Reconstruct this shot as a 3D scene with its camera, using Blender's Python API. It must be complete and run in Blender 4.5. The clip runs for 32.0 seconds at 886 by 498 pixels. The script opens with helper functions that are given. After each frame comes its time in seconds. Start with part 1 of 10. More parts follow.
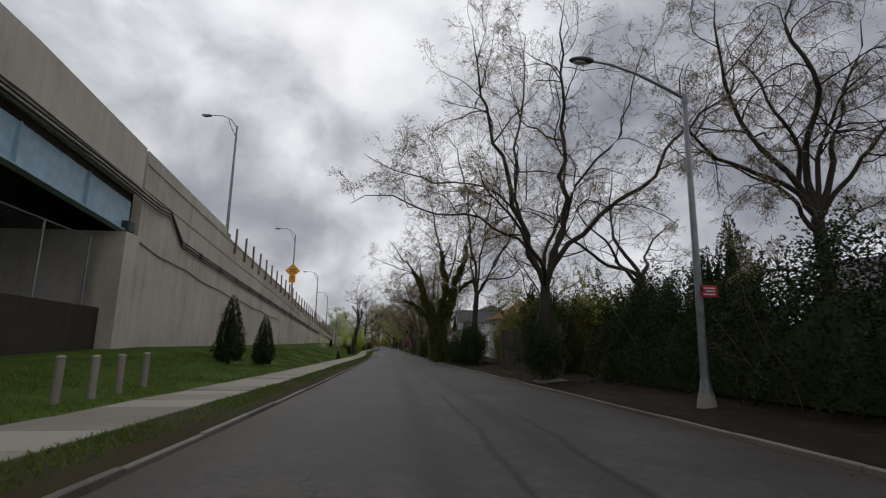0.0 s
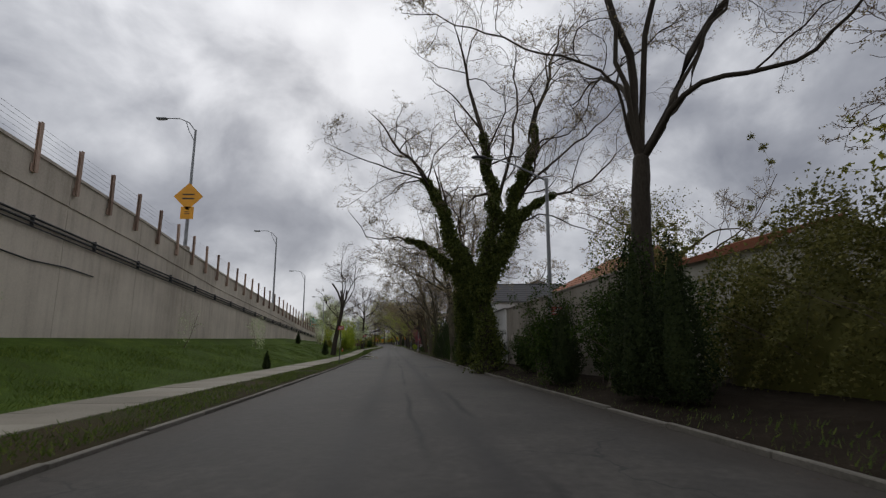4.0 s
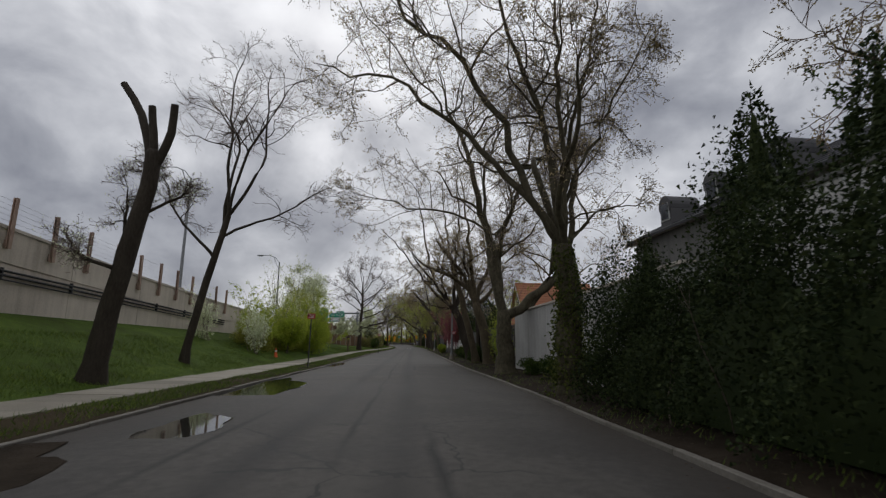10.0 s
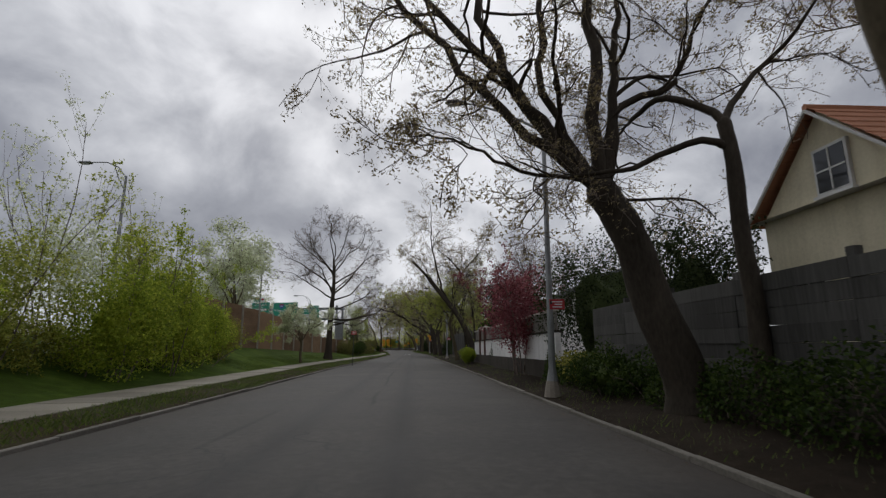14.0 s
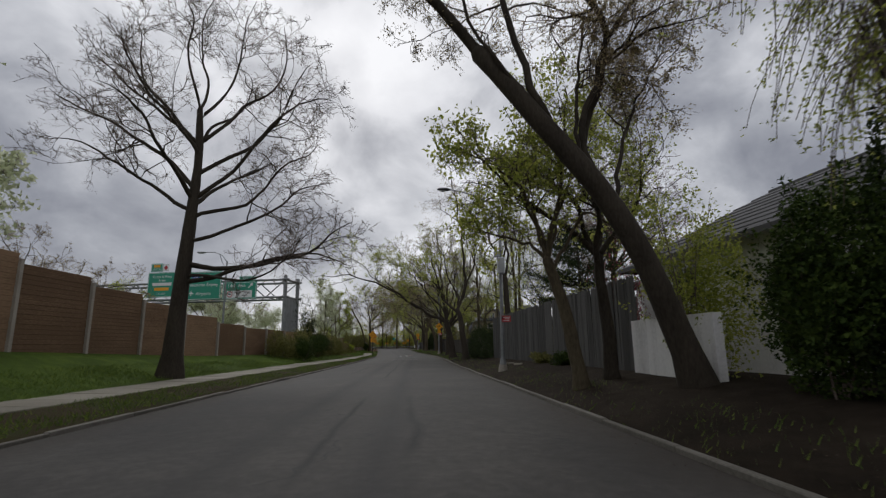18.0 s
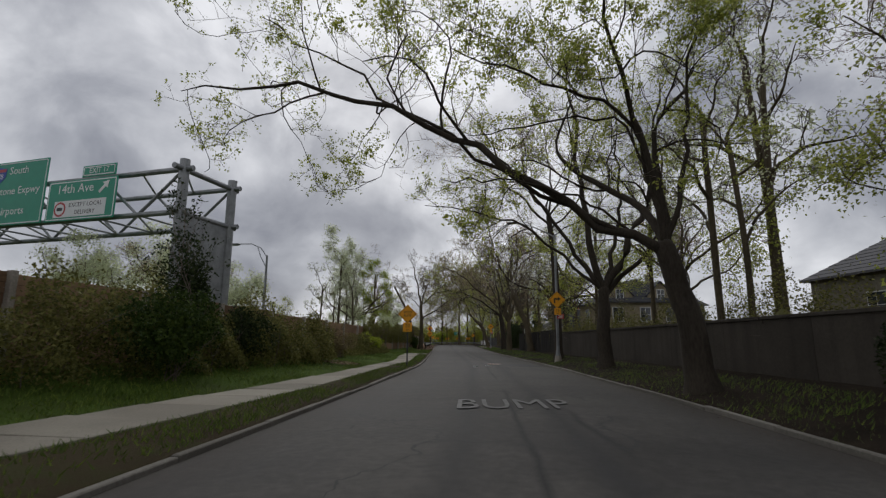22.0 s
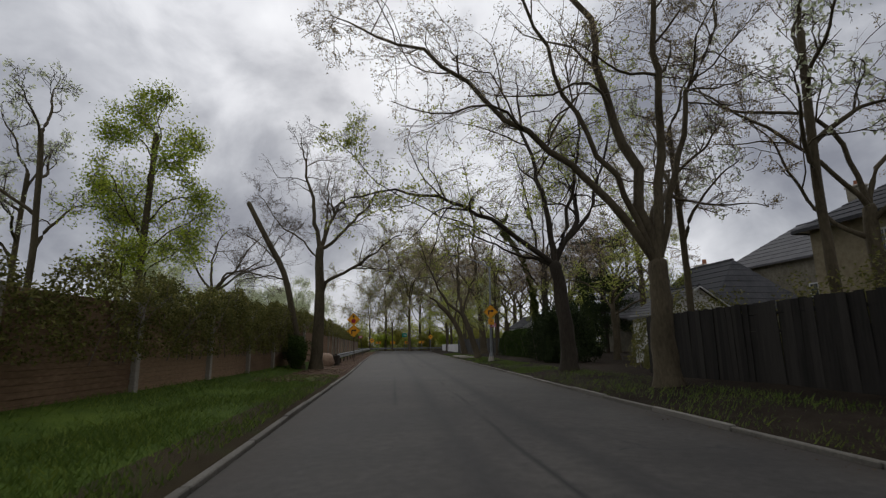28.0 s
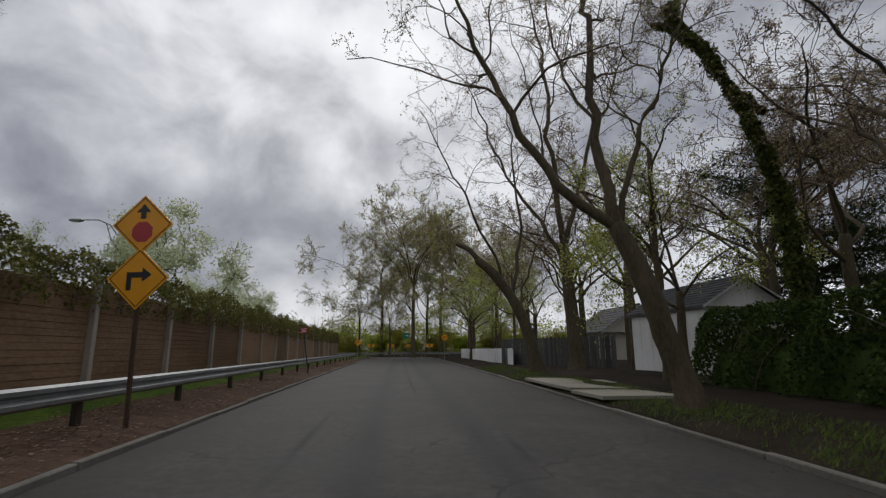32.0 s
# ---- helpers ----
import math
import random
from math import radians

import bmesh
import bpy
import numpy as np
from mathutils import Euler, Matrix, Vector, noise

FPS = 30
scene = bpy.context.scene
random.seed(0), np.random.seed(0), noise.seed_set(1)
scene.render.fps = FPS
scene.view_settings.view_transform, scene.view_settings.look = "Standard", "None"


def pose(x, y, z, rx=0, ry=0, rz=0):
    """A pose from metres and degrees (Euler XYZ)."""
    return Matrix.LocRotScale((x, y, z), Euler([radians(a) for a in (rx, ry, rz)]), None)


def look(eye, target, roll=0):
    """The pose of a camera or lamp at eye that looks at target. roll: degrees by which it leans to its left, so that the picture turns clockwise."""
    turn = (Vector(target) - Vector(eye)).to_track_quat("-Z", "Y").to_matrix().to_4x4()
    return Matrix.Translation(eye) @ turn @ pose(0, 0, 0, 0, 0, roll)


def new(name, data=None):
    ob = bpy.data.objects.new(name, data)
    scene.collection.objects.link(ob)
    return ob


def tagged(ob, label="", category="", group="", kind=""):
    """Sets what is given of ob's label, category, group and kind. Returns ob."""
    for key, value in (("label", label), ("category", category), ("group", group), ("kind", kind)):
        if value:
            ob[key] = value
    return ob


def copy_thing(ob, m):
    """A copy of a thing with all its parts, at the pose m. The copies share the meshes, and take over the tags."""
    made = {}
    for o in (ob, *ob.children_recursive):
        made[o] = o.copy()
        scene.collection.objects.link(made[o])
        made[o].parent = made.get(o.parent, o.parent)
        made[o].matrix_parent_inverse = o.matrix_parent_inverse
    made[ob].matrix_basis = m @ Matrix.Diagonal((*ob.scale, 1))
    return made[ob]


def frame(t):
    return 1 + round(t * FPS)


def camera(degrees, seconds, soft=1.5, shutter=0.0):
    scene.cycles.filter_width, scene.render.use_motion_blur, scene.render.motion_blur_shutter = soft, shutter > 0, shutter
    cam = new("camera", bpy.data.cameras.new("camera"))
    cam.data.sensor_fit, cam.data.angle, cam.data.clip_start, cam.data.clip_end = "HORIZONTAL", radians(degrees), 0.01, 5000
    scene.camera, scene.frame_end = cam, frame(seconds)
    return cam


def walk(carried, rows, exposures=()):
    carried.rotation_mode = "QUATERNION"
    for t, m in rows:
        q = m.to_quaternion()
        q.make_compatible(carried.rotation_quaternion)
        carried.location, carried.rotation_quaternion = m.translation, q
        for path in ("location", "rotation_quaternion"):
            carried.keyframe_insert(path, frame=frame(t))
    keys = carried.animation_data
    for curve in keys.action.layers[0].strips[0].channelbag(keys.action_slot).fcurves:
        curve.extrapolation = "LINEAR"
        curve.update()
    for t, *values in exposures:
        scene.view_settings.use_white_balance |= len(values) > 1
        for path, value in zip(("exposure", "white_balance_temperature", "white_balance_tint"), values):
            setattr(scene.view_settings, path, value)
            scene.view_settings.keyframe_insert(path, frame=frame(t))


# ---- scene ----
cam = camera(84.2, 32.0, soft=1.25, shutter=0.1)
PATH = [
    (0, (0.003, 0.000, 3.350), (0.607, 9.805, 5.219), 0.75),
    (0.5, (0.017, 4.042, 3.270), (0.610, 13.842, 5.170), 0.74),
    (1, (0.016, 8.113, 3.191), (0.587, 17.912, 5.104), 0.77),
    (1.5, (-0.001, 12.193, 3.114), (0.554, 21.992, 5.028), 0.79),
    (2, (-0.020, 16.265, 3.038), (0.526, 26.066, 4.948), 0.79),
    (2.5, (-0.043, 20.351, 2.964), (0.497, 30.148, 4.896), 0.30),
    (3, (-0.069, 24.571, 2.889), (0.455, 34.375, 4.789), -0.02),
    (3.5, (-0.104, 28.897, 2.814), (0.398, 38.711, 4.669), -0.20),
    (4, (-0.150, 33.304, 2.739), (0.328, 43.126, 4.558), -0.24),
    (4.5, (-0.207, 37.765, 2.666), (0.250, 47.591, 4.468), -0.14),
    (5, (-0.276, 42.253, 2.594), (0.170, 52.077, 4.406), 0.12),
    (5.5, (-0.352, 46.624, 2.526), (0.053, 56.448, 4.352), 0.58),
    (6, (-0.423, 51.004, 2.460), (-0.049, 60.831, 4.272), 0.73),
    (6.5, (-0.485, 55.382, 2.396), (-0.126, 65.210, 4.209), 0.29),
    (7, (-0.552, 59.718, 2.334), (-0.230, 69.545, 4.157), 0.10),
    (7.5, (-0.625, 64.003, 2.275), (-0.337, 73.824, 4.134), 0.32),
    (8, (-0.700, 68.235, 2.218), (-0.433, 78.057, 4.076), 0.56),
    (8.5, (-0.798, 72.504, 2.163), (-0.565, 82.329, 4.013), 0.49),
    (9, (-0.943, 76.886, 2.108), (-0.765, 86.714, 3.946), 0.42),
    (9.5, (-1.145, 81.214, 2.056), (-1.077, 91.037, 3.928), 0.33),
    (10, (-1.423, 85.564, 2.005), (-1.388, 95.392, 3.851), 0.48),
    (10.5, (-1.678, 89.800, 1.957), (-1.548, 99.623, 3.826), -0.14),
    (11, (-1.923, 93.871, 1.913), (-1.718, 103.695, 3.771), -0.60),
    (11.5, (-2.174, 97.862, 1.872), (-1.954, 107.680, 3.760), -0.55),
    (12, (-2.428, 102.169, 1.829), (-2.221, 111.982, 3.742), -0.60),
    (12.5, (-2.665, 106.535, 1.787), (-2.490, 116.355, 3.667), -0.65),
    (13, (-2.904, 110.868, 1.747), (-2.770, 120.681, 3.668), -0.90),
    (13.5, (-3.144, 115.113, 1.710), (-3.042, 124.926, 3.631), -0.91),
    (14, (-3.432, 119.573, 1.673), (-3.355, 129.382, 3.617), -0.38),
    (14.5, (-3.689, 124.150, 1.638), (-3.633, 133.953, 3.611), -0.17),
    (15, (-3.938, 128.829, 1.603), (-3.868, 138.630, 3.589), -0.20),
    (15.5, (-4.180, 133.588, 1.571), (-4.079, 143.386, 3.567), -0.41),
    (16, (-4.414, 138.401, 1.540), (-4.285, 148.197, 3.543), -0.71),
    (16.5, (-4.644, 143.247, 1.511), (-4.511, 153.046, 3.503), -0.97),
    (17, (-4.884, 148.100, 1.485), (-4.783, 157.912, 3.411), -0.99),
    (17.5, (-5.121, 152.935, 1.461), (-5.008, 162.753, 3.356), -0.74),
    (18, (-5.370, 157.749, 1.439), (-5.293, 167.565, 3.348), -0.72),
    (18.5, (-5.625, 162.514, 1.420), (-5.590, 172.333, 3.315), -0.71),
    (19, (-5.889, 167.246, 1.404), (-5.898, 177.063, 3.307), -0.53),
    (19.5, (-6.163, 171.869, 1.390), (-6.244, 181.683, 3.310), -0.63),
    (20, (-6.530, 176.425, 1.378), (-6.776, 186.240, 3.278), -0.86),
    (20.5, (-6.964, 180.860, 1.368), (-7.415, 190.671, 3.253), -0.95),
    (21, (-7.525, 185.459, 1.361), (-8.243, 195.253, 3.247), -0.77),
    (21.5, (-8.188, 189.941, 1.355), (-9.183, 199.704, 3.277), -0.42),
    (22, (-8.915, 194.244, 1.352), (-10.068, 204.005, 3.192), 0.17),
    (22.5, (-9.625, 198.372, 1.350), (-10.702, 208.131, 3.247), 0.35),
    (23, (-10.283, 202.367, 1.350), (-11.255, 212.136, 3.255), 1.00),
    (23.5, (-10.862, 206.416, 1.350), (-11.682, 216.212, 3.182), 1.26),
    (24, (-11.363, 210.354, 1.350), (-12.007, 220.176, 3.117), 1.42),
    (24.5, (-11.745, 214.014, 1.350), (-12.183, 223.860, 3.042), 1.58),
    (25, (-12.104, 217.706, 1.350), (-12.405, 227.552, 3.070), 1.38),
    (25.5, (-12.428, 221.430, 1.350), (-12.641, 231.269, 3.125), 1.04),
    (26, (-12.727, 225.187, 1.350), (-12.882, 235.019, 3.171), 0.63),
    (26.5, (-13.006, 228.976, 1.350), (-13.112, 238.802, 3.203), 0.13),
    (27, (-13.263, 232.798, 1.350), (-13.313, 242.617, 3.245), -0.50),
    (27.5, (-13.515, 236.622, 1.350), (-13.566, 246.439, 3.252), -0.80),
    (28, (-13.754, 240.363, 1.350), (-13.822, 250.177, 3.269), -0.82),
    (28.5, (-13.982, 244.080, 1.350), (-14.053, 253.891, 3.286), -0.74),
    (29, (-14.227, 247.895, 1.350), (-14.287, 257.703, 3.297), -0.56),
    (29.5, (-14.486, 251.788, 1.350), (-14.564, 261.595, 3.303), -0.56),
    (30, (-14.764, 255.905, 1.350), (-14.869, 265.707, 3.328), -0.72),
    (30.5, (-15.086, 260.167, 1.350), (-15.244, 269.964, 3.348), -0.50),
    (31, (-15.419, 264.548, 1.350), (-15.598, 274.344, 3.349), -0.18),
    (31.5, (-15.732, 268.744, 1.350), (-15.900, 278.534, 3.381), -0.21),
    (32, (-16.089, 272.946, 1.350), (-16.266, 282.740, 3.359), -0.22),
]
walk(cam, [(t, look(eye, target, roll)) for t, eye, target, roll in PATH])

# ---- light ----
SUN_ELEV, SUN_AZ = 34.0, 12.0          # the bright part of the cloud, ahead and a little to the left


def make_world():
    w = bpy.data.worlds.new("overcast")
    scene.world = w
    w.use_nodes = True
    nt = w.node_tree
    n, ln = nt.nodes, nt.links
    n.clear()
    out = n.new("ShaderNodeOutputWorld")
    sky = n.new("ShaderNodeTexSky")
    sky.sky_type, sky.sun_disc = "NISHITA", False
    sky.sun_elevation, sky.sun_rotation = radians(SUN_ELEV), radians(-SUN_AZ)
    blue = n.new("ShaderNodeBackground")
    ln.new(sky.outputs[0], blue.inputs[0])
    blue.inputs[1].default_value = 0.06
    tc = n.new("ShaderNodeTexCoord")
    sep = n.new("ShaderNodeSeparateXYZ")
    ln.new(tc.outputs["Generated"], sep.inputs[0])

    def m(op, a, b=None, c=None, clamp=False):
        q = n.new("ShaderNodeMath")
        q.operation, q.use_clamp = op, clamp
        for i, v in enumerate((a, b, c)):
            if v is None:
                continue
            if isinstance(v, (int, float)):
                q.inputs[i].default_value = v
            else:
                ln.new(v, q.inputs[i])
        return q.outputs[0]

    up = m("MAXIMUM", sep.outputs["Z"], 0.0)
    comb = n.new("ShaderNodeCombineXYZ")
    ln.new(sep.outputs["X"], comb.inputs[0])
    ln.new(sep.outputs["Y"], comb.inputs[1])
    ln.new(m("MULTIPLY", sep.outputs["Z"], 1.25), comb.inputs[2])

    def cloud(scale, detail, rough, distort, off):
        mp = n.new("ShaderNodeMapping")
        mp.inputs["Location"].default_value = off
        mp.inputs["Scale"].default_value = (1, 1, 1)
        ln.new(comb.outputs[0], mp.inputs[0])
        t = n.new("ShaderNodeTexNoise")
        ln.new(mp.outputs[0], t.inputs["Vector"])
        t.inputs["Scale"].default_value, t.inputs["Detail"].default_value = scale, detail
        t.inputs["Roughness"].default_value, t.inputs["Distortion"].default_value = rough, distort
        return t.outputs["Fac"]

    big = cloud(2.3, 3, 0.5, 0.3, (3.1, 1.7, 0.4))
    mid = cloud(5.2, 7, 0.52, 0.25, (7.3, 2.2, 1.1))
    v = m("ADD", m("MULTIPLY", m("ADD", m("MULTIPLY", m("SUBTRACT", big, 0.5), 1.1), 0.5), 0.6), m("MULTIPLY", m("ADD", m("MULTIPLY", m("SUBTRACT", mid, 0.5), 1.35), 0.5), 0.52))
    # the sun behind the cloud thins it to white
    d = n.new("ShaderNodeVectorMath")
    d.operation = "DOT_PRODUCT"
    ln.new(tc.outputs["Generated"], d.inputs[0])
    e, a = radians(SUN_ELEV), radians(SUN_AZ)
    d.inputs[1].default_value = (-math.sin(a) * math.cos(e), math.cos(a) * math.cos(e), math.sin(e))
    near = m("POWER", m("MAXIMUM", d.outputs["Value"], 0.0), 22.0)
    v = m("ADD", v, m("MULTIPLY", near, 0.075))
    low = m("POWER", m("SUBTRACT", 1.0, up, clamp=True), 9.0)
    v = m("ADD", v, m("ADD", m("MULTIPLY", low, 0.07), 0.03))
    ramp = n.new("ShaderNodeValToRGB")
    ln.new(v, ramp.inputs[0])
    el = ramp.color_ramp.elements
    el[0].position, el[0].color = 0.40, (0.235, 0.246, 0.288, 1)
    el[1].position, el[1].color = 0.86, (0.90, 0.91, 0.945, 1)
    for p, c in ((0.52, (0.365, 0.378, 0.422, 1)), (0.62, (0.55, 0.563, 0.605, 1)), (0.72, (0.77, 0.78, 0.82, 1))):
        q = el.new(p)
        q.color = c
    grey = n.new("ShaderNodeBackground")
    ln.new(ramp.outputs[0], grey.inputs[0])
    # an overcast sky grows brighter towards the zenith
    zen = m("MULTIPLY", m("POWER", up, 3.0), 0.25)
    ln.new(m("ADD", zen, 1.0), grey.inputs[1])
    mix = n.new("ShaderNodeMixShader")
    mix.inputs[0].default_value = 0.95
    ln.new(blue.outputs[0], mix.inputs[1])
    ln.new(grey.outputs[0], mix.inputs[2])
    ln.new(mix.outputs[0], out.inputs[0])


make_world()
sun_data = bpy.data.lights.new("sun", "SUN")
sun_data.energy, sun_data.angle, sun_data.color = 0.5, radians(25), (1.0, 0.97, 0.93)
sun = new("sun", sun_data)
sun.matrix_world = look((0, 0, 60), (math.sin(radians(SUN_AZ)) * 10, -10 * math.cos(radians(SUN_AZ)), 60 - 10 * math.tan(radians(SUN_ELEV))))


# ---- materials ----
class Mat:
    """A small builder of node materials."""

    def __init__(self, name, rough=0.8, metal=0.0, spec=0.4):
        self.m = bpy.data.materials.new(name)
        self.m.use_nodes = True
        self.t = self.m.node_tree
        self.b = self.t.nodes["Principled BSDF"]
        self.b.inputs["Roughness"].default_value = rough
        self.b.inputs["Metallic"].default_value = metal
        self.b.inputs["Specular IOR Level"].default_value = spec
        self.pos = self.t.nodes.new("ShaderNodeNewGeometry").outputs["Position"]

    def noise(self, scale, detail=4, rough=0.55, stretch=(1, 1, 1), distort=0.0):
        mp = self.t.nodes.new("ShaderNodeMapping")
        mp.inputs["Scale"].default_value = stretch
        self.t.links.new(self.pos, mp.inputs[0])
        q = self.t.nodes.new("ShaderNodeTexNoise")
        self.t.links.new(mp.outputs[0], q.inputs["Vector"])
        q.inputs["Scale"].default_value, q.inputs["Detail"].default_value = scale, detail
        q.inputs["Roughness"].default_value, q.inputs["Distortion"].default_value = rough, distort
        return q.outputs["Fac"]

    def ramp(self, fac, stops):
        q = self.t.nodes.new("ShaderNodeValToRGB")
        self.t.links.new(fac, q.inputs[0])
        el = q.color_ramp.elements
        el[0].position, el[0].color = stops[0][0], (*stops[0][1], 1)
        el[1].position, el[1].color = stops[-1][0], (*stops[-1][1], 1)
        for p, c in stops[1:-1]:
            e = el.new(p)
            e.color = (*c, 1)
        return q.outputs[0]

    def mix(self, fac, a, b, mode="MIX"):
        q = self.t.nodes.new("ShaderNodeMix")
        q.data_type, q.blend_type = "RGBA", mode
        for i, v in ((0, fac), (6, a), (7, b)):
            if isinstance(v, (int, float)):
                q.inputs[i].default_value = v
            elif isinstance(v, tuple):
                q.inputs[i].default_value = (*v, 1)
            else:
                self.t.links.new(v, q.inputs[i])
        return q.outputs[2]

    def math(self, op, a, b, clamp=False):
        q = self.t.nodes.new("ShaderNodeMath")
        q.operation, q.use_clamp = op, clamp
        for i, v in enumerate((a, b)):
            if isinstance(v, (int, float)):
                q.inputs[i].default_value = v
            else:
                self.t.links.new(v, q.inputs[i])
        return q.outputs[0]

    def random(self, island=True):
        if island:
            return self.t.nodes.new("ShaderNodeNewGeometry").outputs["Random Per Island"]
        return self.t.nodes.new("ShaderNodeObjectInfo").outputs["Random"]

    def uv(self):
        q = self.t.nodes.new("ShaderNodeUVMap")
        s = self.t.nodes.new("ShaderNodeSeparateXYZ")
        self.t.links.new(q.outputs[0], s.inputs[0])
        return s.outputs[0], s.outputs[1]

    def colour(self, c):
        if isinstance(c, tuple):
            self.b.inputs["Base Color"].default_value = (*c, 1)
        else:
            self.t.links.new(c, self.b.inputs["Base Color"])
        return self

    def rough(self, fac, lo, hi):
        q = self.t.nodes.new("ShaderNodeMapRange")
        self.t.links.new(fac, q.inputs[0])
        q.inputs["To Min"].default_value, q.inputs["To Max"].default_value = lo, hi
        self.t.links.new(q.outputs[0], self.b.inputs["Roughness"])
        return self

    def bump(self, fac, strength=0.3, distance=0.02):
        q = self.t.nodes.new("ShaderNodeBump")
        q.inputs["Strength"].default_value, q.inputs["Distance"].default_value = strength, distance
        self.t.links.new(fac, q.inputs["Height"])
        self.t.links.new(q.outputs[0], self.b.inputs["Normal"])
        return self


def two_scale(name, dark, light, fine=40.0, broad=1.2, rough=0.85, metal=0.0, bump=0.25, stretch=(1, 1, 1), spec=0.15, rand=0.0, weight=0.5):
    """Grain and stains at two scales between a dark and a light colour."""
    m = Mat(name, rough, metal, spec)
    a, b = m.noise(broad, 5, 0.6, stretch), m.noise(fine, 3, 0.6, stretch)
    f = m.math("ADD", m.math("MULTIPLY", a, 1 - weight), m.math("MULTIPLY", b, weight))
    if rand:
        f = m.math("ADD", f, m.math("MULTIPLY", m.math("SUBTRACT", m.random(False), 0.5), rand))
    m.colour(m.ramp(f, [(0.34, dark), (0.66, light)]))
    m.bump(f, bump, 0.01)
    return m.m


def leaf_mat(name, dark, mid, light, rough=0.55, trans=0.25):
    m = Mat(name, rough, 0, 0.14)
    f = m.math("ADD", m.math("MULTIPLY", m.random(True), 0.6), m.math("MULTIPLY", m.noise(0.9, 3), 0.4))
    c = m.ramp(f, [(0.2, dark), (0.5, mid), (0.8, light)])
    m.colour(c)
    if trans:
        tr = m.t.nodes.new("ShaderNodeBsdfTranslucent")
        m.t.links.new(c, tr.inputs[0])
        mx = m.t.nodes.new("ShaderNodeMixShader")
        mx.inputs[0].default_value = trans
        m.t.links.new(m.b.outputs[0], mx.inputs[1])
        m.t.links.new(tr.outputs[0], mx.inputs[2])
        m.t.links.new(mx.outputs[0], m.t.nodes["Material Output"].inputs[0])
    return m.m


def asphalt_mat():
    m = Mat("asphalt", 0.85, 0, 0.2)
    broad, fine, speck = m.noise(0.35, 5, 0.6), m.noise(7, 5, 0.6), m.noise(90, 2, 0.7)
    u, v = m.uv()
    f = m.math("ADD", m.math("MULTIPLY", broad, 0.5), m.math("ADD", m.math("MULTIPLY", fine, 0.25), m.math("MULTIPLY", speck, 0.25)))
    base = m.ramp(f, [(0.38, (0.031, 0.0285, 0.0258)), (0.5, (0.054, 0.050, 0.0455)), (0.61, (0.086, 0.080, 0.071))])
    # a dark sealed seam, and tyre bands, along the lane
    wob = m.math("MULTIPLY", m.math("SUBTRACT", m.noise(0.22, 3), 0.5), 0.8)
    for at, gate, thin in ((0.05, 0.42, 11.0), (1.25, 0.5, 8.0), (-1.9, 0.56, 10.0)):
        su = m.math("ADD", u, m.math("MULTIPLY", wob, 0.6 + 0.3 * at))
        seam = m.math("SUBTRACT", 1.0, m.math("MULTIPLY", m.math("ABSOLUTE", m.math("SUBTRACT", su, at), 0), thin), clamp=True)
        seam = m.math("MULTIPLY", seam, m.math("MULTIPLY", m.math("SUBTRACT", m.noise(0.11 + 0.02 * at, 2), gate), 9.0, clamp=True))
        base = m.mix(m.math("MULTIPLY", seam, 0.85), base, (0.016, 0.016, 0.017))
    for c, w in ((-0.9, 0.42), (0.85, 0.42)):
        band = m.math("SUBTRACT", 1.0, m.math("DIVIDE", m.math("ABSOLUTE", m.math("SUBTRACT", u, c), 0), w), clamp=True)
        band = m.math("MULTIPLY", band, m.math("MULTIPLY", m.noise(0.35, 5, 0.6, (1, 0.25, 1)), 1.25), clamp=True)
        base = m.mix(band, base, (0.026, 0.0255, 0.026))
    cr = m.t.nodes.new("ShaderNodeTexVoronoi")
    cr.feature = "DISTANCE_TO_EDGE"
    cr.inputs["Scale"].default_value = 0.23
    wp = m.t.nodes.new("ShaderNodeVectorMath")
    nz = m.t.nodes.new("ShaderNodeTexNoise")
    nz.inputs["Scale"].default_value, nz.inputs["Detail"].default_value = 0.9, 4
    m.t.links.new(m.pos, nz.inputs["Vector"])
    wp.operation = "MULTIPLY_ADD"
    m.t.links.new(nz.outputs["Color"], wp.inputs[0])
    wp.inputs[1].default_value = (1.6, 1.6, 0)
    m.t.links.new(m.pos, wp.inputs[2])
    m.t.links.new(wp.outputs[0], cr.inputs["Vector"])
    crack = m.math("LESS_THAN", cr.outputs["Distance"], 0.004)
    crack = m.math("MULTIPLY", crack, m.math("GREATER_THAN", m.noise(0.13, 2, 0.5, (1, 1, 1), 0.5), 0.5))
    base = m.mix(m.math("MULTIPLY", crack, 0.75), base, (0.03, 0.03, 0.03))
    # dirt and grit gather at both sides
    edge = m.math("MULTIPLY", m.math("SUBTRACT", m.math("ABSOLUTE", u, 0), 3.3), 1.1, clamp=True)
    edge = m.math("MULTIPLY", edge, m.noise(1.1, 5, 0.65))
    base = m.mix(edge, base, (0.045, 0.036, 0.028))
    m.colour(base).rough(broad, 0.62, 0.9).bump(m.math("ADD", speck, m.math("MULTIPLY", fine, 0.6)), 0.35, 0.006)
    return m.m


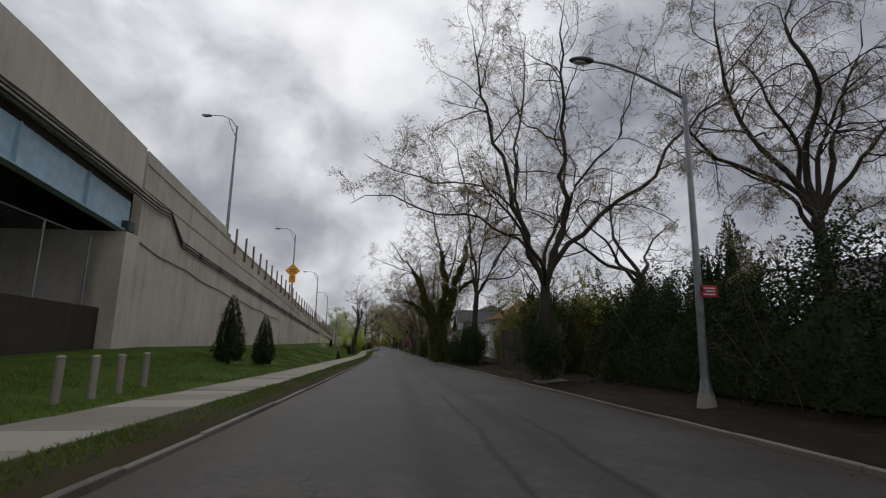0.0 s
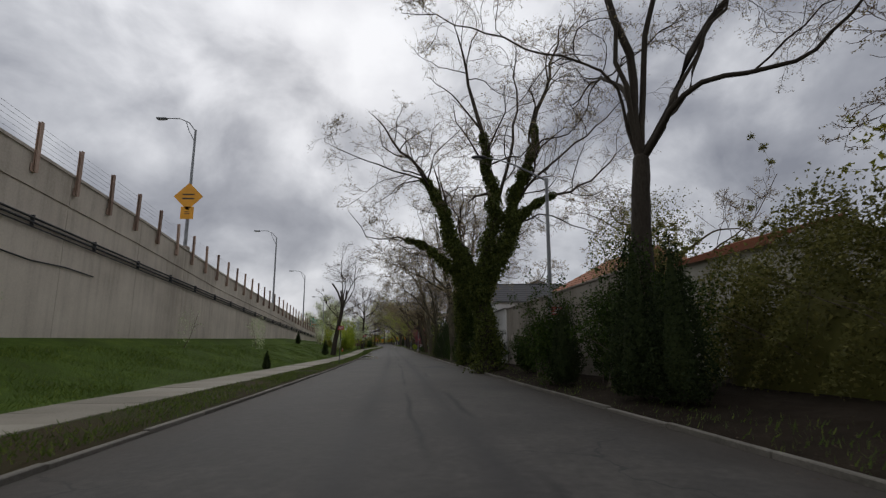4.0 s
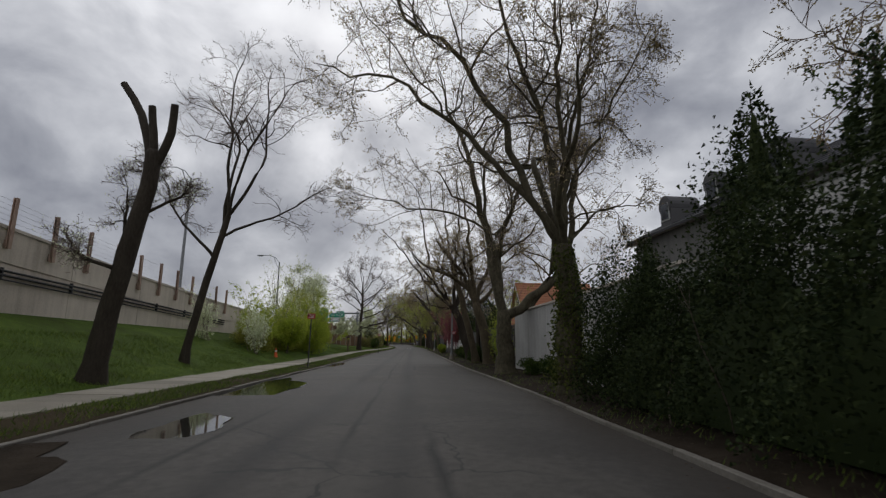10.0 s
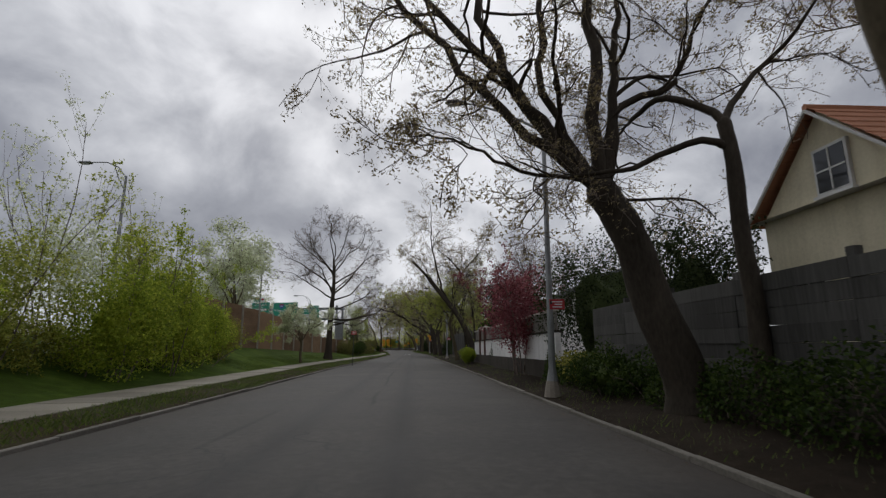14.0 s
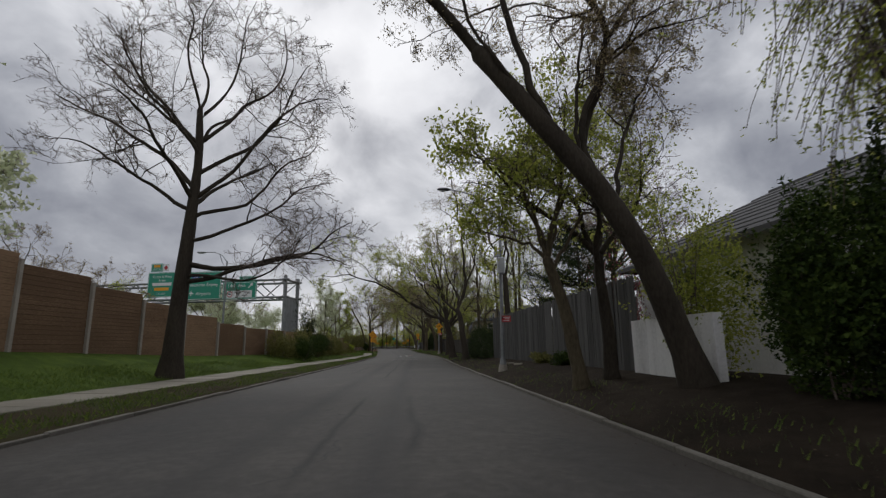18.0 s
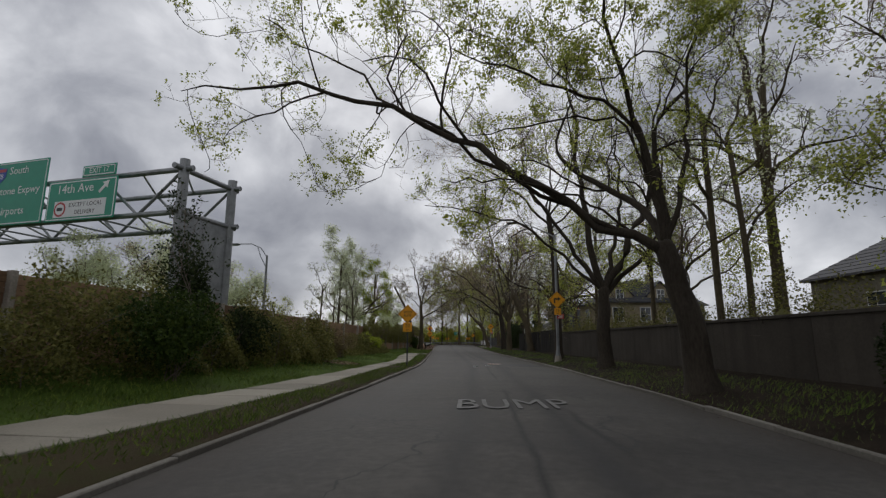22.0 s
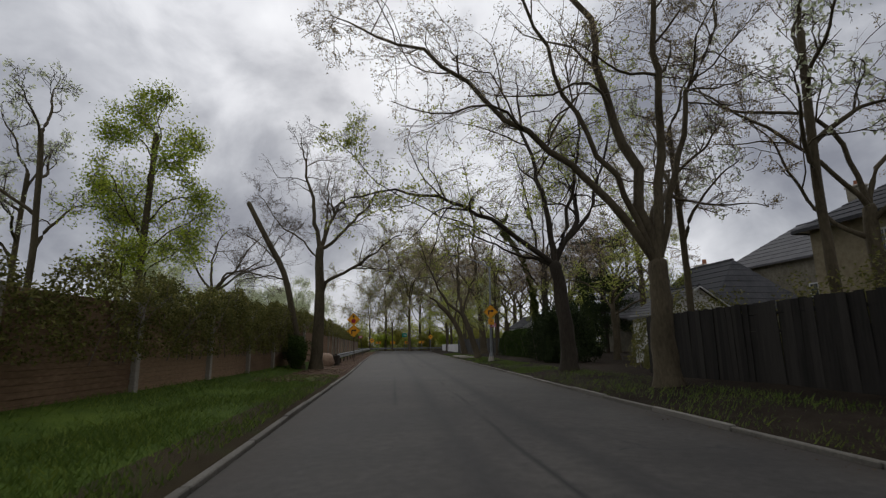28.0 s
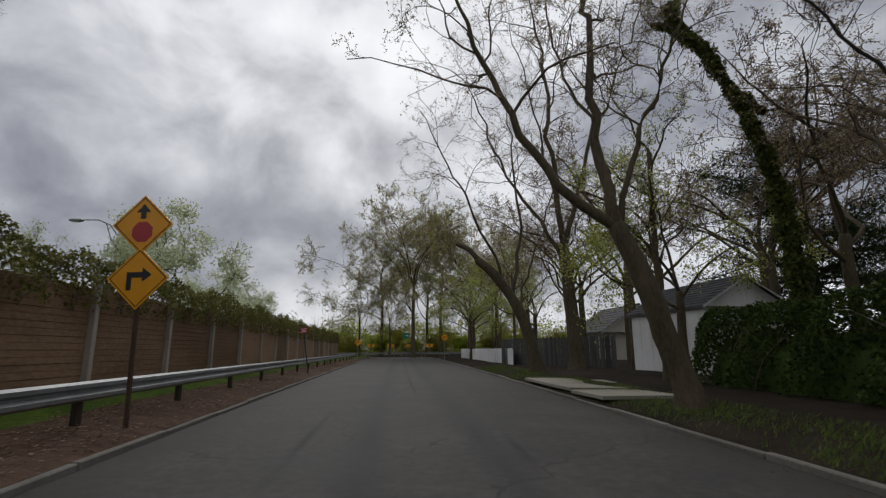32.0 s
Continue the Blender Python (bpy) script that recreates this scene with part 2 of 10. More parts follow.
def concrete_mat(name, dark, mid, light, streak=0.5, rough=0.88):
    m = Mat(name, rough, 0, 0.15)
    broad, fine = m.noise(0.3, 5, 0.62), m.noise(14, 4, 0.6)
    run = m.noise(1.0, 5, 0.6, (2.6, 2.6, 0.14))
    f = m.math("ADD", m.math("MULTIPLY", broad, 0.45), m.math("ADD", m.math("MULTIPLY", fine, 0.2), m.math("MULTIPLY", run, 0.35)))
    f = m.math("ADD", f, m.math("MULTIPLY", m.math("SUBTRACT", m.random(False), 0.5), 0.07))
    c = m.ramp(f, [(0.36, dark), (0.5, mid), (0.64, light)])
    st = m.math("MULTIPLY", m.math("SUBTRACT", run, 0.55), 3.0, clamp=True)
    c = m.mix(m.math("MULTIPLY", st, streak), c, tuple(0.5 * v for v in dark))
    m.colour(c).bump(fine, 0.25, 0.006)
    return m.m


def ground_mat(name, stops, clump=1.6, fine=26, bump=0.6):
    m = Mat(name, 0.95, 0, 0.06)
    a, b, c = m.noise(0.22, 4, 0.6), m.noise(clump, 5, 0.65), m.noise(fine, 4, 0.7)
    f = m.math("ADD", m.math("MULTIPLY", a, 0.4), m.math("ADD", m.math("MULTIPLY", b, 0.35), m.math("MULTIPLY", c, 0.25)))
    m.colour(m.ramp(f, stops)).bump(m.math("ADD", b, c), bump, 0.05)
    return m.m


def paint_mat(name, c, rough=0.5, metal=0.0, wear=0.12, spec=0.5):
    m = Mat(name, rough, metal, spec)
    f, g = m.noise(2.5, 5, 0.6), m.noise(30, 3, 0.6)
    k = m.math("ADD", m.math("MULTIPLY", f, 0.6), m.math("MULTIPLY", g, 0.4))
    m.colour(m.ramp(k, [(0.35, tuple(v * (1 - 2.2 * wear) for v in c)), (0.6, c)])).rough(g, max(0.05, rough - 0.12), min(1, rough + 0.12))
    return m.m


ASPHALT = asphalt_mat()
SEALED = two_scale("fresh_asphalt", (0.05, 0.05, 0.052), (0.085, 0.084, 0.083), 60, 0.8)
WET = Mat("standing_water", 0.04, 0, 0.5)
WET.colour((0.02, 0.02, 0.018))
WET = WET.m
KERB = two_scale("kerb_concrete", (0.115, 0.106, 0.0893), (0.211, 0.195, 0.169), 22, 0.9, rand=0.25)
SLAB = two_scale("pavement_concrete", (0.198, 0.179, 0.144), (0.325, 0.298, 0.242), 30, 0.6, rand=0.3)
WALL = concrete_mat("retaining_concrete", (0.375, 0.326, 0.268), (0.53, 0.468, 0.39), (0.655, 0.585, 0.49), 0.16)
WALL_CAP = concrete_mat("coping_concrete", (0.38, 0.335, 0.285), (0.52, 0.465, 0.4), (0.63, 0.57, 0.495), 0.08)
# dark garden walls; also concrete under the bridge, its shade put into the colour
DARK_OR_SHADED_WALL = concrete_mat("dark_or_shaded_concrete", (0.0363, 0.0314, 0.0256), (0.0577, 0.0497, 0.0405), (0.0855, 0.0734, 0.0602))
GREY_WALL = concrete_mat("grey_render", (0.136, 0.134, 0.128), (0.196, 0.194, 0.186), (0.256, 0.252, 0.24))
CREAM = concrete_mat("cream_render", (0.5, 0.45, 0.32), (0.66, 0.6, 0.44), (0.78, 0.72, 0.55), 0.15)
TAN_WALL = concrete_mat("tan_stained_render", (0.165, 0.146, 0.12), (0.28, 0.25, 0.21), (0.37, 0.335, 0.285), 0.7)
PALE_WALL = concrete_mat("pale_grey_render", (0.27, 0.265, 0.25), (0.40, 0.395, 0.375), (0.50, 0.495, 0.475), 0.75)
WHITE_WALL = concrete_mat("white_paint_on_render", (0.475, 0.463, 0.441), (0.701, 0.689, 0.667), (0.836, 0.825, 0.802), 0.35, 0.7)
GRASS = ground_mat("grass", [(0.36, (0.036, 0.044, 0.0105)), (0.5, (0.056, 0.092, 0.0145)), (0.62, (0.105, 0.15, 0.024))])
DIRT = ground_mat("dirt_and_leaves", [(0.36, (0.014, 0.0108, 0.0078)), (0.5, (0.029, 0.0222, 0.0158)), (0.64, (0.052, 0.0405, 0.029))], 2.4, 34)
VERGE = ground_mat("worn_verge", [(0.36, (0.042, 0.030, 0.019)), (0.5, (0.058, 0.045, 0.026)), (0.62, (0.050, 0.062, 0.021))], 1.1, 30)
FIELD = ground_mat("far_ground", [(0.36, (0.04, 0.045, 0.02)), (0.5, (0.06, 0.07, 0.03)), (0.64, (0.085, 0.09, 0.05))], 0.5, 8)
BARK = two_scale("grey_bark", (0.052, 0.041, 0.026), (0.128, 0.104, 0.066), 18, 2.2, stretch=(1, 1, 0.35), bump=0.8)
BARK_DARK = two_scale("dark_bark", (0.0285, 0.023, 0.0176), (0.068, 0.0559, 0.0417), 20, 2.0, stretch=(1, 1, 0.3), bump=0.9)
BARK_PLANE = two_scale("flaking_plane_bark", (0.0439, 0.0365, 0.0228), (0.126, 0.112, 0.0735), 9, 2.6, stretch=(1, 1, 0.6), bump=0.5)
TWIG = two_scale("twig_bark", (0.112, 0.087, 0.072), (0.205, 0.167, 0.138), 30, 1.0, bump=0.1)
TWIG_TAN = two_scale("tan_twig_bark", (0.27, 0.22, 0.145), (0.46, 0.38, 0.25), 30, 1.0, bump=0.1)
TWIG_RED = two_scale("reddish_twig_bark", (0.111, 0.0715, 0.0624), (0.215, 0.15, 0.124), 30, 1.0, bump=0.1)
BUD = leaf_mat("buds", (0.195, 0.15, 0.0789), (0.312, 0.246, 0.123), (0.429, 0.351, 0.194))
LEAF_YOUNG = leaf_mat("young_leaf", (0.192, 0.226, 0.0488), (0.339, 0.376, 0.0783), (0.531, 0.538, 0.134), 0.5, 0.65)
LEAF_FRESH = leaf_mat("fresh_leaf", (0.156, 0.216, 0.0298), (0.298, 0.374, 0.043), (0.492, 0.53, 0.0744), 0.5, 0.68)
LEAF_PALE = leaf_mat("pale_leaf", (0.38, 0.42, 0.25), (0.58, 0.62, 0.4), (0.84, 0.86, 0.63), 0.5, 0.7)
LEAF_IVY = leaf_mat("ivy_leaf", (0.019, 0.0348, 0.00743), (0.0356, 0.0615, 0.0104), (0.0713, 0.104, 0.0179), 0.7, 0.15)
LEAF_EVER = leaf_mat("evergreen_needles", (0.0158, 0.0259, 0.0103), (0.0317, 0.0467, 0.0168), (0.0554, 0.0726, 0.0243), 0.85, 0.1)
LEAF_HEDGE = leaf_mat("hedge_leaf", (0.119, 0.129, 0.0253), (0.225, 0.229, 0.0406), (0.414, 0.372, 0.0708), 0.5, 0.4)
LEAF_DRY = leaf_mat("dry_vine", (0.127, 0.0894, 0.0458), (0.212, 0.159, 0.0786), (0.28, 0.244, 0.107), 0.7, 0.2)
LEAF_RED = leaf_mat("dark_red_leaf", (0.108, 0.0288, 0.034), (0.216, 0.0608, 0.0714), (0.378, 0.136, 0.145), 0.5, 0.5)
LEAF_FALLEN = leaf_mat("fallen_leaf", (0.0975, 0.063, 0.039), (0.18, 0.12, 0.072), (0.3, 0.217, 0.135), 0.8, 0.0)
LEAF_LITTER = leaf_mat("leaf_litter", (0.045, 0.031, 0.020), (0.082, 0.057, 0.036), (0.13, 0.096, 0.062), 0.85, 0.0)
LEAF_OLIVE = leaf_mat("olive_vine_leaf", (0.082, 0.085, 0.026), (0.15, 0.148, 0.042), (0.27, 0.25, 0.08), 0.55, 0.4)
LEAF_CLIMB = leaf_mat("climbing_ivy_leaf", (0.041, 0.055, 0.0135), (0.078, 0.096, 0.022), (0.14, 0.155, 0.038), 0.65, 0.25)
BLADE = leaf_mat("grass_blade", (0.058, 0.092, 0.015), (0.092, 0.145, 0.023), (0.175, 0.22, 0.04), 0.55, 0.3)
GALV = paint_mat("galvanised_steel", (0.288, 0.296, 0.3), 0.5, 0.6, 0.18)
DARK_STEEL = paint_mat("dark_steel", (0.075, 0.075, 0.08), 0.55, 0.4, 0.2)
RUST = two_scale("rusty_steel", (0.26, 0.18, 0.14), (0.46, 0.33, 0.26), 26, 3.0, 0.8, 0.0, rand=0.5)
DARK_RUST = two_scale("dark_rusty_steel", (0.05, 0.032, 0.024), (0.11, 0.07, 0.05), 26, 3.0, 0.8, 0.0)
GIRDER = paint_mat("pale_blue_girder_paint", (0.37, 0.526, 0.634), 0.5, 0.0, 0.14)
BLACK = paint_mat("black_rubber", (0.022, 0.022, 0.024), 0.6)
YELLOW = paint_mat("yellow_sign_sheet", (0.85, 0.37, 0.010), 0.4, 0, 0.06)
ORANGE = paint_mat("orange_plastic", (0.75, 0.13, 0.03), 0.5)
INK = paint_mat("black_sign_ink", (0.015, 0.015, 0.016), 0.5, 0, 0.02)
SIGN_RED = paint_mat("red_sign_sheet", (0.42, 0.028, 0.035), 0.4, 0, 0.06)
SIGN_GREEN = paint_mat("green_sign_sheet", (0.0087, 0.268, 0.167), 0.4, 0, 0.06)
SIGN_WHITE = paint_mat("white_sign_sheet", (0.72, 0.73, 0.73), 0.45, 0, 0.05)
SIGN_BLUE = paint_mat("blue_sign_sheet", (0.03, 0.07, 0.35), 0.45, 0, 0.05)
SIGN_BACK = paint_mat("bare_aluminium", (0.45, 0.46, 0.47), 0.45, 0.7, 0.1)
LAMP_GLASS = paint_mat("lamp_lens", (0.55, 0.56, 0.55), 0.3, 0, 0.05)
FENCE_WOOD = two_scale("weathered_fence_wood", (0.0379, 0.0321, 0.0249), (0.0892, 0.0751, 0.0587), 24, 1.3, stretch=(1, 1, 0.06), rand=0.35, bump=0.5)
GREY_FENCE = two_scale("grey_fence_wood", (0.055, 0.053, 0.049), (0.108, 0.105, 0.097), 24, 1.0, stretch=(1, 1, 0.06), rand=0.25, bump=0.4)
DARK_FENCE = two_scale("dark_fence_wood", (0.018, 0.0165, 0.0145), (0.042, 0.038, 0.033), 24, 1.2, stretch=(1, 1, 0.06), rand=0.3, bump=0.5)
NOISE_WOOD = two_scale("brown_noise_wall", (0.15, 0.092, 0.055), (0.30, 0.193, 0.118), 20, 1.1, stretch=(0.3, 0.3, 1), rand=0.35, bump=0.5)
POST_CONC = two_scale("post_concrete", (0.25, 0.22, 0.185), (0.40, 0.36, 0.31), 24, 1.5, rand=0.2)
BRICK = two_scale("red_brick", (0.0864, 0.0432, 0.0324), (0.155, 0.0828, 0.0634), 20, 2.0, rand=0.5)
LATTICE = two_scale("breeze_block", (0.17, 0.155, 0.135), (0.31, 0.29, 0.26), 26, 1.2, rand=0.25)
TILE_ROOF = two_scale("terracotta_roof", (0.230, 0.095, 0.055), (0.40, 0.185, 0.110), 14, 1.0, rand=0.6)
SLATE = two_scale("slate_roof", (0.055, 0.056, 0.060), (0.120, 0.118, 0.120), 16, 1.2, rand=0.6)
STUCCO = two_scale("cream_stucco", (0.36, 0.34, 0.28), (0.52, 0.50, 0.43), 22, 1.0)
TAN_HOUSE = two_scale("tan_house_stone", (0.20, 0.165, 0.105), (0.34, 0.29, 0.195), 5, 1.2)
STONE_HOUSE = two_scale("tan_stone", (0.13, 0.115, 0.085), (0.27, 0.245, 0.19), 6, 1.4)
TRIM = paint_mat("white_trim_paint", (0.60, 0.60, 0.58), 0.5, 0, 0.1)
STONE = two_scale("boulder_stone", (0.22, 0.147, 0.0978), (0.418, 0.294, 0.204), 12, 1.3, bump=0.8)
MULCH = ground_mat("leaf_mulch", [(0.36, (0.042, 0.026, 0.018)), (0.5, (0.09, 0.055, 0.038)), (0.64, (0.16, 0.105, 0.075))], 4, 30)
GLASS = Mat("window_glass", 0.06, 0, 0.6)
GLASS.colour((0.02, 0.024, 0.028))
GLASS = GLASS.m
ROADPAINT = paint_mat("worn_road_paint", (0.129, 0.126, 0.12), 0.7, 0, 0.25)


# ---- mesh helpers ----
def mesh_np(name, verts, faces, mats, idx=None, smooth=False):
    """A mesh from arrays: faces is an (n, 3) or (n, 4) array, or a list of such arrays."""
    me = bpy.data.meshes.new(name)
    fs = faces if isinstance(faces, list) else [faces]
    fs = [np.asarray(f, dtype=np.int32) for f in fs if len(f)]
    verts = np.asarray(verts, dtype=np.float32)
    me.vertices.add(len(verts))
    me.vertices.foreach_set("co", verts.ravel())
    loops = np.concatenate([f.ravel() for f in fs])
    sizes = np.concatenate([np.full(len(f), f.shape[1], dtype=np.int32) for f in fs])
    me.loops.add(len(loops))
    me.loops.foreach_set("vertex_index", loops)
    me.polygons.add(len(sizes))
    me.polygons.foreach_set("loop_start", np.concatenate([[0], np.cumsum(sizes)[:-1]]).astype(np.int32))
    me.polygons.foreach_set("loop_total", sizes)
    for m in mats if isinstance(mats, (list, tuple)) else [mats]:
        me.materials.append(m)
    if idx is not None:
        me.polygons.foreach_set("material_index", np.asarray(idx, dtype=np.int32))
    me.polygons.foreach_set("use_smooth", np.full(len(sizes), bool(smooth)))
    me.update(calc_edges=True)
    return me


def link(name, me, parent=None, label="", m=None):
    ob = new(name, me)
    if parent is not None:
        ob.parent = parent
    if m is not None:
        ob.matrix_basis = m
    if label:
        ob["label"] = label
    return ob


def part(name, bm, material, parent, label="", smooth=False):
    me = bpy.data.meshes.new(name)
    bm.to_mesh(me)
    bm.free()
    me.materials.append(material)
    if smooth:
        me.polygons.foreach_set("use_smooth", np.ones(len(me.polygons), dtype=bool))
    return link(name, me, parent, label)


def thing(name, label, category, group="", m=None, kind=""):
    ob = new(name)
    ob.empty_display_size = 0.3
    if m is not None:
        ob.matrix_basis = m
    return tagged(ob, label, category, group, kind)


def box(size, at=(0, 0, 0), bevel=0.0, turn=None, bm=None):
    """A bevelled box, its centre at at."""
    bm = bm or bmesh.new()
    m = Matrix.Translation(at) @ (turn or Matrix()) @ Matrix.Diagonal((*size, 1))
    made = bmesh.ops.create_cube(bm, size=1, matrix=m)
    if bevel:
        es = list({e for v in made["verts"] for e in v.link_edges})
        bmesh.ops.bevel(bm, geom=es, offset=bevel, segments=1, affect="EDGES", profile=0.7)
    return bm


def rod(a, b, r, r2=None, sides=10, bm=None):
    """A tapered rod from a to b."""
    bm = bm or bmesh.new()
    a, b = Vector(a), Vector(b)
    d = b - a
    m = Matrix.Translation((a + b) / 2) @ d.to_track_quat("Z", "Y").to_matrix().to_4x4()
    bmesh.ops.create_cone(bm, cap_ends=True, segments=sides, radius1=r, radius2=r if r2 is None else r2, depth=d.length, matrix=m)
    return bm


def bent(points, r, sides=8, bm=None):
    """A round bar along points."""
    bm = bm or bmesh.new()
    pts = [Vector(p) for p in points]
    rings = []
    for i, p in enumerate(pts):
        d = (pts[min(i + 1, len(pts) - 1)] - pts[max(i - 1, 0)]).normalized()
        s = d.cross(Vector((0, 0, 1)))
        s = s.normalized() if s.length > 0.05 else Vector((1, 0, 0))
        u = s.cross(d)
        rr = r[i] if isinstance(r, (list, tuple)) else r
        rings.append([bm.verts.new(p + rr * (math.cos(a) * s + math.sin(a) * u)) for a in [2 * math.pi * k / sides for k in range(sides)]])
    for a, b in zip(rings, rings[1:]):
        for k in range(sides):
            bm.faces.new((a[k], a[(k + 1) % sides], b[(k + 1) % sides], b[k]))
    bm.faces.new(list(reversed(rings[0])))
    bm.faces.new(rings[-1])
    return bm


def prism(outline, z0, z1, bm=None):
    """An upright prism over a plan outline."""
    bm = bm or bmesh.new()
    a = [bm.verts.new((x, y, z0)) for x, y in outline]
    b = [bm.verts.new((x, y, z1)) for x, y in outline]
    n = len(outline)
    for k in range(n):
        bm.faces.new((a[k], a[(k + 1) % n], b[(k + 1) % n], b[k]))
    bm.faces.new(list(reversed(a)))
    bm.faces.new(b)
    bmesh.ops.recalc_face_normals(bm, faces=bm.faces)
    return bm


def plate(outline, thick, bm=None):
    """A flat plate in the xz plane that faces -y."""
    bm = bm or bmesh.new()
    a = [bm.verts.new((x, -thick / 2, z)) for x, z in outline]
    b = [bm.verts.new((x, thick / 2, z)) for x, z in outline]
    n = len(outline)
    for k in range(n):
        bm.faces.new((a[k], a[(k + 1) % n], b[(k + 1) % n], b[k]))
    bm.faces.new(a)
    bm.faces.new(list(reversed(b)))
    bmesh.ops.recalc_face_normals(bm, faces=bm.faces)
    return bm


def words(text, size, material, parent, at, name="lettering", turn=(90, 0, 0), thick=0.002):
    """Raised lettering in the built-in font, as a mesh part."""
    cu = bpy.data.curves.new(name, "FONT")
    cu.body, cu.size, cu.align_x, cu.align_y, cu.extrude = text, size, "CENTER", "CENTER", thick
    cu.resolution_u = 2
    tmp = bpy.data.objects.new(name, cu)
    scene.collection.objects.link(tmp)
    me = bpy.data.meshes.new_from_object(tmp.evaluated_get(bpy.context.evaluated_depsgraph_get()))
    bpy.data.objects.remove(tmp)
    bpy.data.curves.remove(cu)
    me.materials.clear()
    me.materials.append(material)
    return link(name, me, parent, "", pose(*at, *turn))


# ---- plan of the road ----
ROAD_Y = np.array([-90, -30, 0, 14, 25, 50, 60, 84, 103, 112, 121, 140, 157, 176, 193, 205, 222, 236, 250, 265, 282, 310, 335, 372, 460.0])
ROAD_L = np.array([-2.0, -2.4, -2.9, -3.4, -3.85, -4.9, -5.35, -6.55, -7.9, -8.4, -8.8, -9.75, -10.4, -10.3, -9.8, -9.45, -9.2, -10.2, -11.2, -12.15, -13.6, -15.7, -17.4, -20, -26.0])
ROAD_R = np.array([6.6, 6.0, 5.6, 5.35, 5.0, 3.7, 3.25, 2.0, 1.2, 0.5, 0.05, -0.5, -0.87, -1.35, -1.7, -1.5, -2.1, -3.1, -4.0, -4.5, -5.1, -6.0, -7.0, -9, -14.0])
FINE_Y = np.arange(-90, 461, 1.0)
KERNEL = np.exp(-0.5 * (np.arange(-9, 10) / 4.0) ** 2)
KERNEL /= KERNEL.sum()


def softened(table):
    t = np.interp(FINE_Y, ROAD_Y, table)
    return np.convolve(np.pad(t, 9, mode="edge"), KERNEL, mode="valid")


FINE_L, FINE_R = softened(ROAD_L), softened(ROAD_R)


def kerb_l(y):
    return np.interp(y, FINE_Y, FINE_L)


def kerb_r(y):
    return np.interp(y, FINE_Y, FINE_R)


def along(fn, y):
    """The direction of a line x = fn(y) there, in degrees about z from +y."""
    return math.degrees(math.atan2(-(float(fn(y + 1)) - float(fn(y - 1))), 2.0))


END_Y = 352.0                                    # the cross street


def verge(y):
    return np.interp(y, [0, 25, 50, 103, 150, 165, 193, 202, 208, 219, 223, 234, 240], [1.2, 1.3, 1.7, 1.2, 2.0, 2.3, 1.9, 1.3, 1.05, 1.15, 0.75, 0.95, 0.9])


def walk_w(y):
    return np.interp(y, [200, 208, 217, 225, 235, 240], [1.9, 1.5, 1.05, 1.05, 1.4, 1.4])


def wall_x(y):
    return np.interp(y, [-60, 15, 27, 38, 66, 97, 125, 150], [-9.5, -12.75, -13.45, -14.0, -15.6, -17.6, -19.5, -21.3])


def wall_top(y):
    return np.interp(y, [-60, 15, 36, 59, 73, 94, 114, 126, 150], [13, 11.0, 9.65, 8.35, 7.3, 6.3, 5.2, 4.8, 4.4])


def noise_x(y):
    return np.interp(y, [140, 150, 185, 205, 217, 257, 285, 310, 345, 362], [-21.5, -20.5, -19.0, -16.6, -15.6, -15.4, -17.0, -19.4, -22.0, -23.3])


def back_l(y):
    """Where the left bank ends at the wall behind it."""
    return np.where(y < 138, wall_x(y), np.where(y < 150, wall_x(138) + (noise_x(150) - wall_x(138)) * (y - 138) / 12, noise_x(y)))


def back_z(y):
    return np.interp(y, [-60, 10, 25, 60, 100, 130, 160, 178, 190, 217, 250, 400], [0.3, 0.7, 1.4, 1.9, 2.5, 2.3, 1.7, 1.3, 0.9, 0.6, 0.4, 0.3])


def ground_l(x, y):
    """Height of the left bank."""
    a = kerb_l(y) - verge(y) - walk_w(y)
    b = back_l(y)
    t = np.clip((a - x) / np.maximum(a - b, 0.5), 0, 1)
    return 0.13 + (back_z(y) - 0.13) * (t * t * (3 - 2 * t) * 0.5 + t * 0.5)


def ground_r(x, y):
    t = np.clip((x - kerb_r(y) - 0.3) / 3.0, 0, 1)
    rise = np.interp(y, [0, 60, 110, 145, 170, 200, 260, 400], [0.25, 0.2, 0.15, 0.3, 0.5, 0.4, 0.2, 0.15])
    return 0.045 + 0.055 * np.clip((x - kerb_r(y) - 0.12) / 0.7, 0, 1) + rise * t


# ---- ground, road, pavement ----
def strip(name, ys, cols, mats, idx=None, uvs=None, smooth=True):
    """A sheet: cols is a list of functions y -> (x, z) across it; idx the material of each band."""
    ys = np.asarray(ys, float)
    grid = np.stack([np.stack([c(ys)[0] * np.ones_like(ys), ys, c(ys)[1] * np.ones_like(ys)], -1) for c in cols], 1)
    n, k = len(ys), len(cols)
    i, j = np.meshgrid(np.arange(n - 1), np.arange(k - 1), indexing="ij")
    a = (i * k + j).ravel()
    f = np.stack([a, a + 1, a + k + 1, a + k], 1)
    me = mesh_np(name, grid.reshape(-1, 3), f, mats, None if idx is None else np.tile(np.asarray(idx), n - 1), smooth)
    if uvs is not None:
        lay = me.uv_layers.new(name="lane")
        vv = np.stack([np.repeat(ys, k) * 0 + np.tile(np.asarray(uvs, float), n), np.repeat(ys, k)], 1)
        lay.data.foreach_set("uv", vv[f.ravel()].astype(np.float32).ravel())
    return me


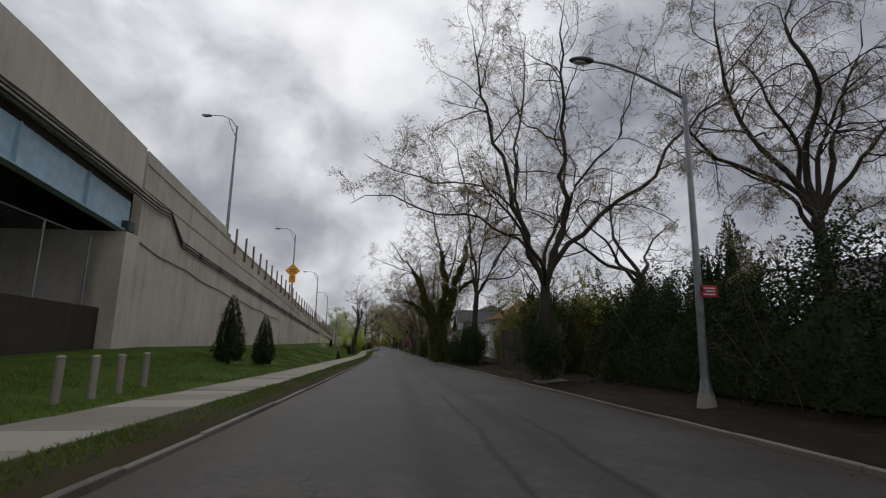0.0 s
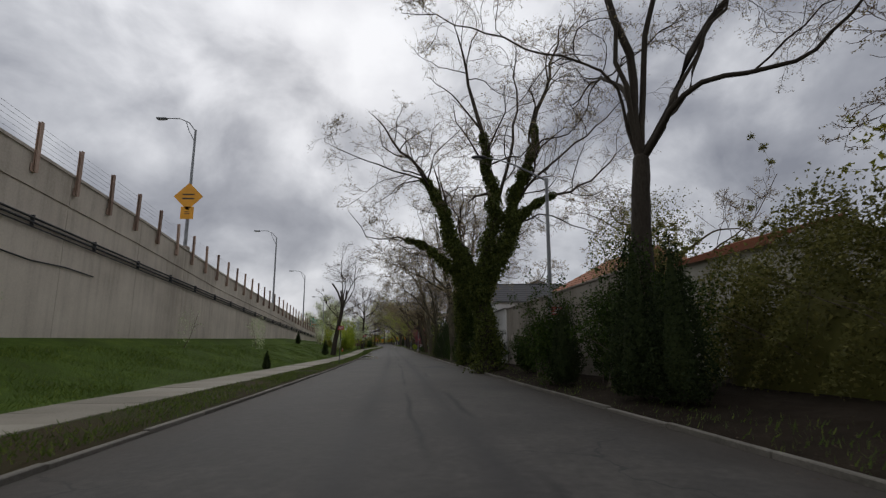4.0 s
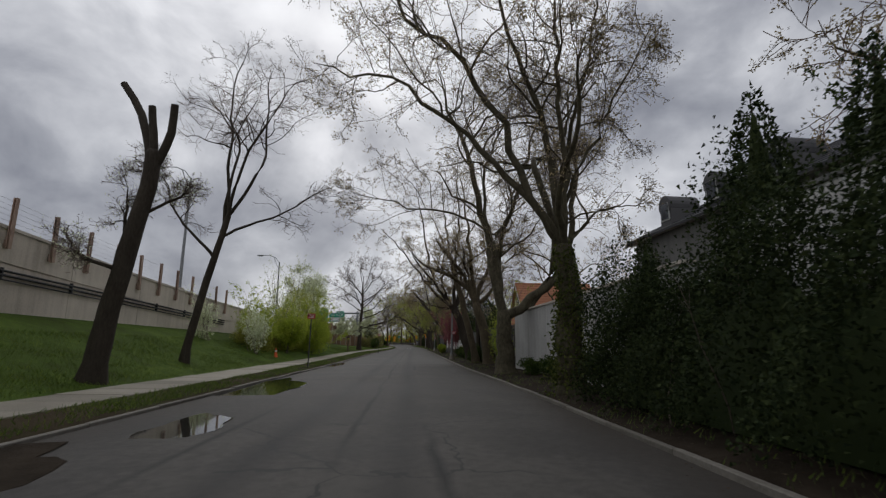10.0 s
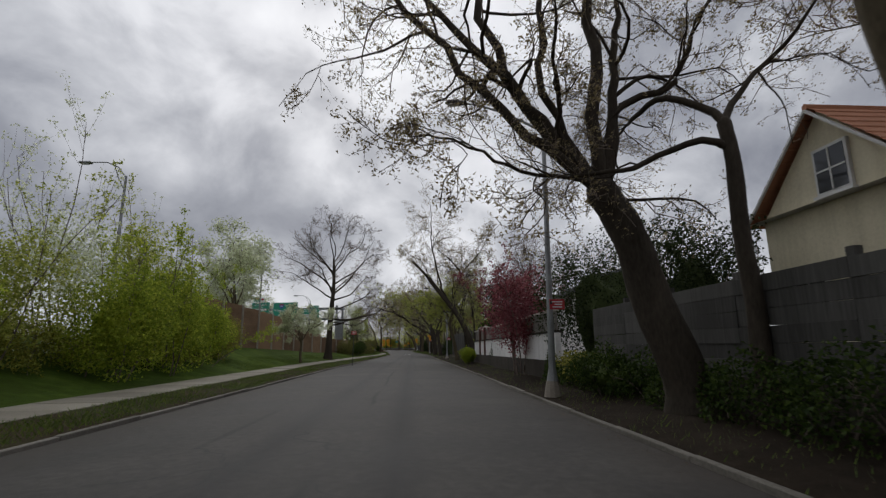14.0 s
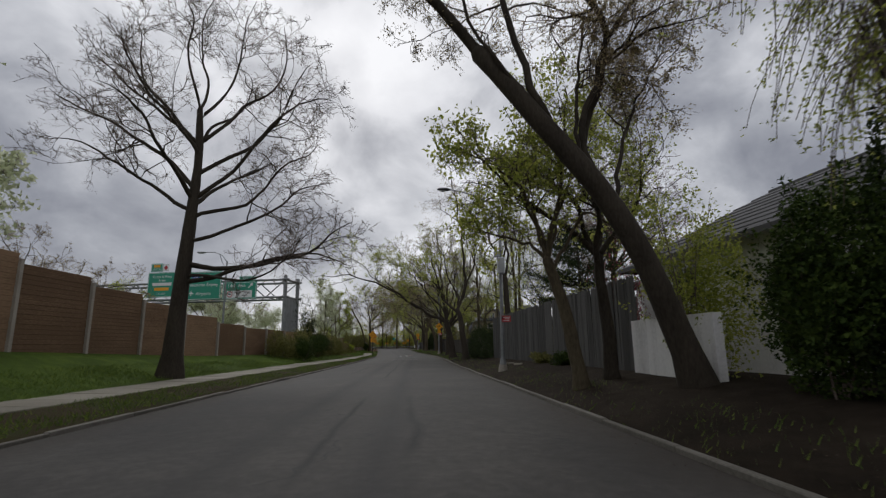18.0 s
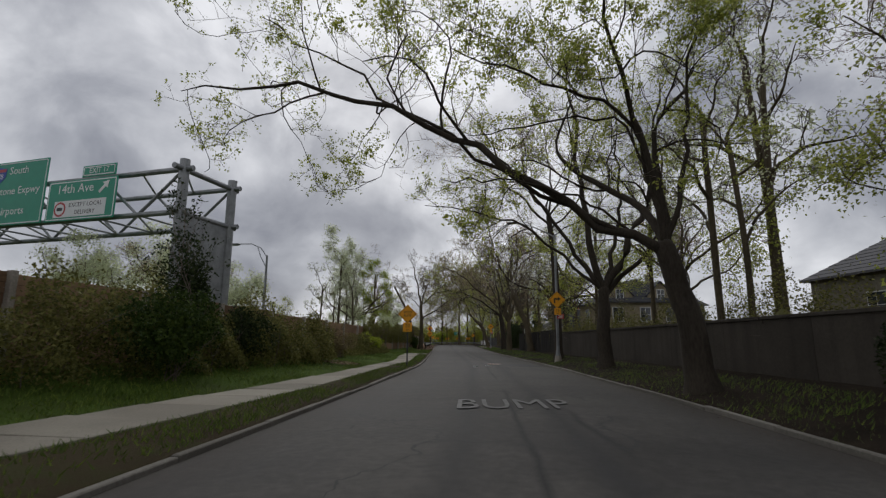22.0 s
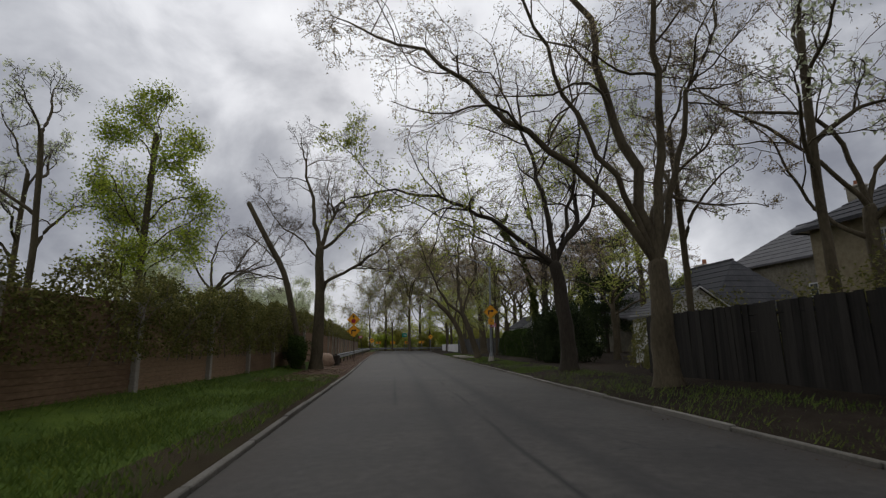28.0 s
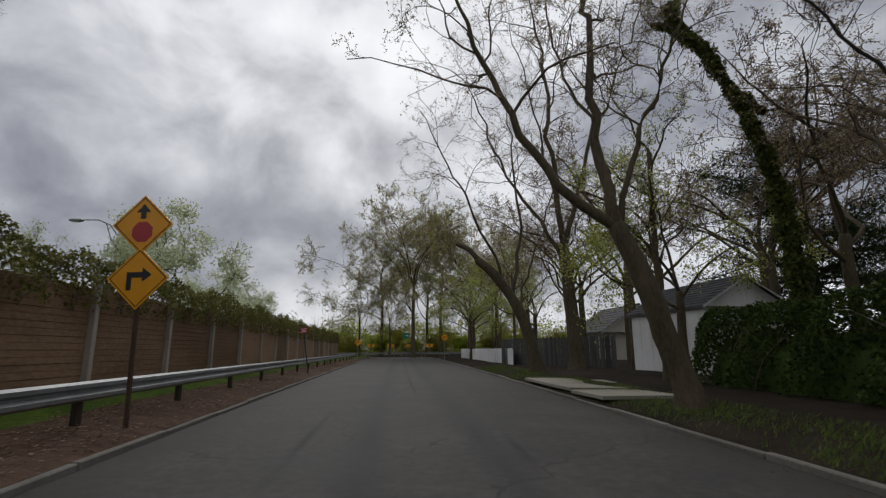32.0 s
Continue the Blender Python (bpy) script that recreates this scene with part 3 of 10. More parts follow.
def build_ground():
    ys = np.concatenate([[-2500, -600, -150], np.arange(-90, 461, 2.0), [600, 1200, 2600]])
    rough = lambda y, s: 0.05 * np.sin(y * 0.7 + s) * np.sin(y * 0.23 + 2 * s)
    cols, idx = [], []

    def col(fx, fz, mat=None):
        cols.append(lambda y: (fx(y), fz(y)))
        if mat is not None:
            idx.append(mat)

    col(lambda y: -2500 + 0 * y, lambda y: 0.2 + 0 * y, 3)
    col(lambda y: -120 + 0 * y, lambda y: 0.3 + 0 * y, 3)
    col(lambda y: back_l(y) - 14, lambda y: back_z(y), 0)
    col(lambda y: back_l(y) - 0.6, lambda y: back_z(y), 0)
    for t in (0, 0.15, 0.3, 0.45, 0.6, 0.75, 0.88, 1.0):
        fx = lambda y, t=t: back_l(y) + 0.05 + (kerb_l(y) - verge(y) - walk_w(y) - back_l(y)) * t
        col(fx, lambda y, t=t, fx=fx: ground_l(fx(y), y) + (rough(y, 7 * t) if 0 < t < 1 else 0), 0)
    col(lambda y: kerb_l(y) - verge(y), lambda y: 0.13 + 0 * y, 1)
    col(lambda y: kerb_l(y) - 0.12, lambda y: 0.05 + 0 * y, 1)
    col(lambda y: kerb_l(y) - 0.07, lambda y: -0.1 + 0 * y, 2)
    col(lambda y: kerb_r(y) + 0.07, lambda y: -0.1 + 0 * y, 2)
    col(lambda y: kerb_r(y) + 0.12, lambda y: 0.045 + 0 * y, 2)
    for t in (0.6, 1.2, 1.9, 2.7, 3.6, 5.0, 8.0):
        fx = lambda y, t=t: kerb_r(y) + t
        col(fx, lambda y, t=t, fx=fx: ground_r(fx(y), y) + rough(y, 3 * t), 2)
    col(lambda y: kerb_r(y) + 30, lambda y: 0.5 + 0 * y, 0)
    col(lambda y: 120 + 0 * y, lambda y: 0.3 + 0 * y, 3)
    col(lambda y: 2500 + 0 * y, lambda y: 0.2 + 0 * y)
    ob = link("ground", strip("ground", ys, cols, [GRASS, VERGE, DIRT, FIELD], idx))
    tagged(ob, "grass bank and dirt verges beside the road", "ground", kind="structure")


build_ground()
road_cols = [(lambda y, t=t: (kerb_l(y) + (kerb_r(y) - kerb_l(y)) * t, 0.06 * (1 - (2 * t - 1) ** 2) - 0.02)) for t in np.linspace(0, 1, 13)]
ROAD = link("road", strip("road", np.concatenate([np.arange(-90, END_Y, 2.0), [END_Y]]), road_cols, [ASPHALT], None, np.linspace(-4.4, 4.4, 13)))
tagged(ROAD, "worn grey asphalt road with cracks and a dark seam", "road", kind="structure")
cross = strip("cross_street", [END_Y, END_Y + 10.5], [lambda y: (-90 + 0 * y, 0.035 + 0 * y), lambda y: (70 + 0 * y, 0.035 + 0 * y)], [ASPHALT], None, [-4.4, 4.4])
tagged(link("cross_street", cross), "grey asphalt street that crosses at the end", "road", kind="structure")


def kerb(name, fn, side, y0, y1, step, label):
    """Kerb stones laid end to end along one side of the road."""
    top = thing(name, label, "kerb", kind="structure")
    bm = box((0.115, step - 0.012, 0.34), (0, 0, -0.062), 0.014)
    me = bpy.data.meshes.new("kerb_stone")
    bm.to_mesh(me)
    bm.free()
    me.materials.append(KERB)
    rng = random.Random(name)
    y = y0
    while y < y1:
        yc = y + step / 2
        sink = rng.uniform(-0.068, -0.036)
        x = float(fn(yc)) + side * 0.06
        link("kerb_stone", me, top, "", pose(x, yc, sink, rng.uniform(-0.25, 0.25), rng.uniform(-1.5, 1.5), along(fn, yc)))
        y += step


kerb("kerb_1", kerb_l, -1, -30, 85.4, 2.4, "low concrete kerb of the grass verge")
kerb("kerb_2", kerb_l, -1, 91.8, 349, 2.4, "low concrete kerb of the grass verge")
kerb("kerb_3", kerb_r, 1, -30, 349, 2.4, "chipped concrete kerb below the fences and trees")


def pavement():
    top = thing("pavement", "pale concrete pavement of square slabs", "pavement", kind="structure")
    rng = random.Random(5)
    y, step = -20.0, 1.55
    while y < 240:
        yc = y + step / 2
        wide = round(float(walk_w(yc)), 1)
        x = float(kerb_l(yc) - verge(yc)) - wide / 2
        me = slab_mesh(step, wide)
        fn = lambda q: kerb_l(q) - verge(q)
        link("slab", me, top, "", pose(x, yc, 0.10 + rng.uniform(-0.008, 0.008), rng.uniform(-0.4, 0.4), rng.uniform(-0.4, 0.4), along(fn, yc)))
        y += step
    # the last slabs turn to the kerb
    for k in range(3):
        yc = 240.3 + 0.1 * k
        x = float(kerb_l(yc)) - 0.75 - 1.0 * k
        link("slab", slab_mesh(1.9, 1.02), top, "", pose(x - 0.05 * k, yc + 0.7, 0.098, 0, 0, along(kerb_l, yc)))


SLABS = {}


def slab_mesh(step, wide):
    if (step, wide) not in SLABS:
        bm = box((wide - 0.04, step - 0.02, 0.12), (0, 0, 0), 0.012)
        me = bpy.data.meshes.new("slab")
        bm.to_mesh(me)
        bm.free()
        me.materials.append(SLAB)
        SLABS[step, wide] = me
    return SLABS[step, wide]


pavement()


def patch(name, label, x, y, sx, sy, mat, seed, z=0.004, rz=0.0, category="road patch", kind=""):
    """A thin uneven sheet that lies on the road."""
    rng = random.Random(seed)
    ph = [rng.uniform(0, 6.3) for _ in range(4)]
    out = []
    for k in range(28):
        a = 2 * math.pi * k / 28
        r = 1 + 0.13 * math.sin(3 * a + ph[0]) + 0.1 * math.sin(5 * a + ph[1]) + 0.06 * math.sin(9 * a + ph[2])
        out.append((sx * r * math.cos(a), sy * r * math.sin(a)))
    crown = lambda px, py: 0.06 * (1 - (2 * (px - float(kerb_l(py))) / float(kerb_r(py) - kerb_l(py)) - 1) ** 2) - 0.02
    c, r = math.cos(math.radians(rz)), math.sin(math.radians(rz))
    base = crown(x, y)
    bm = bmesh.new()
    rings = []
    for k, drop in ((0.35, z), (0.7, z), (0.985, z), (1.0, -0.012)):
        ring = []
        for ox, oy in out:
            px, py = ox * k, oy * k
            ring.append(bm.verts.new((px, py, crown(x + px * c - py * r, y + px * r + py * c) - base + drop + 0.004)))
        rings.append(ring)
    bm.faces.new(rings[0])
    for ra, rb in zip(rings, rings[1:]):
        for k in range(28):
            bm.faces.new((ra[k], rb[k], rb[(k + 1) % 28], ra[(k + 1) % 28]))
    bmesh.ops.recalc_face_normals(bm, faces=bm.faces)
    me = bpy.data.meshes.new(name)
    bm.to_mesh(me)
    bm.free()
    me.materials.append(mat)
    ob = link(name, me, None, "", pose(x, y, base, 0, 0, rz))
    return tagged(ob, label, category, kind=kind)


# ---- retaining wall of the raised highway ----
def retaining_wall():
    top = thing("wall_west", "tall stained concrete retaining wall of a raised highway", "wall", kind="structure")
    y, n = 24.0, 0
    while y < 138:
        d = 6.0
        ya, yb = y + 0.012, min(y + d, 138) - 0.012
        xa, xb = float(wall_x(ya)), float(wall_x(yb))
        ta, tb = float(wall_top(ya)), float(wall_top(yb))
        bm = bmesh.new()
        # lower panel, a groove, the parapet band above it
        for lo, hi, out in ((-9.0, -1.45, 0.0), (-1.45, -1.39, -0.03), (-1.39, -0.12, 0.03)):
            z = [0.2 if lo < -8 else ta + lo, 0.2 if lo < -8 else tb + lo, ta + hi, tb + hi]
            vs = [bm.verts.new(p) for p in ((xa + out, ya, z[0]), (xb + out, yb, z[1]), (xb + out, yb, z[3]), (xa + out, ya, z[2]),
                                            (xa - 0.45, ya, z[0]), (xb - 0.45, yb, z[1]), (xb - 0.45, yb, z[3]), (xa - 0.45, ya, z[2]))]
            for q in ((0, 1, 2, 3), (5, 4, 7, 6), (3, 2, 6, 7), (1, 0, 4, 5), (1, 5, 6, 2), (4, 0, 3, 7)):
                bm.faces.new([vs[k] for k in q])
        bmesh.ops.recalc_face_normals(bm, faces=bm.faces)
        part("panel", bm, WALL, top)
        bm = bmesh.new()
        vs = [bm.verts.new(p) for p in ((xa + 0.09, ya, ta - 0.12), (xb + 0.09, yb, tb - 0.12), (xb + 0.09, yb, tb), (xa + 0.09, ya, ta),
                                        (xa - 0.5, ya, ta - 0.12), (xb - 0.5, yb, tb - 0.12), (xb - 0.5, yb, tb), (xa - 0.5, ya, ta))]
        for q in ((0, 1, 2, 3), (5, 4, 7, 6), (3, 2, 6, 7), (1, 0, 4, 5), (1, 5, 6, 2), (4, 0, 3, 7)):
            bm.faces.new([vs[k] for k in q])
        part("coping", bm, WALL_CAP, top)
        y += d
        n += 1
    # the higher part beside the bridge
    for ya, yb in ((24.0, 30.4), (30.42, 36.6)):
        xa, xb = float(wall_x(ya)), float(wall_x(yb))
        bm = bmesh.new()
        vs = [bm.verts.new(p) for p in ((xa + 0.05, ya, wall_top(ya) - 0.02), (xb + 0.05, yb, wall_top(yb) - 0.02), (xb + 0.05, yb, wall_top(yb) + 0.55), (xa + 0.05, ya, wall_top(ya) + 0.55),
                                        (xa - 0.4, ya, wall_top(ya)), (xb - 0.4, yb, wall_top(yb)), (xb - 0.4, yb, wall_top(yb) + 0.55), (xa - 0.4, ya, wall_top(ya) + 0.55))]
        for q in ((0, 1, 2, 3), (5, 4, 7, 6), (3, 2, 6, 7), (1, 0, 4, 5), (1, 5, 6, 2), (4, 0, 3, 7)):
            bm.faces.new([vs[k] for k in q])
        bmesh.ops.recalc_face_normals(bm, faces=bm.faces)
        part("parapet", bm, WALL_CAP, top)
    # the fill of the highway behind
    ys = np.arange(24, 141, 6.0)
    fill = strip("fill", ys, [lambda y: (wall_x(y) - 0.46, 0.2 + 0 * y), lambda y: (wall_x(y) - 0.46, wall_top(y) - 1.0), lambda y: (wall_x(y) - 26, wall_top(y) - 1.0), lambda y: (wall_x(y) - 26.1, 0.2 + 0 * y)], [ASPHALT], None, [-4, -2, 2, 4])
    ob = link("fill", fill, top)


retaining_wall()


# ---- growing things ----
def unit(v):
    return v / np.maximum(np.linalg.norm(v, axis=-1, keepdims=True), 1e-9)


def tubes(paths, radii, sides):
    """Round branches: paths (n, s, 3), radii (n, s). Returns vertices and faces."""
    n, s, _ = paths.shape
    d = np.gradient(paths, axis=1)
    d = unit(d)
    ref = np.where(np.abs(d[..., 2:3]) > 0.9, np.array([1.0, 0, 0]), np.array([0, 0, 1.0]))
    e1 = unit(np.cross(d, ref))
    e2 = np.cross(d, e1)
    a = np.arange(sides) * 2 * math.pi / sides
    ring = paths[:, :, None] + radii[:, :, None, None] * (np.cos(a)[:, None] * e1[:, :, None] + np.sin(a)[:, None] * e2[:, :, None])
    v = ring.reshape(-1, 3)
    i, j, k = np.meshgrid(np.arange(n), np.arange(s - 1), np.arange(sides), indexing="ij")
    a0 = (i * s + j) * sides + k
    a1 = (i * s + j) * sides + (k + 1) % sides
    f = np.stack([a0, a1, a1 + sides, a0 + sides], -1).reshape(-1, 4)
    return v, f


def spikes(a, b, r):
    """Thin three-sided twigs from a to b that end in a point."""
    d = unit(b - a)
    ref = np.where(np.abs(d[:, 2:3]) > 0.9, np.array([1.0, 0, 0]), np.array([0, 0, 1.0]))
    e1 = unit(np.cross(d, ref))
    e2 = np.cross(d, e1)
    v = np.stack([a + r[:, None] * e1, a + r[:, None] * (-0.5 * e1 + 0.87 * e2), a + r[:, None] * (-0.5 * e1 - 0.87 * e2), b], 1).reshape(-1, 3)
    k = np.arange(len(a)) * 4
    f = np.concatenate([np.stack([k, k + 1, k + 3], 1), np.stack([k + 1, k + 2, k + 3], 1), np.stack([k + 2, k, k + 3], 1)])
    return v, f


def leaf_shapes(p, size, rng, droop=0.2, narrow=0.55):
    """Small folded leaves at the points p. Returns vertices and faces."""
    n = len(p)
    d = unit(rng.normal(size=(n, 3)) + np.array([0, 0, -droop]))
    s = unit(np.cross(d, rng.normal(size=(n, 3))))
    up = np.cross(s, d)
    z = (size * rng.uniform(0.6, 1.25, n))[:, None]
    mid = p + d * z * 0.5 + up * z * 0.12
    v = np.stack([p, mid + s * z * narrow * 0.5, p + d * z, mid - s * z * narrow * 0.5], 1).reshape(-1, 3)
    k = np.arange(n) * 4
    return v, np.concatenate([np.stack([k, k + 1, k + 2], 1), np.stack([k, k + 2, k + 3], 1)])


def blades(a, b, r):
    """Flat slivers from a to b that end in a point, each turned its own way."""
    d = unit(b - a)
    side = unit(np.cross(d, np.roll(d, 1, axis=1) + np.array([0.3, -0.2, 0.5])))
    v = np.stack([a + r[:, None] * side, a - r[:, None] * side, b], 1).reshape(-1, 3)
    return v, np.arange(len(a) * 3).reshape(-1, 3)


def leaf_tris(p, size, rng, droop=0.2, narrow=0.45):
    """Small single-faced leaves at the points p, for thick foliage."""
    d = unit(rng.normal(size=p.shape) + np.array([0, 0, -droop]))
    side = unit(np.cross(d, rng.normal(size=p.shape)))
    z = (size * rng.uniform(0.6, 1.3, len(p)))[:, None]
    v = np.stack([p + side * z * narrow, p - side * z * narrow * 0.7, p + d * z], 1).reshape(-1, 3)
    return v, np.arange(len(p) * 3).reshape(-1, 3)


def wander(start, way, length, steps, rng, rough, lift):
    """Crooked paths from start along way: lift bends them up (or down)."""
    n = len(start)
    pts = np.empty((n, steps, 3))
    pts[:, 0] = start
    d0 = unit(way)
    d, bend = d0.copy(), np.zeros((n, 3))
    for k in range(1, steps):
        bend = 0.45 * bend + rng.normal(size=(n, 3)) * rough
        d = unit(0.86 * d + 0.14 * d0 + bend + np.array([0, 0, 1.0]) * lift)
        pts[:, k] = pts[:, k - 1] + d * (length / (steps - 1))[:, None]
    return pts


def offshoots(paths, radii, length, count, rng, lo=0.25, hi=1.0, spread=(35, 65), ratio=0.6, thin=0.55, lift=0.15):
    """Starts, ways, lengths and radii of the branches that leave the given ones."""
    n, s, _ = paths.shape
    t = rng.uniform(lo, hi, (n, count))
    t = np.sort(t, 1)
    f = t * (s - 1)
    i = np.minimum(f.astype(int), s - 2)
    w = (f - i)[..., None]
    r = np.arange(n)[:, None]
    p = paths[r, i] * (1 - w) + paths[r, i + 1] * w
    d = unit(paths[r, i + 1] - paths[r, i])
    side = unit(np.cross(d, rng.normal(size=d.shape)))
    a = np.radians(rng.uniform(*spread, (n, count)))[..., None]
    way = unit(np.cos(a) * d + np.sin(a) * side + np.array([0, 0, lift]))
    ln = length[:, None] * ratio * (1.15 - 0.65 * t) * rng.uniform(0.65, 1.25, (n, count))
    rad = (radii[r, i] * (1 - w[..., 0]) + radii[r, i + 1] * w[..., 0]) * thin * rng.uniform(0.75, 1.1, (n, count))
    k = n * count
    return p.reshape(k, 3), way.reshape(k, 3), ln.reshape(k), rad.reshape(k)


class Grown:
    """Vertices and faces of one mesh as they come."""

    def __init__(self):
        self.v, self.f, self.n = [], [], 0

    def add(self, vf):
        v, f = vf
        self.v.append(v)
        self.f.append(f + self.n)
        self.n += len(v)

    def mesh(self, name, mat, smooth=True):
        tri = [f for f in self.f if f.shape[1] == 3]
        quad = [f for f in self.f if f.shape[1] == 4]
        return mesh_np(name, np.concatenate(self.v), [np.concatenate(x) for x in (tri, quad) if x], mat, None, smooth)


def direction(az, el):
    a, e = math.radians(az), math.radians(el)
    return np.array([math.cos(a) * math.cos(e), math.sin(a) * math.cos(e), math.sin(e)])


def tree(label, base, r0, stem, limbs, name="plane_tree", seed=1, detail=1.0, bark=None, twig=None, leaf=None, leaves=0, leaf_size=0.06,
         lift=0.03, rough=0.2, twig_lift=0.02, ivy=0.0, group="trees along the road", fan=(12, 8, 6, 4), broken=(), category="tree", limb_r=0.55, fine=0.0055, ivy_bulk=1.0, weep=0, loose=0.0, taper=0.3):
    """A tree: a stem of way-points from its base, limbs as (place on the stem 0..1, azimuth, elevation, length) or (place, way-points, thickness), then four orders of twigs."""
    rng = np.random.default_rng(seed)
    bark, twig = bark or BARK, twig or TWIG
    top = thing(name, label, category, group, pose(*base))
    g = Grown()
    stem = [np.array(p, float) for p in stem]
    pts = np.concatenate([[np.zeros(3)], stem])
    seg = np.linalg.norm(np.diff(pts, axis=0), axis=1)
    cum = np.concatenate([[0], np.cumsum(seg)]) / seg.sum()
    t = np.linspace(0, 1, 14)
    path = np.stack([np.interp(t, cum, pts[:, k]) for k in range(3)], 1)
    path[1:-1] += rng.normal(size=(12, 3)) * np.array([1, 1, 0.2]) * r0 * 0.16
    for _ in range(2):
        path[1:-1] = 0.25 * path[:-2] + 0.5 * path[1:-1] + 0.25 * path[2:]
    path[0, 2] -= 0.25
    hollow = np.where(t < 0.12, 1 + 0.5 * (1 - t / 0.12) ** 2, 1.0)
    rad = r0 * hollow * (1 - taper * t)
    tip = unit(path[-1] - path[-2]) * rad[-1]
    body = np.concatenate([path, [path[-1] + tip * 0.45, path[-1] + tip * 0.8, path[-1] + tip * 0.95]])
    v, f = tubes(body[None], np.concatenate([rad, rad[-1] * np.array([0.84, 0.5, 0.08])])[None], 12)
    v += rng.normal(size=v.shape) * r0 * 0.035
    g.add((v, f))
    P, W, L, R = [], [], [], []
    goals = {}
    courses = {}

    def limb_length(l):
        if len(l) > 3:
            return l[3]
        if not isinstance(l[1][0], tuple):
            return (Vector(l[1]) - Vector(base) - Vector(stem[-1])).length
        return sum((Vector(b) - Vector(a)).length for a, b in zip(l[1], l[1][1:])) + 1.0

    far = max(limb_length(l) for l in limbs)
    for limb in limbs:
        at = limb[0]
        k = at * 13
        i = min(int(k), 12)
        P.append(path[i] * (1 - k + i) + path[i + 1] * (k - i))
        slim = 1.0
        if len(limb) < 4 and isinstance(limb[1][0], tuple):
            slim = limb[2]
            courses[len(L)] = np.concatenate([P[-1][None], np.array(limb[1]) - np.array(base)])
            way, ln = courses[len(L)][1] - P[-1], limb_length(limb)
        elif len(limb) < 4:
            slim = limb[2] if len(limb) == 3 else 1.0
            goals[len(L)] = np.array(limb[1]) - np.array(base)
            way = goals[len(L)] - P[-1]
            ln = float(np.linalg.norm(way)) * 1.06
        else:
            ln, way = limb[3], direction(limb[1], limb[2])
        W.append(way)
        L.append(ln)
        R.append(r0 * (1 - taper * at) * min(0.95, slim * limb_r * (ln / far) ** 0.6 * 1.12))
    P, W, L, R = np.array(P), np.array(W), np.array(L, float), np.array(R)
    l1 = wander(P, W, L, 17, rng, rough * 0.72, lift * 0.62)
    q = np.linspace(0, 1, 17)
    for k, goal in goals.items():
        l1[k] += q[:, None] * (goal - l1[k, -1])
    for k, pts in courses.items():
        cum = np.concatenate([[0], np.cumsum(np.linalg.norm(np.diff(pts, axis=0), axis=1))])
        run = np.stack([np.interp(q * cum[-1], cum, pts[:, j]) for j in range(3)], 1)
        run[1:-1] = 0.2 * run[:-2] + 0.6 * run[1:-1] + 0.2 * run[2:]
        run[2:] += rng.normal(size=(15, 3)) * 0.007 * cum[-1]
        l1[k] = run
    r1 = R[:, None] * (1 - q) ** 0.78 * (1 - 0.25 * q * (1 - q)) + 0.010
    g.add(tubes(l1, r1, 8))
    for az, el, ln, at in broken:
        i = int(at * 13)
        b = wander(path[i][None], direction(az, el)[None], np.array([float(ln)]), 6, rng, 0.1, 0)
        g.add(tubes(b, np.linspace(r0 * 0.45, r0 * 0.36, 6)[None], 8))
    n2, n3, n4, n5 = [max(2, round(k * (detail ** 0.34))) for k in fan]
    p, w, ln, rr = offshoots(l1, r1, L, n2, rng, 0.34, 0.99, (30, 74), 0.48, 0.52, 0.06)
    keep = rng.uniform(0, 1, len(ln)) < np.repeat(np.clip(L / (0.7 * far), 0.3, 1), n2)
    p, w, ln, rr = p[keep], w[keep], np.minimum(ln[keep], 4.3), rr[keep]
    l2 = wander(p, w, ln, 9, rng, rough * 1.4, lift)
    r2 = np.maximum(rr[:, None] * np.linspace(1, 0.22, 9), 0.01)
    g.add(tubes(l2, r2, 5))
    link("trunk", g.mesh("trunk", bark), top)
    c = Grown()
    if weep:
        k, j = rng.integers(0, len(l2), weep), rng.integers(3, 9, weep)
        fall = wander(l2[k, j], unit(l2[k, j] - l2[k, j - 1]) * np.array([0.6, 0.6, 0.2]), rng.uniform(0.7, 2.1, weep), 8, rng, 0.09, -0.55)
        c.add(tubes(fall, np.full((weep, 8), fine * 1.1), 3))
        hang = fall[:, 2:].reshape(-1, 3)
    p, w, ln, rr = offshoots(l2, r2, np.maximum(ln, 0.9), n3, rng, 0.1, 1.0, (25, 65), 0.52, 0.58, twig_lift)
    l3 = wander(p, w, np.maximum(ln, 0.4), 5, rng, rough * 1.5, twig_lift)
    r3 = np.maximum(np.minimum(rr, 0.022)[:, None] * np.linspace(1, 0.4, 5), fine * 1.35)
    c.add(tubes(l3, r3, 3))
    p, w, ln, rr = offshoots(l3, r3, np.maximum(ln, 0.45), n4, rng, 0.12, 1.0, (25, 70), 0.5, 0.7, twig_lift)
    l4 = wander(p, w, np.maximum(ln, 0.3), 3, rng, rough * 2.2, twig_lift)
    c.add(blades(l4[:, 0], l4[:, 2] * 0.4 + l4[:, 1] * 0.6, np.full(len(p), fine * 1.25)))
    c.add(blades(l4[:, 1] * 0.8 + l4[:, 0] * 0.2, l4[:, 2], np.full(len(p), fine * 1.1)))
    p5, w5, ln5, _ = offshoots(l4, l4[..., 0] * 0, np.maximum(ln, 0.28), n5, rng, 0.1, 1.0, (25, 70), 0.55, 0.7, twig_lift)
    tip = p5 + w5 * np.maximum(ln5, 0.13)[:, None]
    c.add(blades(p5, tip, np.full(len(p5), fine)))
    link("crown", c.mesh("crown", twig), top)
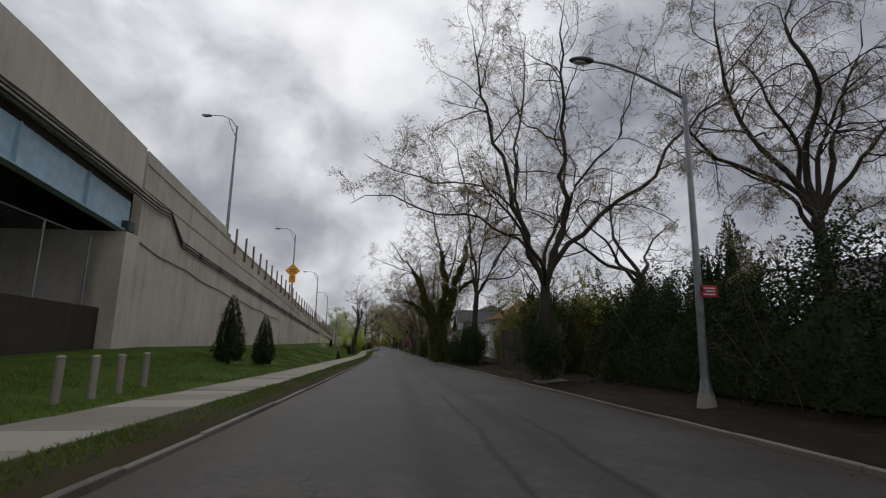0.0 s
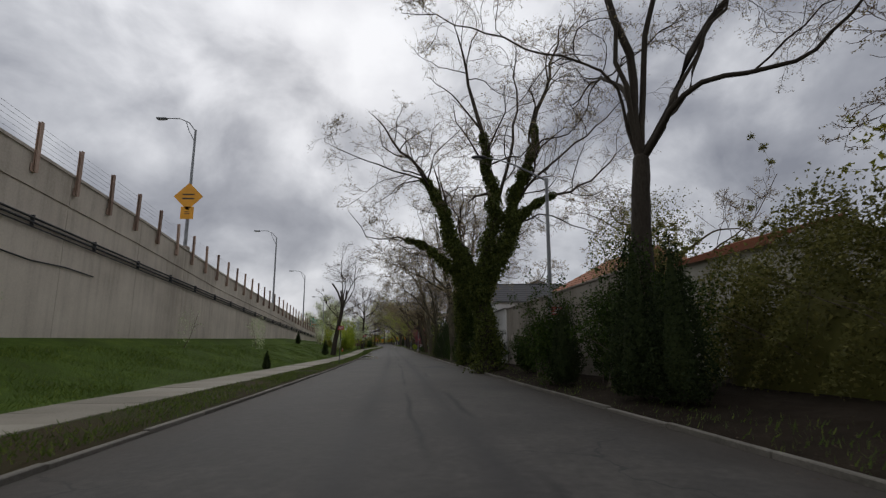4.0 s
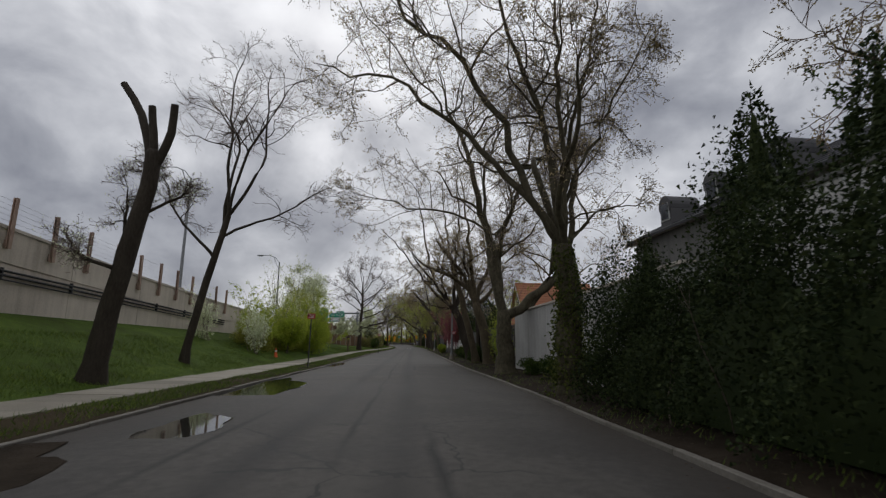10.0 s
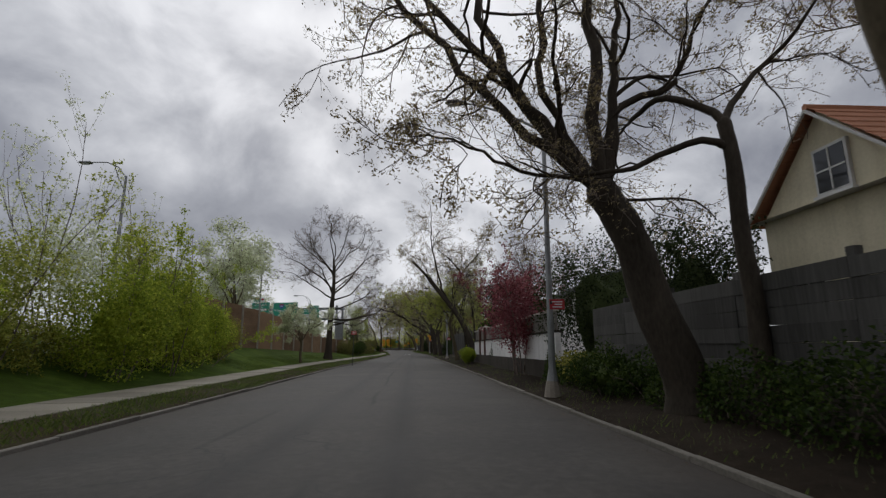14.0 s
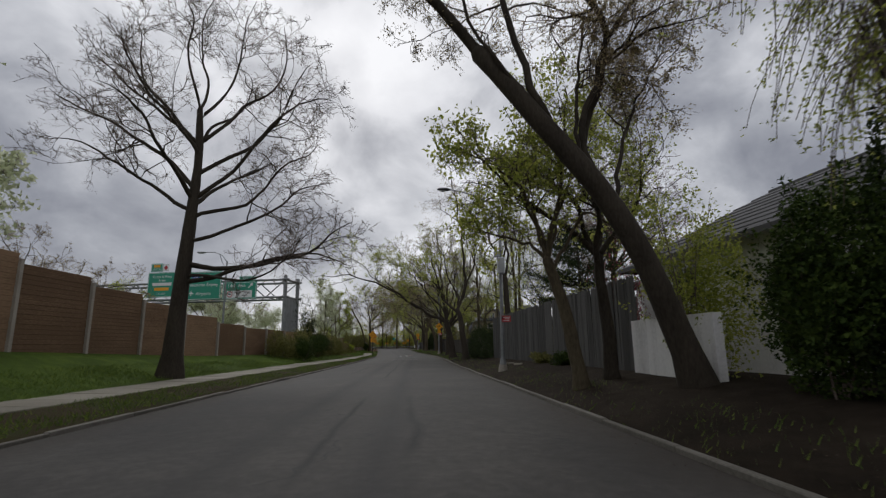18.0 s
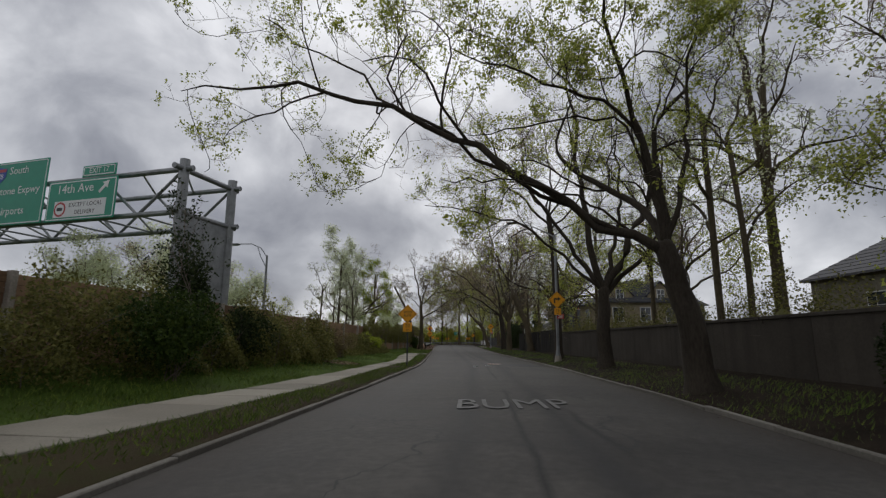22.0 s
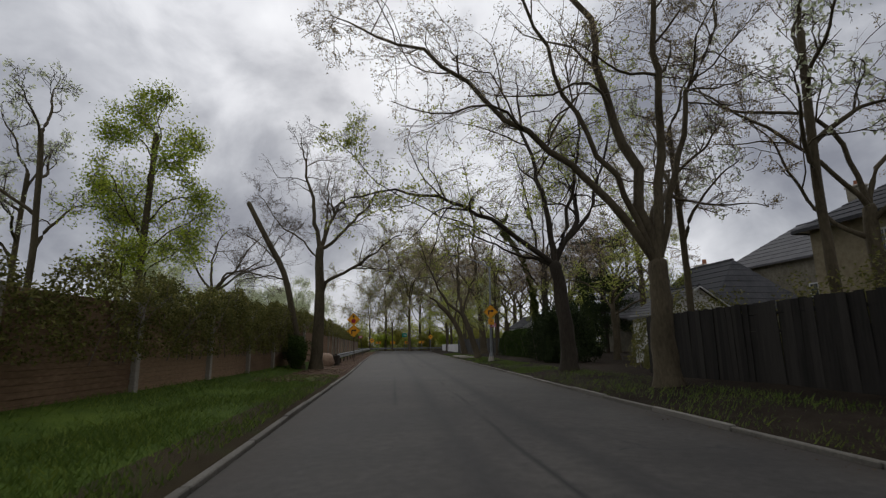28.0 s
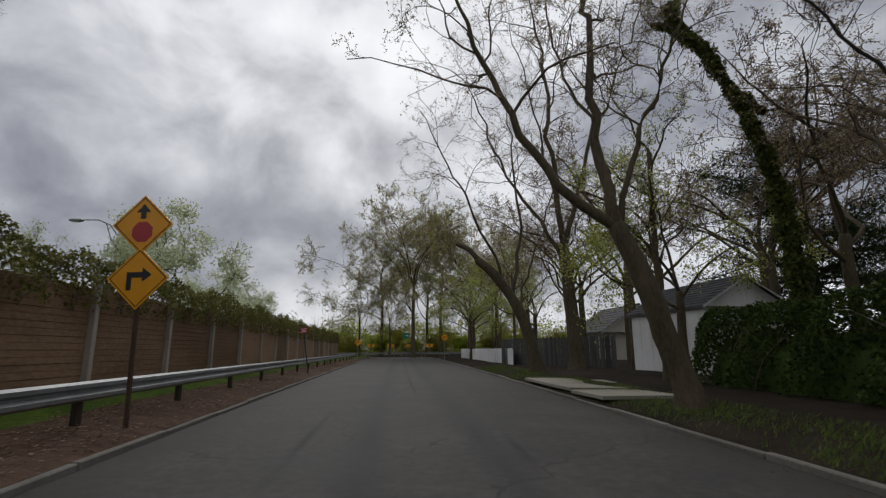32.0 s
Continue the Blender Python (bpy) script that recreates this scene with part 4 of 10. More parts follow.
    if leaves:
        pool = np.concatenate([tip, l4[:, -1], (p5 + tip) / 2, l4[:, 1], p5]) if not weep else np.concatenate([hang, hang + rng.normal(size=hang.shape) * 0.1])
        if not leaf:
            leaves, leaf_size = leaves * 1.9, leaf_size * 0.82
        k = rng.integers(0, len(pool), int(leaves))
        if leaf is LEAF_YOUNG and detail > 0.4:
            tuft = np.concatenate([tip, l4[:, -1]]) if not weep else pool
            k = np.repeat(rng.integers(0, len(tuft), int(leaves) // 4), 5)
            pool, leaf_size = tuft, leaf_size * 1.15
        lp = pool[k] + rng.normal(size=(len(k), 3)) * max(leaf_size * 0.7, loose)
        if leaf and detail > 0.4:
            made = leaf_shapes(lp, leaf_size, rng)
        else:
            made = blades(lp, lp + unit(rng.normal(size=lp.shape)) * (leaf_size * rng.uniform(0.7, 1.3, len(k)))[:, None], np.full(len(k), leaf_size * (0.42 if leaf else 0.3)))
        link("leaves", mesh_np("leaves", *made, leaf or BUD), top)
    if ivy:
        iv = Grown()
        src = [(path, rad)] + [(l1[k, :10], r1[k, :10]) for k in range(min(len(l1), 6)) if ivy > 1]
        for pt, rd in src:
            m = int(ivy * (4000 if ivy <= 1 else 1900) * max(1, np.linalg.norm(pt[-1] - pt[0]) / 2.5))
            u = rng.uniform(0, 1, m) ** 1.1 * (len(pt) - 1.001)
            i = u.astype(int)
            w = (u - i)[:, None]
            cp = pt[i] * (1 - w) + pt[i + 1] * w
            o = unit(rng.normal(size=(m, 3)))
            thick = rd[i] + ivy_bulk * rng.uniform(0.02, 0.42, m) * (1.1 - u / len(pt)) * (0.6 + 0.4 * np.sin(u * 5.1 + seed))
            iv.add(leaf_tris(cp + o * thick[:, None], 0.12 if ivy > 1 else 0.075, rng, 0.9, 0.55))
        link("ivy", iv.mesh("ivy", LEAF_CLIMB, False), top, "dark green climbing ivy")
    return top


def lumps(rng, n, centre, half, bumps=0.35):
    """Points in the outer part of an uneven rounded mass."""
    d = unit(rng.normal(size=(n, 3)))
    f = sum(np.sin(d @ (rng.normal(size=3) * 4) + rng.uniform(0, 6)) for _ in range(4)) / 4
    r = (1 + bumps * f) * (0.45 + 0.55 * rng.uniform(0, 1, n) ** 0.45)
    return np.array(centre) + d * r[:, None] * np.array(half)


def core(rng, centre, half, scale=0.62):
    """A dark uneven inner body of branches for a thick bush."""
    bm = bmesh.new()
    bmesh.ops.create_icosphere(bm, subdivisions=2, radius=1)
    ph = rng.uniform(0, 6, 3)
    for v in bm.verts:
        k = scale * (1 + 0.18 * math.sin(5 * v.co.x + ph[0]) + 0.15 * math.sin(6 * v.co.y + ph[1]) + 0.12 * math.sin(7 * v.co.z + ph[2]))
        v.co = Vector(centre) + Vector((v.co.x * half[0], v.co.y * half[1], v.co.z * half[2])) * k
    return bm


def bush(label, at, half, leaf, seed=1, n=4000, size=0.07, name="shrub", stems=7, solid=0.0, group="shrubs", category="shrub", tall=0.0, blobs=5):
    """A shrub: stems from the ground, and leaves in several lumps; solid closes its inside."""
    rng = np.random.default_rng(seed)
    n = int(n * 1.75)
    top = thing(name, label, category, group, pose(*at))
    hx, hy, hz = half
    g = Grown()
    st = np.stack([rng.uniform(-0.3, 0.3, stems) * hx, rng.uniform(-0.3, 0.3, stems) * hy, np.full(stems, -0.1)], 1)
    wy = np.stack([rng.normal(size=stems) * 0.35 * hx / hz, rng.normal(size=stems) * 0.35 * hy / hz, np.ones(stems)], 1)
    ln = np.full(stems, hz * 1.7) * rng.uniform(0.75, 1.1 + tall, stems)
    l1 = wander(st, wy, ln, 7, rng, 0.1, 0.02)
    r1 = np.full(stems, 0.012 + 0.008 * hz)[:, None] * np.linspace(1, 0.25, 7)
    g.add(tubes(l1, r1, 4))
    p, w, l2, _ = offshoots(l1, r1, ln, 9, rng, 0.25, 1.0, (25, 60), 0.42, 0.6, 0.2)
    c2 = wander(p, w, l2, 4, rng, 0.15, 0.08)
    g.add(tubes(c2, np.full(len(p), 0.006)[:, None] * np.linspace(1, 0.5, 4), 3))
    link("stem", g.mesh("stem", TWIG), top)
    pts = []
    for k in range(blobs):
        c = np.array([rng.uniform(-0.45, 0.45) * hx, rng.uniform(-0.45, 0.45) * hy, hz * rng.uniform(0.6, 1.25)])
        pts.append(lumps(rng, n // blobs, c, np.array(half) * rng.uniform(0.5, 0.75)))
    tips = c2[rng.integers(0, len(c2), n // 3), rng.integers(1, 4, n // 3)] + rng.normal(size=(n // 3, 3)) * 0.08
    pts = np.concatenate(pts + [tips])
    pts[:, 2] = np.maximum(pts[:, 2], 0.03)
    link("leaves", mesh_np("leaves", *leaf_tris(pts, size * 1.05, rng), leaf), top)
    if solid:
        part("inner_body", core(rng, (0, 0, hz * 0.8), (hx, hy, hz), solid * 0.72), leaf, top)
    return top


def conifer(label, at, h, r, seed=1, n=6000, name="arborvitae", leaf=None, group="conifers", size=0.11, taper=1.0):
    """A dense upright conifer: a trunk, an inner body and sprays that make an uneven outline."""
    rng = np.random.default_rng(seed)
    top = thing(name, label, "conifer", group, pose(*at))
    g = Grown()
    g.add(tubes(np.array([[[0, 0, -0.2], [0.02, 0, h * 0.5], [0, 0.02, h * 0.96]]]), np.array([[0.09, 0.06, 0.01]]) * (h / 4) ** 0.5, 7))
    link("trunk", g.mesh("trunk", BARK_DARK), top)
    n = int(n * 1.8)
    t = 1 - np.sqrt(rng.uniform(0.0, 1, n))
    a = rng.uniform(0, 2 * math.pi, n)
    lump = 1 + 0.16 * np.sin(5 * a + 11 * t + seed) + 0.12 * np.sin(9 * a - 17 * t)
    rr = r * (np.clip(1 - t, 0, 1) ** taper) * np.minimum(1, 0.55 + 3.2 * t) * lump * (0.62 + 0.42 * rng.uniform(0, 1, n) ** 0.6) + 0.03
    pts = np.stack([rr * np.cos(a), rr * np.sin(a), 0.12 + t * h * 0.98], 1)
    link("sprays", mesh_np("sprays", *leaf_tris(pts, size * 0.85, rng, -0.6, 0.4), leaf or LEAF_EVER), top)
    bm = bmesh.new()
    prof = [(0.08, 0.3), (0.22, 0.48), (0.5, 0.32), (0.75, 0.14), (0.9, 0.02)]
    rings = [[bm.verts.new((r * q * (1 + 0.15 * math.sin(3 * b + 4 * z)) * math.cos(b), r * q * math.sin(b), z * h)) for b in [2 * math.pi * j / 10 for j in range(10)]] for z, q in prof]
    for a1, b1 in zip(rings, rings[1:]):
        for j in range(10):
            bm.faces.new((a1[j], a1[(j + 1) % 10], b1[(j + 1) % 10], b1[j]))
    bm.faces.new(rings[-1])
    bm.faces.new(list(reversed(rings[0])))
    part("inner_body", bm, leaf or LEAF_EVER, top)
    return top


def hedge(label, fx, y0, y1, depth, h, leaf, seed=1, dens=260, size=0.1, name="hedge", zbase=None, uneven=0.5, group="hedges", kind="", step=0.0, solid=True):
    """A long hedge or thicket beside a line x = fx(y), its outline uneven."""
    rng = np.random.default_rng(seed)
    top = thing(name, label, "hedge", group, kind=kind)
    zb = zbase or (lambda x, y: 0.1 + 0 * y)
    n = int((y1 - y0) * (h + depth) * dens * 1.9)
    y = rng.uniform(y0, y1, n)
    ends = np.clip(np.minimum(y - y0, y1 - y) / 0.9, 0, 1) ** 0.5
    lump = lambda q: 1 + uneven * (0.55 * np.sin(q * 0.9 + seed) + 0.45 * np.sin(q * 2.3 + 2 * seed) + 0.3 * np.sin(q * 5.1)) * 0.5
    hh = h * np.clip(lump(y), 0.45, 1.5) * (0.55 + 0.45 * ends) * (1 + uneven * 0.12 * rng.normal(size=n))
    z = hh * rng.uniform(0.0, 1.0, n) ** 0.75
    bulge = np.sqrt(np.clip(1 - (z / hh) ** 3, 0, 1)) * (0.8 + 0.35 * np.sin(y * 3.1 + z * 2.2 + seed)) * (0.4 + 0.6 * ends)
    u = rng.uniform(-1, 1, n)
    u = np.sign(u) * np.abs(u) ** 0.5 * bulge * depth / 2
    x = fx(y) + u
    p = np.stack([x, y, zb(x, y) + z + 0.02], 1)
    link("leaves", mesh_np("leaves", *leaf_tris(p, size * 1.05, rng), leaf), top)
    m = int((y1 - y0) * 2.2)
    sy = rng.uniform(y0 + 0.3, y1 - 0.3, m)
    sx = fx(sy) + rng.normal(size=m) * depth * 0.16
    st = np.stack([sx, sy, zb(sx, sy) - 0.05], 1)
    up = np.stack([rng.normal(size=m) * 0.22, rng.normal(size=m) * 0.3, np.ones(m)], 1)
    ways = wander(st, up, h * np.clip(lump(sy), 0.45, 1.5) * rng.uniform(0.7, 1.2, m), 7, rng, 0.12, 0.0)
    g = Grown()
    g.add(tubes(ways, np.full(m, 0.016)[:, None] * np.linspace(1, 0.25, 7), 4))
    p2, w2, n2, _ = offshoots(ways, np.full((m, 7), 0.01), np.full(m, h), 6, rng, 0.3, 1.0, (25, 60), 0.3, 0.6, 0.1)
    g.add(blades(p2, p2 + w2 * n2[:, None], np.full(len(p2), 0.007)))
    link("stem", g.mesh("stem", TWIG), top)
    if solid:
        ys = np.arange(y0 + 0.5, y1 - 0.4, 0.5)
        e = np.clip(np.minimum(ys - ys[0], ys[-1] - ys) / 1.0, 0.02, 1)
        hs = h * 0.62 * np.clip(lump(ys), 0.4, 1.5) * e
        w = depth * 0.2 * e
        side = lambda k, q: (fx(q) + w * k, zb(fx(q), q))
        me = strip("inner_body", ys, [lambda q: side(-1, q), lambda q: (side(-1.1, q)[0], side(0, q)[1] + hs * 0.7), lambda q: (side(0, q)[0], side(0, q)[1] + hs), lambda q: (side(1.1, q)[0], side(0, q)[1] + hs * 0.7), lambda q: side(1, q)], [leaf])
        link("inner_body", me, top)
    return top


# ---- the left side: bridge, wall fittings, lamps ----
def overpass():
    top = thing("highway_bridge", "concrete highway bridge with a pale blue girder", "bridge")
    y0, y1 = -40.0, 23.6
    fx = lambda y: float(wall_x(y))

    def run(name, mat, z, out, thick, a=y0, b=y1, label="", zz=None):
        ys = np.linspace(a, b, 9)
        zl = z[0] if callable(z[0]) else (lambda y: z[0] + 0 * y)
        zh = z[1] if callable(z[1]) else (lambda y: z[1] + 0 * y)
        me = strip(name, ys, [lambda y: (wall_x(y) + out - thick, zl(y)), lambda y: (wall_x(y) + out, zl(y)), lambda y: (wall_x(y) + out, zh(y)), lambda y: (wall_x(y) + out - thick, zh(y)), lambda y: (wall_x(y) + out - thick, zl(y))], [mat], smooth=False)
        return link(name, me, top, label)

    top_z = lambda y: wall_top(y) + 0.5
    run("parapet", WALL_CAP, (lambda y: wall_top(y) - 1.55, top_z), 0.12, 0.35)
    run("ledge", WALL, (lambda y: wall_top(y) - 1.85, lambda y: wall_top(y) - 1.56), 0.02, 0.6)
    # the shade under the ledge is put into the deck's dark colour
    run("deck", DARK_OR_SHADED_WALL, (lambda y: wall_top(y) - 2.25, lambda y: wall_top(y) - 1.86), -0.35, 24.0)
    run("girder_web", GIRDER, (lambda y: wall_top(y) - 3.75, lambda y: wall_top(y) - 2.26), -0.3, 0.05, label="pale blue steel girder")
    run("girder_flange", GIRDER, (lambda y: wall_top(y) - 3.82, lambda y: wall_top(y) - 3.755), -0.1, 0.42, label="pale blue steel flange")
    for k in range(3):
        ys = (lambda y: wall_top(y) - 3.75), (lambda y: wall_top(y) - 2.26)
        run("inner_girder", DARK_STEEL, ys, -4.0 - 4.5 * k, 0.06)
    for y in np.arange(-36, 22, 4.0):
        part("stiffener", box((0.12, 0.03, 1.45), (fx(y) - 0.23, y, float(wall_top(y)) - 3.0)), GIRDER, top)
    # abutment beside the retaining wall
    part("abutment", prism([(fx(23.6) + 0.06, 22.9), (fx(23.6) + 0.06, 24.02), (fx(23.6) - 24, 24.02), (fx(23.6) - 24, 22.9)], 0.2, float(wall_top(23.6)) - 3.83), WALL, top)
    part("bearing", box((0.5, 0.5, 0.5), (fx(23) - 0.2, 23.25, float(wall_top(23)) - 3.58), 0.03), DARK_STEEL, top)
    # walls below the deck, with the bridge's shade put into their dark colour
    part("back_wall", prism([(fx(0) - 24.5, -40), (fx(0) - 24.5, 24), (fx(0) - 25, 24), (fx(0) - 25, -40)], 0.1, 12), DARK_OR_SHADED_WALL, top)
    part("low_wall", prism([(fx(-40) - 0.7, -40), (fx(9) - 0.7, 9.0), (fx(9) - 1.3, 9.0), (fx(-40) - 1.3, -40)], 0.1, 3.1), DARK_OR_SHADED_WALL, top)
    part("low_wall", prism([(fx(12.5) - 0.7, 12.5), (fx(22.9) - 0.7, 22.89), (fx(22.9) - 1.3, 22.89), (fx(12.5) - 1.3, 12.5)], 0.1, 3.1), DARK_OR_SHADED_WALL, top)
    part("lintel", prism([(fx(9) - 0.72, 9.0), (fx(12.5) - 0.72, 12.5), (fx(12.5) - 1.28, 12.5), (fx(9) - 1.28, 9)], 2.5, 3.08), DARK_OR_SHADED_WALL, top)
    return top


overpass()


def mesh_fence():
    top = thing("chain_link_fence", "grey chain link fence on a low wall under the bridge", "fence")
    ys = np.arange(-20, 23, 3.0)
    x = lambda y: float(wall_x(y)) - 1.0
    for y in ys:
        part("post", rod((x(y), y, 3.0), (x(y), y, 6.1), 0.045), GALV, top)
    part("top_rail", bent([(x(y), y, 6.1) for y in np.arange(-20, 22.9, 3)], 0.035), GALV, top)
    a, b = [], []
    for y in np.arange(-20, 22.5, 0.14):
        for s in (1, -1):
            h = 0.0
            a.append((x(y), y, 3.1 if s > 0 else 6.05))
            b.append((x(min(y + 2.95, 22.8)), min(y + 2.95, 22.8), 6.05 if s > 0 else 3.1))
    link("mesh_wire", mesh_np("mesh_wire", *spikes(np.array(a), np.array(b), np.full(len(a), 0.006)), GALV), top)


mesh_fence()


def bollard(x, y, tilt):
    top = thing("bollard", "weathered concrete-filled steel bollard on the grass", "bollard", "bollards by the bridge", pose(x, y, float(ground_l(x, y)) - 0.1, tilt, tilt * 0.6, 0))
    part("post", rod((0, 0, 0), (0, 0, 1.06), 0.085, sides=16), POST_CONC, top)
    bm = bmesh.new()
    bmesh.ops.create_uvsphere(bm, u_segments=16, v_segments=6, radius=0.1, matrix=Matrix.Translation((0, 0, 1.06)) @ Matrix.Diagonal((1, 1, 0.5, 1)))
    part("cap", bm, POST_CONC, top)


for bx, by, bt in ((-7.3, 11.0, 1), (-7.25, 12.1, -1.5), (-7.45, 13.5, 0.5), (-7.75, 15.3, 2)):
    bollard(bx, by, bt)


def wall_posts():
    """Rusty steel posts bolted to the face of the parapet."""
    y, rng = 38.65, random.Random(3)
    first = None
    while y < 128:
        z = float(wall_top(y))
        m = pose(float(wall_x(y)) + 0.16, y, z, rng.uniform(-1, 1), rng.uniform(-1.2, 1.2), along(wall_x, y))
        if first is None:
            first = thing("fence_post", "rusty brown steel post bolted to the wall top", "fence post", "posts on the wall", m)
            bm = box((0.03, 0.16, 2.0), (-0.05, 0, 0.12))
            box((0.03, 0.16, 2.0), (0.05, 0, 0.12), bm=bm)
            box((0.1, 0.03, 2.0), (0, 0, 0.12), bm=bm)
            part("post", bm, RUST, first)
            part("base_plate", box((0.03, 0.26, 0.3), (-0.08, 0, -0.7), 0.004), RUST, first)
        else:
            copy_thing(first, m)
        y += 2.8 if y < 39 else 2.54 if y < 69 else 2.5 if y < 96 else 2.375
    # a thin wire mesh between them
    top = thing("wire_fence", "thin wires strung between the rusty posts", "fence")
    for k in range(5):
        pts = [(float(wall_x(q)) + 0.12, q, float(wall_top(q)) + 0.16 + 0.2 * k) for q in np.arange(39.2, 127, 5.8)]
        part("wire", bent(pts, 0.006, 3), GALV, top)


wall_posts()


def conduit():
    top = thing("conduit", "three dark cables clipped along the concrete wall", "cable pipe")
    for k in (0, 1, 2):
        dz = -0.17 * k
        pts = [(float(wall_x(y)) + 0.2, y, float(wall_top(y)) - 1.72 + dz) for y in (-20, -5, 10, 20, 25.5)]
        pts += [(float(wall_x(27)) + 0.12, 27 + 0.1 * k, 8.75 + dz), (float(wall_x(28.9)) + 0.12, 28.9, 7.45 + dz)]
        pts += [(float(wall_x(y)) + 0.1, y, float(np.interp(y, [28.9, 36, 59, 94, 128], [7.45, 7.0, 5.9, 4.35, 3.3])) + dz) for y in np.arange(32, 129, 6.0)]
        part("pipe", bent(pts, 0.045 if k < 2 else 0.03, 8), BLACK, top)
    for y in np.arange(32, 128, 4.0):
        z = float(np.interp(y, [28.9, 36, 59, 94, 128], [7.45, 7.0, 5.9, 4.35, 3.3]))
        part("bracket", box((0.14, 0.06, 0.42), (float(wall_x(y)) + 0.07, y, z - 0.1)), DARK_STEEL, top)
    top2 = thing("cable", "thin black cable run along the lower wall", "cable")
    part("cable", bent([(float(wall_x(y)) + 0.06, y, float(np.interp(y, [24, 36, 60], [6.3, 5.4, 4.4])) - 0.08 * math.sin(y)) for y in np.arange(24.2, 58, 2.0)], 0.03, 6), BLACK, top2)


conduit()


def highway_lamp(x, y, zb, h, arm=2.1, sign=False):
    top = thing("street_lamp", "tall galvanised highway lamp with a trussed arm" + (" and a yellow sign" if sign else ""), "street lamp", "highway lamps", pose(x, y, zb))
    part("base", box((0.5, 0.5, 0.5), (0, 0, 0.25), 0.05), POST_CONC, top)
    part("pole", rod((0, 0, 0.4), (0, 0, h), 0.125, 0.07, 12), GALV, top)
    part("arm", bent([(0, 0, h - 0.1), (-0.5, 0, h + 0.55), (-1.2, 0, h + 0.85), (-arm, 0, h + 0.85)], 0.035), GALV, top)
    part("arm", bent([(0, 0, h - 0.9), (-0.45, 0, h - 0.1), (-0.75, 0, h + 0.68)], 0.03), GALV, top)
    head = part("lamp_head", box((0.75, 0.3, 0.14), (-arm - 0.35, 0, h + 0.83), 0.05), GALV, top)
    part("lens", box((0.45, 0.22, 0.04), (-arm - 0.38, 0, h + 0.745), 0.01), LAMP_GLASS, head)
    if sign:
        for c, s in ((0.41 * h, 1.0), (0.41 * h - 1.22, 0.44)):
            o = [(0, s), (s, 0), (0, -s), (-s, 0)] if s > 0.8 else [(-s, -s), (s, -s), (s, s), (-s, s)]
            p = part("sign_plate", plate(o, 0.02), YELLOW, top, "yellow warning plate")
            p.location = (0, -0.16, c + (0.3 if s > 0.8 else 0.35))
            for k in range(2):
                part("marking", box((s * 0.8, 0.006, s * 0.1), (0, -0.015, s * (0.15 - 0.3 * k))), INK, p)


for lx, ly, lz, lh, ls in ((-14.35, 37.8, 9.55, 9.3, False), (-16.25, 67.2, 7.75, 9.0, True), (-18.1, 94.6, 6.2, 8.7, False), (-20.4, 121.5, 4.9, 8.9, False), (-21.3, 147.5, 2.4, 9.2, False), (-22.2, 176, 1.7, 9.3, False), (-22.4, 204, 0.9, 8.6, False), (-21.0, 227, 0.4, 6.9, False), (-27.0, 300, 0.3, 7.6, False)):
    highway_lamp(lx, ly, lz, lh, sign=ls)


# ---- road signs ----
def notice_post(x, y, z, h=2.35, lean=0.0, rz=0.0):
    top = thing("street_sign", "small red and white parking sign on a dark steel post", "road sign", "parking signs", pose(x, y, z - 0.3, lean * 0.3, lean, rz))
    part("post", box((0.055, 0.045, h + 0.3), (0, 0, (h + 0.3) / 2)), DARK_STEEL, top)
    notice(top, (0.0, -0.035, h + 0.12))


def notice(top, at, w=0.46, h=0.3):
    p = part("sign_plate", box((w, 0.012, h), (0, 0, 0), 0.004), SIGN_RED, top, "red parking sign plate")
    p.location = at
    for k, (zz, ww) in enumerate(((0.07, 0.72), (0.0, 0.5), (-0.075, 0.66))):
        part("text_bar", box((w * ww, 0.004, 0.028), (0.03 if k == 1 else 0, -0.009, zz)), SIGN_WHITE, p)
    part("text_bar", box((0.06, 0.004, 0.1), (-w * 0.4, -0.009, 0.05)), INK, p)


notice_post(-6.5, 73.6, 0.13, 2.95, 1.2)
notice_post(-8.9, 114.4, 0.13, 3.05, 1.2)
notice_post(-9.75, 163.4, 0.13, 2.85, 1.2)
notice_post(-15.6, 300.0, 0.13, 2.5, -9.0)


def diamond(top, at, half, label, art):
    d = half
    p = part("sign_plate", plate([(0, d), (d, 0), (0, -d), (-d, 0)], 0.012), YELLOW, top, label)
    p.location = at
    q = d * 0.92
    bm = bmesh.new()
    for k in range(4):
        a = [(0, q), (q, 0), (0, -q), (-q, 0)][k]
        b = [(q, 0), (0, -q), (-q, 0), (0, q)][k]
        f = lambda v, s: (v[0] * s, -0.008, v[1] * s)
        vs = [bm.verts.new(f(v, s)) for v, s in ((a, 1), (b, 1), (b, 0.955), (a, 0.955))]
        bm.faces.new(vs)
    bmesh.ops.solidify(bm, geom=bm.faces, thickness=0.002)
    part("border", bm, INK, p)
    art(p, d)
    return p


def turn_arrow(p, d):
    out = [(-0.36, -0.38), (-0.2, -0.38), (-0.2, 0.02), (0.14, 0.02), (0.14, -0.12), (0.44, 0.11), (0.14, 0.34), (0.14, 0.2), (-0.36, 0.2)]
    q = part("arrow", plate([(x * d, z * d) for x, z in out], 0.003), INK, p)
    q.location = (0, -0.009, 0)


